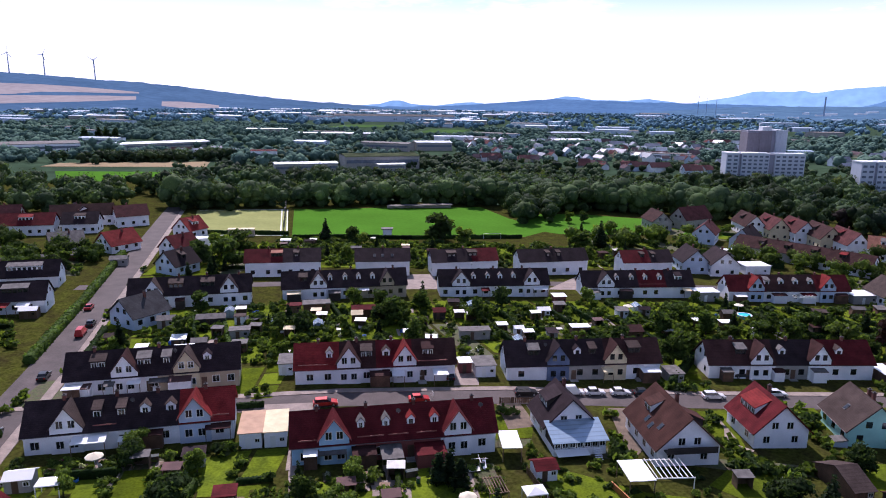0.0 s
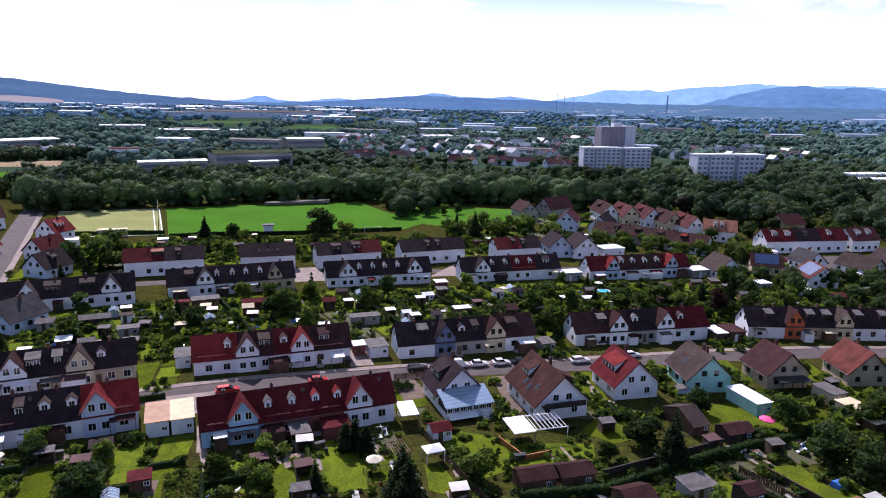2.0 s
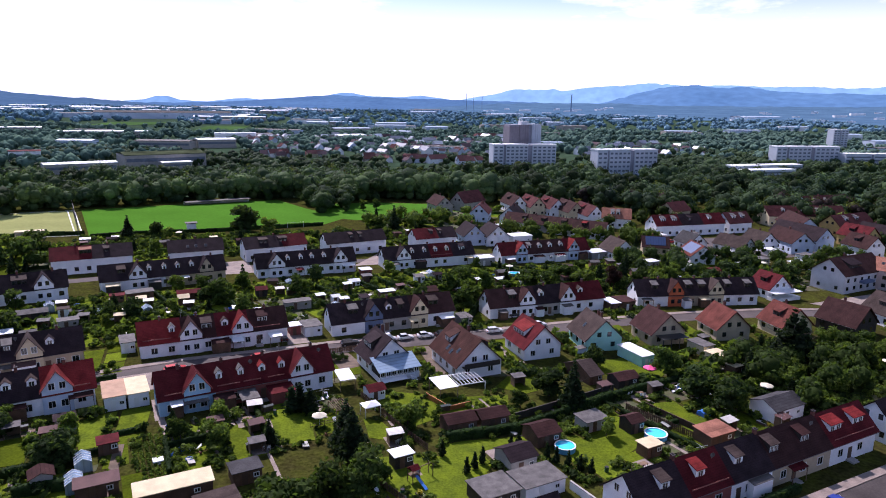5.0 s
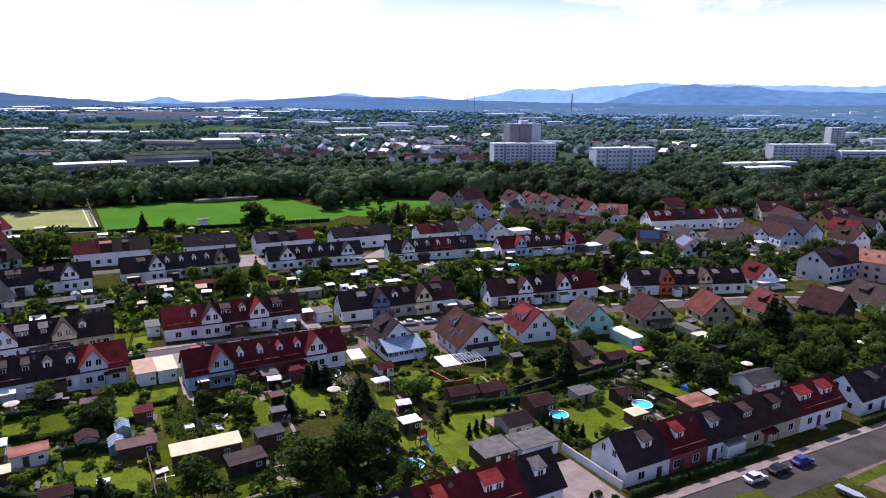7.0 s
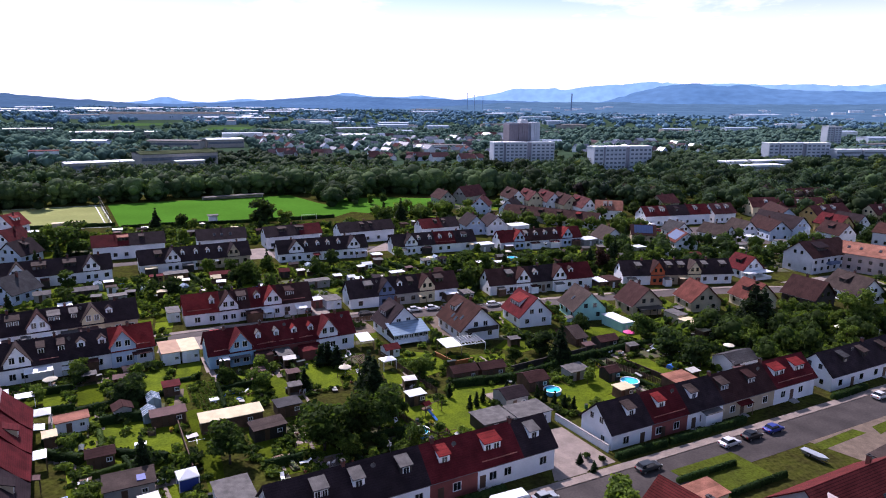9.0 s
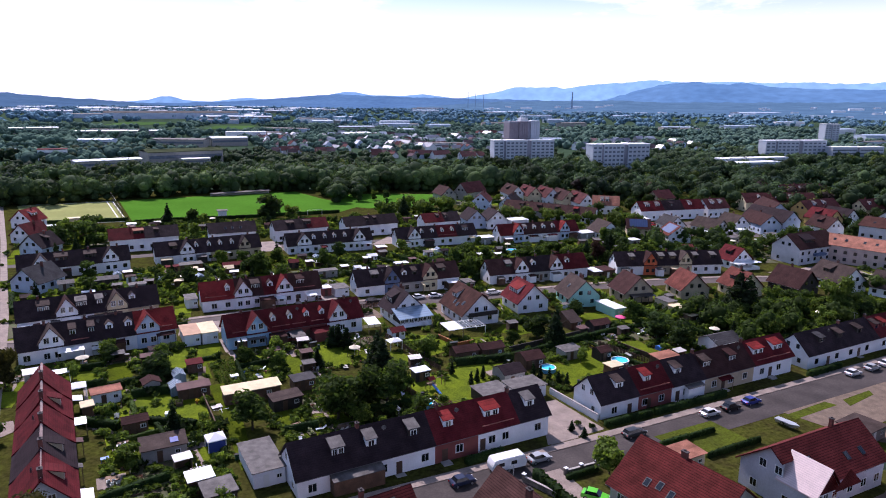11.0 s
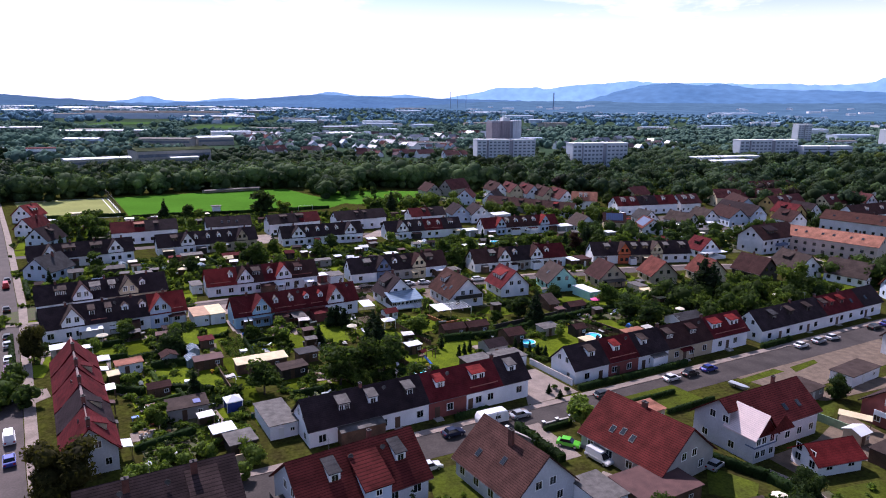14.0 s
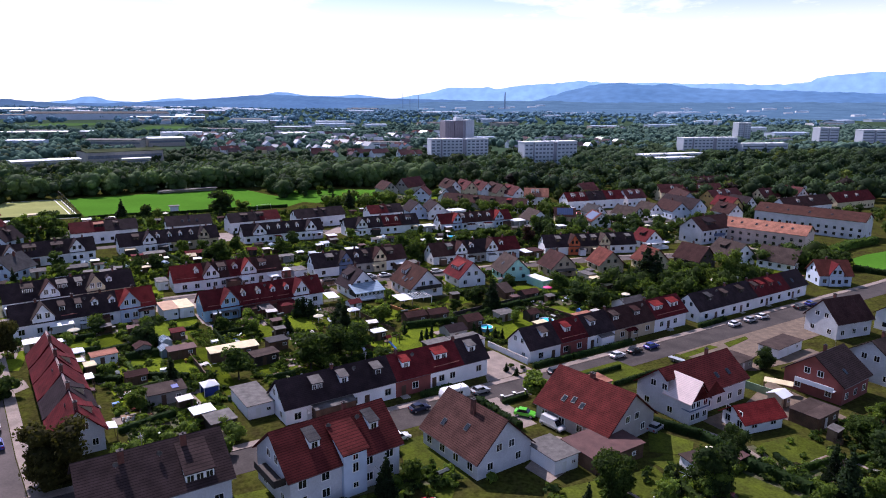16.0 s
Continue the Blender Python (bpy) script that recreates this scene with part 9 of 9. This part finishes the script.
low_plants([(84, 88), (128, 92), (136, 104), (82, 102)], 128, 110, 1.7)
woods("shrubbery", "mass of light green shrubs beside the gardens", inside([(-19, 11), (-13, 24), (1, 26), (4, 18), (0, 14.5), (-11, 10.5)]), 26, 72, 1.8, 3.6, 260, LEAF[2], 0.2)
woods("shrubbery", "mass of green shrubs beside the gardens", inside([(-52, 20), (-38, 44), (-42, 56), (-56, 62), (-62, 40)]), 30, 73, 2.5, 6, 200, LEAF[0], 0.3)

# the shrubs of the outer gardens, as one mass
for pick in [(i, near) for i in range(4) for near in (True, False)]:
    me = tree_proto("bush", *pick)[0]
    co = np.empty(len(me.vertices) * 3)
    me.vertices.foreach_get("co", co)
    co = co.reshape(-1, 3)
    tri = np.array([p.vertices[:] for p in me.polygons])
    some = [b for b in far_bushes if b[0] == pick]
    V = [np.stack([x + s * w * (co[:, 0] * math.cos(a) - co[:, 1] * math.sin(a)), y + s * w * (co[:, 0] * math.sin(a) + co[:, 1] * math.cos(a)), gz(x) - 0.1 + s * co[:, 2]], 1) for _, x, y, s, w, a in some]
    F = [tri + len(co) * i for i in range(len(some))]
    tagged(new("shrubs", mesh_np("shrubs", np.concatenate(V), np.concatenate(F), me.materials[0])), "mixed green shrubs of the outer gardens", "shrubs", kind="stuff")

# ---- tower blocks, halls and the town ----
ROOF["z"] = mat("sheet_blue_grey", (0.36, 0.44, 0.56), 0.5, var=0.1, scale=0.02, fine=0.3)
CONC = mat("concrete_panels", (0.50, 0.54, 0.61), 0.85, var=0.06, scale=0.05, fine=0.5)
CONC2 = mat("concrete_dark", (0.29, 0.29, 0.35), 0.85, var=0.08, scale=0.05, fine=0.5)
FARGLASS = mat("far_window_glass", (0.17, 0.20, 0.26), 0.2, var=0.2)


def block(label, x, y, turn, L, D, H, floors, sections, material=None, name="apartment_block"):
    """A slab block in sections (from, to, step forward, windows in a row), with dark stair recesses between them; no windows: one glazed band a floor."""
    ob = thing(name, label, name.replace("_", " "), x, y, turn, group="tower blocks", dz=-1)
    material = material or CONC
    part("core", box(-L / 2 + 0.5, L / 2 - 0.5, -D / 2 + 1.2, D / 2, -3, H - 0.3), CONC2, ob)
    rise = (H - 0.8) / floors
    for a, b, out, bays in sections:
        x0, x1, y0 = (a - 0.5) * L, (b - 0.5) * L, -D / 2 - out
        part("wall", box(x0, x1, y0, D / 2 + 0.1, -3, H), material, ob)
        part("roof", box(x0 - 0.25, x1 + 0.25, y0 - 0.25, D / 2 + 0.3, H, H + 0.8), PARAPET, ob)
        if not bays:
            band = mesh("window_band", box(x0 + 0.8, x1 - 0.8, y0 - 0.1, y0 + 0.1, 0, 1.3), FARGLASS)
            for i in range(floors):
                part("window_band", band, None, ob, m=pose(0, 0, 1.0 + i * rise))
            continue
        w = (x1 - x0) / bays
        if (round(w, 2), 0) not in shared:
            shared[(round(w, 2), 0)] = mesh("window", box(-w * 0.3, w * 0.3, -0.1, 0.1, 0, 1.5), FARGLASS)
        for i in range(floors):
            for k in range(bays):
                part("window", shared[(round(w, 2), 0)], None, ob, m=pose(x0 + (k + 0.5) * w, y0, 1.0 + i * rise))
    return ob


PARAPET = mat("pale_parapet", (0.74, 0.76, 0.78), 0.7, var=0.06, scale=0.05, fine=0.5)
TOWERWALL = mat("brown_grey_panels", (0.250, 0.225, 0.262), 0.85, var=0.10, scale=0.06, fine=0.5)
SLAB = ((0.0, 0.16, 0.6, 2), (0.20, 0.55, 0.0, 5), (0.62, 1.0, 0.3, 5))
tower = block("tall brown-grey tower block in three vertical slices", 221, 612, 6, 33, 16, 38, 1, (), TOWERWALL, "tower_block")
for x0, x1, out, top, stuff in ((-16.5, -6.5, 0.0, 36, TOWERWALL), (-6.2, 3.4, 0.8, 37.6, TOWERWALL), (7.0, 16.5, 0.4, 38.4, CONC)):
    part("wall", box(x0, x1, -8 - out, 8.1, -3, top), stuff, tower)
    for k in range(int((x1 - x0) / 2.4)):
        part("pilaster", box(x0 + 1.0 + 2.4 * k, x0 + 1.6 + 2.4 * k, -8.4 - out, -7.9 - out, -3, top + 0.4), stuff, tower)
part("lift_house", box(-3, 5, -4, 4, 37, 41), PARAPET, tower)
block("white slab apartment block before the tower", 215, 588, 4, 63, 12, 19.6, 6, SLAB)
block("white slab apartment block amid trees", 273.5, 494, 8, 57, 11, 22, 6, SLAB)
block("pale blue-grey slab apartment block", 526.5, 600, 2, 76, 12, 18.5, 5, SLAB)
block("long low pale building with a white flat roof", 378, 462, 10, 64, 12, 8.4, 3, ((0, 1, 0, 0),))
block("long low pale building with a white flat roof", 398, 486, 10, 76, 12, 10, 3, ((0, 1, 0, 0),))
block("small pale blue tower block", 792, 866, 0, 24, 14, 27, 8, ((0, 0.42, 0, 2), (0.5, 1, 0.5, 2)), None, "tower_block")
block("pale tower block before the hills", 770, 672, -4, 30, 14, 27, 7, ((0, 0.45, 0, 0), (0.52, 1, 0, 0)), None, "tower_block")
block("pale slab block before the hills", 842, 664, -4, 42, 14, 24, 6, ((0, 0.45, 0, 0), (0.52, 1, 0, 0)))
block("pale slab block before the hills", 905, 650, -4, 40, 14, 26, 6, ((0, 0.45, 0, 0), (0.52, 1, 0, 0)))
block("low pale apartment block amid trees", 596, 590, 0, 64, 12, 12, 3, ((0, 0.48, 0, 0), (0.53, 1, 0, 0)))


def hall(label, x, y, turn, L, D, H, roof="w", wall="g"):
    ob = new("industrial_hall", mesh("industrial_hall", box(-L / 2, L / 2, -D / 2, D / 2, -3, H), WALL[wall]))
    ob.matrix_basis = pose(x, y, gz(x), 0, 0, turn)
    tagged(ob, label, "hall", "halls")
    part("roof", extrude([(-D / 2 - 0.3, H), (0, H + D * 0.05), (D / 2 + 0.3, H), (D / 2 + 0.3, H + 0.4), (0, H + D * 0.05 + 0.4), (-D / 2 - 0.3, H + 0.4)], -L / 2 - 0.3, L / 2 + 0.3), ROOF[roof], ob)
    if L < 100 and y < 760:
        part("window_band", box(-L / 2 + 1, L / 2 - 1, -D / 2 - 0.1, -D / 2 + 0.1, H * 0.5, H * 0.75), FARGLASS, ob)
    return ob


hall("long low hall with a white roof", -141, 480, 27, 46, 15, 7)
hall("large hall with a mossy green flat roof", -98, 535, 26, 60, 30, 10, "m", "g")
hall("low annex with a pale flat roof", -84, 515, 26, 22, 10, 5, "w", "g")
hall("red-brown house among the trees", -206, 560, 20, 22, 12, 9, "d", "w")
hall("white-roofed warehouse amid trees", -366, 672, 55, 96, 26, 6)
hall("bright hall with a white roof", -86, 742, 22, 40, 24, 9)
hall("grey hall beside the bright one", -132, 722, -10, 56, 20, 8, "f", "g")
hall("row of white halls behind trees", -378, 990, 20, 60, 16, 8)
hall("row of white halls behind trees", -240, 905, 10, 110, 16, 8)
hall("wide industrial hall with white wall", -440, 580, 46, 70, 34, 9, "f", "w")
hall("long bluish logistics hall on the plain", -330, 1700, 15, 300, 80, 14, "g", "v")
hall("market hall with a white roof", 66, 915, 30, 44, 26, 8)
hall("long pale hall far across the plain", 1810, 2510, 16, 240, 60, 14, "z", "v")
far_rng = random.Random(31)
for i in range(74):
    d = far_rng.choice((far_rng.uniform(700, 1500), far_rng.uniform(1200, 3300)))
    az = radians(far_rng.uniform(-46, 50))
    x, y = d * math.sin(az), d * math.cos(az)
    s = 0.6 + d / 1500
    if not (-60 < x < 900 and 500 < y < 700):
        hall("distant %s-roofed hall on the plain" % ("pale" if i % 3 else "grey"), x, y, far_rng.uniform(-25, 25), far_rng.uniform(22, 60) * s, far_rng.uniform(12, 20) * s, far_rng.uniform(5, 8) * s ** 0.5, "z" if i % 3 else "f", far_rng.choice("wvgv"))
for i in range(46):                             # long low sheds far out, towards the wooded hill
    d = far_rng.uniform(1500, 3300)
    az = radians(far_rng.uniform(-44, 2))
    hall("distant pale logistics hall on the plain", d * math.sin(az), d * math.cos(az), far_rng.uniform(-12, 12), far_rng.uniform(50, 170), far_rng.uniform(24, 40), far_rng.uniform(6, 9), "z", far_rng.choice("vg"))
town_w = {c: mesh("wall", extrude([(-4.5, -2), (4.5, -2), (4.5, 5), (0, 9), (-4.5, 5)], -6, 6), WALL[c]) for c in "wcgv"}
# town roofs are muted: haze over the distance is put into their colours
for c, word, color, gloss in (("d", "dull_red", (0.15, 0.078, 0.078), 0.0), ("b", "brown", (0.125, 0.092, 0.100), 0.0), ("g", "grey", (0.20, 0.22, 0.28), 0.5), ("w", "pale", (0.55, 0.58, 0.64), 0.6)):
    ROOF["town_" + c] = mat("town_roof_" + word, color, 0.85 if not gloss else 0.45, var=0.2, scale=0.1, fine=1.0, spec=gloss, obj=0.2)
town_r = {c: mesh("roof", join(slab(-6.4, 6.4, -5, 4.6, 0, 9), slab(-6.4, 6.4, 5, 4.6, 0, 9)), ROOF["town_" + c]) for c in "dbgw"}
rng = np.random.default_rng(41)
for poly, count, roofs in (([(-30, 612), (20, 600), (30, 640), (-20, 650)], 10, "ddb"), ([(60, 566), (158, 570), (172, 600), (70, 612)], 20, "dbdd"), ([(-110, 760), (40, 660), (170, 690), (220, 900), (60, 1010), (-40, 940)], 105, "gwgwbd"),
                           ([(170, 640), (330, 820), (400, 1150), (180, 1000)], 45, "gdwb"), ([(-320, 560), (-230, 540), (-200, 600), (-300, 640)], 8, "gwd"), ([(300, 640), (480, 680), (560, 900), (380, 900)], 24, "wgb")):
    place = inside(poly)
    for i in range(count):
        x, y = place(rng)
        rc, wc = far_rng.choice(roofs), far_rng.choice("wwvcg")
        ob = new("town_house", town_w[wc])
        s = far_rng.uniform(0.68, 1.0)
        ob.matrix_basis = pose(x, y, gz(x), 0, 0, far_rng.choice((10, 20, 100, 110)) + far_rng.uniform(-8, 8)) @ Matrix.Diagonal((s * far_rng.choice((0.9, 1, 1.7)), s, s * far_rng.uniform(0.8, 1.1), 1))
        tagged(ob, "distant town house with a %s roof" % {"d": "dull red", "w": "pale", "b": "brown", "g": "grey"}[rc], "house", "distant town")
        part("roof", town_r[rc], None, ob)
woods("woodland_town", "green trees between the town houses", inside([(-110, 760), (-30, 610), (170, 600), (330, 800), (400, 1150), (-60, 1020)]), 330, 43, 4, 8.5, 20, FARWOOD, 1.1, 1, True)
sheet("stubble_field", "golden-brown stubble field", "field", [(-345, 463), (-226, 492), (-244, 536), (-350, 492)], CROP, 0.5)
sheet("meadow_strip", "bright green meadow strip", "field", [(-254, 362), (-224, 414), (-238, 452), (-312, 436)], PITCH, 0.45)
sheet("meadow_strip", "far bright green meadow", "field", [(-375, 1260), (-262, 1320), (-275, 1450), (-370, 1420)], FIELD, 0.6)
sheet("meadow_strip", "far bright green meadow", "field", [(-172, 1130), (-100, 1150), (-98, 1290), (-170, 1270)], FIELD, 0.6)

# ---- hills at the edge of the plain ----


# hills and their fields glow by themselves, with the haze put into their colour
def haze_glow_mat(name, color, tint, scale):
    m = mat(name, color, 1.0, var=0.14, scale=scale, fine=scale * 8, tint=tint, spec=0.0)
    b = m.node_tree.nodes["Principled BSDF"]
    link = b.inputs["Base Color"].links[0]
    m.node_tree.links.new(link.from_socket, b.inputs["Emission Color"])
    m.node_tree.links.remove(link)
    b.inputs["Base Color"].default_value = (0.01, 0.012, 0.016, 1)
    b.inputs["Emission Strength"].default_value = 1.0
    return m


HAZE1 = haze_glow_mat("far_hills_pale", (0.30, 0.54, 0.84), (0.26, 0.49, 0.80), 0.002)
HAZE2 = haze_glow_mat("far_hills_blue", (0.134, 0.285, 0.495), (0.100, 0.232, 0.425), 0.002)
HAZE3 = haze_glow_mat("far_ridge", (0.105, 0.225, 0.395), (0.074, 0.172, 0.325), 0.004)
HAZE4 = haze_glow_mat("near_ridge", (0.082, 0.170, 0.285), (0.058, 0.128, 0.225), 0.004)
HAZE5 = haze_glow_mat("hill_fields", (0.40, 0.36, 0.35), (0.33, 0.30, 0.31), 0.004)
HAZE7 = haze_glow_mat("foothills", (0.112, 0.225, 0.340), (0.072, 0.160, 0.255), 0.010)
HAZE6 = haze_glow_mat("far_cones", (0.22, 0.42, 0.68), (0.19, 0.38, 0.63), 0.002)


def hills(name, label, profile, dist, material, depth=500, rough=3.0, seed=1):
    """A range of hills round the plain; profile: bearing in degrees and height in metres."""
    az = np.array([p[0] for p in profile])
    hh = np.array([p[1] for p in profile])
    A = np.arange(az[0], az[-1] + 0.01, 0.2)
    H = np.interp(A, az, hh)
    rng = np.random.default_rng(seed)
    H = H + np.convolve(rng.normal(size=len(A)), [0.25, 0.5, 0.25], "same") * rough
    V, F, m = [], [], 7
    for a, h in zip(A, H):
        for j in range(m):
            f = j / (m - 1)
            d = dist - depth * (1 - f)
            V.append((d * math.sin(radians(a)), d * math.cos(radians(a)) - 20, -8 + (h + 8) * f ** 1.4))
    n = len(A)
    F = [(i * m + j, (i + 1) * m + j, (i + 1) * m + j + 1, i * m + j + 1) for i in range(n - 1) for j in range(m - 1)]
    return tagged(new(name, mesh(name, (V, F), material, True)), label, "hills", kind="structure")


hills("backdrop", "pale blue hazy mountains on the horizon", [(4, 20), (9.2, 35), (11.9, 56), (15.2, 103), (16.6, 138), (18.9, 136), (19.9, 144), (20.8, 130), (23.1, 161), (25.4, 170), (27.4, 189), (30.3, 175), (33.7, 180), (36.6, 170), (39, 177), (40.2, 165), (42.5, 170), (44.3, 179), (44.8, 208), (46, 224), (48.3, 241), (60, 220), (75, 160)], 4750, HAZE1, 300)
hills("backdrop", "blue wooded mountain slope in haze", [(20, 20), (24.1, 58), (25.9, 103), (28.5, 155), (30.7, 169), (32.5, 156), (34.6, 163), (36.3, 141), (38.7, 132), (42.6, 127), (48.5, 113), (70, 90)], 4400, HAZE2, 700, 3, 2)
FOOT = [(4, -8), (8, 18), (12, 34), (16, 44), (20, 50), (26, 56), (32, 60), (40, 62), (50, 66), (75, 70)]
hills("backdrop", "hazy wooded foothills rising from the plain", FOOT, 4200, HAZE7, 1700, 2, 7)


def foot_rise(x, y):
    """The height of the foothills over the plain."""
    d, az = math.hypot(x, y + 20), math.degrees(math.atan2(x, y + 20))
    return (np.interp(az, [p[0] for p in FOOT], [p[1] for p in FOOT]) + 8) * max(0.0, (d - 2500) / 1700) ** 1.4 - 8 if d > 2520 else 0.0


for i in range(30):
    d, az = far_rng.uniform(2700, 3600), radians(far_rng.uniform(10, 50))
    x, y = d * math.sin(az), d * math.cos(az)
    hall("distant pale building on the foothills", x, y, far_rng.uniform(-30, 30), far_rng.uniform(18, 60), far_rng.uniform(12, 20), far_rng.uniform(7, 11), "z", "w").location.z += foot_rise(x, y)
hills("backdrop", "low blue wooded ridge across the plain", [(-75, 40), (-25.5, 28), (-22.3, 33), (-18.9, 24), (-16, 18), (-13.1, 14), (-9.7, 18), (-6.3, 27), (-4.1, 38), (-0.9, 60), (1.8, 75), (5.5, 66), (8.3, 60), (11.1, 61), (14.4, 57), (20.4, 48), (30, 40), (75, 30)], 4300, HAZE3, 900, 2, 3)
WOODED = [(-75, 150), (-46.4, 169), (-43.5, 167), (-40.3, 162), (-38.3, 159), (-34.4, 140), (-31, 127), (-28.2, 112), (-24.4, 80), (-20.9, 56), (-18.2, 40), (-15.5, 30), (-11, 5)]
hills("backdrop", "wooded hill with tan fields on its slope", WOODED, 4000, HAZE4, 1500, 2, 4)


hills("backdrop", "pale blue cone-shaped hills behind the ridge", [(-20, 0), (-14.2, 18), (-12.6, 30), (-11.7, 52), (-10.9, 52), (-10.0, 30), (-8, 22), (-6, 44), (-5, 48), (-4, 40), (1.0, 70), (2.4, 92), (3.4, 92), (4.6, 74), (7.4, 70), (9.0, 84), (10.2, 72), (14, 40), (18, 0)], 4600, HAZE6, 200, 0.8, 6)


def hill_field(label, corners, dist=4000, depth=1500):
    """A field on the wooded hill; corners: bearing, and the share of the slope at its foot and head."""
    V, m = [], 6
    for az, f0, f1 in corners:
        h = np.interp(az, [p[0] for p in WOODED], [p[1] for p in WOODED])
        for k in range(m):
            f = f0 + (f1 - f0) * k / (m - 1)
            d = dist - depth * (1 - f) - 12
            V.append((d * math.sin(radians(az)), d * math.cos(radians(az)) - 20, -8 + (h + 8) * f ** 1.4 + 4))
    F = [(i * m + k, (i + 1) * m + k, (i + 1) * m + k + 1, i * m + k + 1) for i in range(len(corners) - 1) for k in range(m - 1)]
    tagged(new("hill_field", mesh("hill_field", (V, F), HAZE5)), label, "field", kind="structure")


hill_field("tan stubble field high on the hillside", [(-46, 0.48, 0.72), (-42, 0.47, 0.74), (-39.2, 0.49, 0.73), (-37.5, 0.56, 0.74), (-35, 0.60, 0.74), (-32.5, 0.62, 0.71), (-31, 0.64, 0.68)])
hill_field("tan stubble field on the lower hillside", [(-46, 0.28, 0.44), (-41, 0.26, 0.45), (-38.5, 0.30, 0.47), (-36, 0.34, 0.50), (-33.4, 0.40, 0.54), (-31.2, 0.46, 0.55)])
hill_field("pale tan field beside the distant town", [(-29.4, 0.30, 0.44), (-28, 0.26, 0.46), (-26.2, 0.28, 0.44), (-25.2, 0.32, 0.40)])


# concrete paled towards blue, so its colour holds the haze
MASTGREY = mat("hazy_concrete", (0.30, 0.38, 0.50), 0.9, var=0.1, scale=0.02)


def turbine(az, base, turn):
    d = 3980
    ob = new("wind_turbine")
    ob.matrix_basis = pose(d * math.sin(radians(az)), d * math.cos(radians(az)) - 20, base - 4)
    tagged(ob, "pale wind turbine on the ridge", "wind turbine", "wind turbines")
    V = [(r * math.cos(i * 1.0472), r * math.sin(i * 1.0472), z) for r, z in ((3.4, 0), (2.0, 95)) for i in range(6)]
    part("tower", (V, [(i, (i + 1) % 6, 6 + (i + 1) % 6, 6 + i) for i in range(6)]), MASTGREY, ob)
    part("nacelle", box(-2.5, 2.5, -5, 3, 94, 99), MASTGREY, ob)
    blade = mesh("blade", ([(-1.6, -5.5, 0), (1.6, -5.5, 0), (0.5, -5.5, 38), (-0.3, -5.5, 38), (-1.6, -5.0, 0), (1.6, -5.0, 0), (0.5, -5.2, 38), (-0.3, -5.2, 38)], [(0, 1, 2, 3), (7, 6, 5, 4), (0, 4, 5, 1), (1, 5, 6, 2), (2, 6, 7, 3), (3, 7, 4, 0)]), MASTGREY)
    for k in range(3):
        part("blade", blade, None, ob, m=Matrix.Translation((0, 0, 96.5)) @ Matrix.Rotation(radians(turn + 120 * k), 4, "Y"))


turbine(-39.3, 160, 10)
turbine(-37.15, 157, 35)
turbine(-33.95, 140, 60)


def mast(az, d, h, r, label):
    ob = new("chimney_stack")
    ob.matrix_basis = pose(d * math.sin(radians(az)) + 17, d * math.cos(radians(az)) - 30, -2)
    tagged(ob, label, "chimney", "tall chimneys")
    V = [(q * math.cos(i * 0.7854), q * math.sin(i * 0.7854), z) for q, z in ((r, 0), (r * 0.7, h)) for i in range(8)]
    part("shaft", (V, [(i, (i + 1) % 8, 8 + (i + 1) % 8, 8 + i) for i in range(8)] + [tuple(range(8, 16))]), MASTGREY, ob)
    part("rim", ring(r * 0.85, h - 2, h + 0.5, r * 0.2, 8), MASTGREY, ob)


mast(21.2, 3300, 94, 4.0, "tall grey factory chimney across the plain")
mast(12.6, 3400, 92, 1.6, "thin tall mast across the plain")
mast(13.2, 3400, 84, 1.4, "thin tall mast across the plain")
mast(13.9, 3400, 80, 1.4, "thin tall mast across the plain")

sheet("far_land", "dark green wooded plain beyond the gardens", "ground", [(-3600, 1400), (-1500, 560), (-420, 300), (-205, 410), (-150, 345), (140, 375), (300, 330), (420, 225), (1200, 300), (4200, 1400), (4200, 4600), (-3600, 4600)], WOODFLOOR, 0.25)

# goal, hut and fence at the pitch
gl = thing("goal", "white football goal on the pitch", "goal", 12, 268, 17)
part("goal_frame", join(box(-3.7, -3.58, -0.06, 0.06, 0, 2.44), box(3.58, 3.7, -0.06, 0.06, 0, 2.44), box(-3.7, 3.7, -0.06, 0.06, 2.38, 2.5)), FRAME, gl)
ht = thing("scorer_hut", "small white hut on legs beside the pitch", "hut", -30.5, 260.5, 14)
part("hut_body", box(-1.8, 1.8, -1.4, 1.4, 0.6, 3.4), WALL["w"], ht)
part("hut_roof", box(-2.4, 2.4, -2.0, 2.0, 3.4, 3.65), ROOF["f"], ht)
for x in (-1.6, 1.6):
    part("leg", box(x - 0.1, x + 0.1, -0.1, 0.1, -0.5, 0.6), STEEL, ht)
st = thing("grandstand", "low grey shelter along the far side line", "shelter", -30, 337, 23)
part("bench_roof", extrude([(-2, 1.7), (1.5, 2.0), (1.5, 2.12), (-2, 1.82)], -17, 17), ROOF["f"], st)
part("back_wall", box(-17, 17, 1.2, 1.5, -0.5, 2.0), WALL["g"], st)
nf = thing("ball_fence", "tall dark mesh fence between the courts", "fence", -82.6, 283, 109.5)
for i in range(9):
    part("post", box(-32 + 8 * i - 0.08, -32 + 8 * i + 0.08, -0.08, 0.08, -0.5, 5), STEEL, nf)
for z in (0.4, 2.6, 4.9):
    part("rail", box(-32, 32, -0.04, 0.04, z, z + 0.08), STEEL, nf)
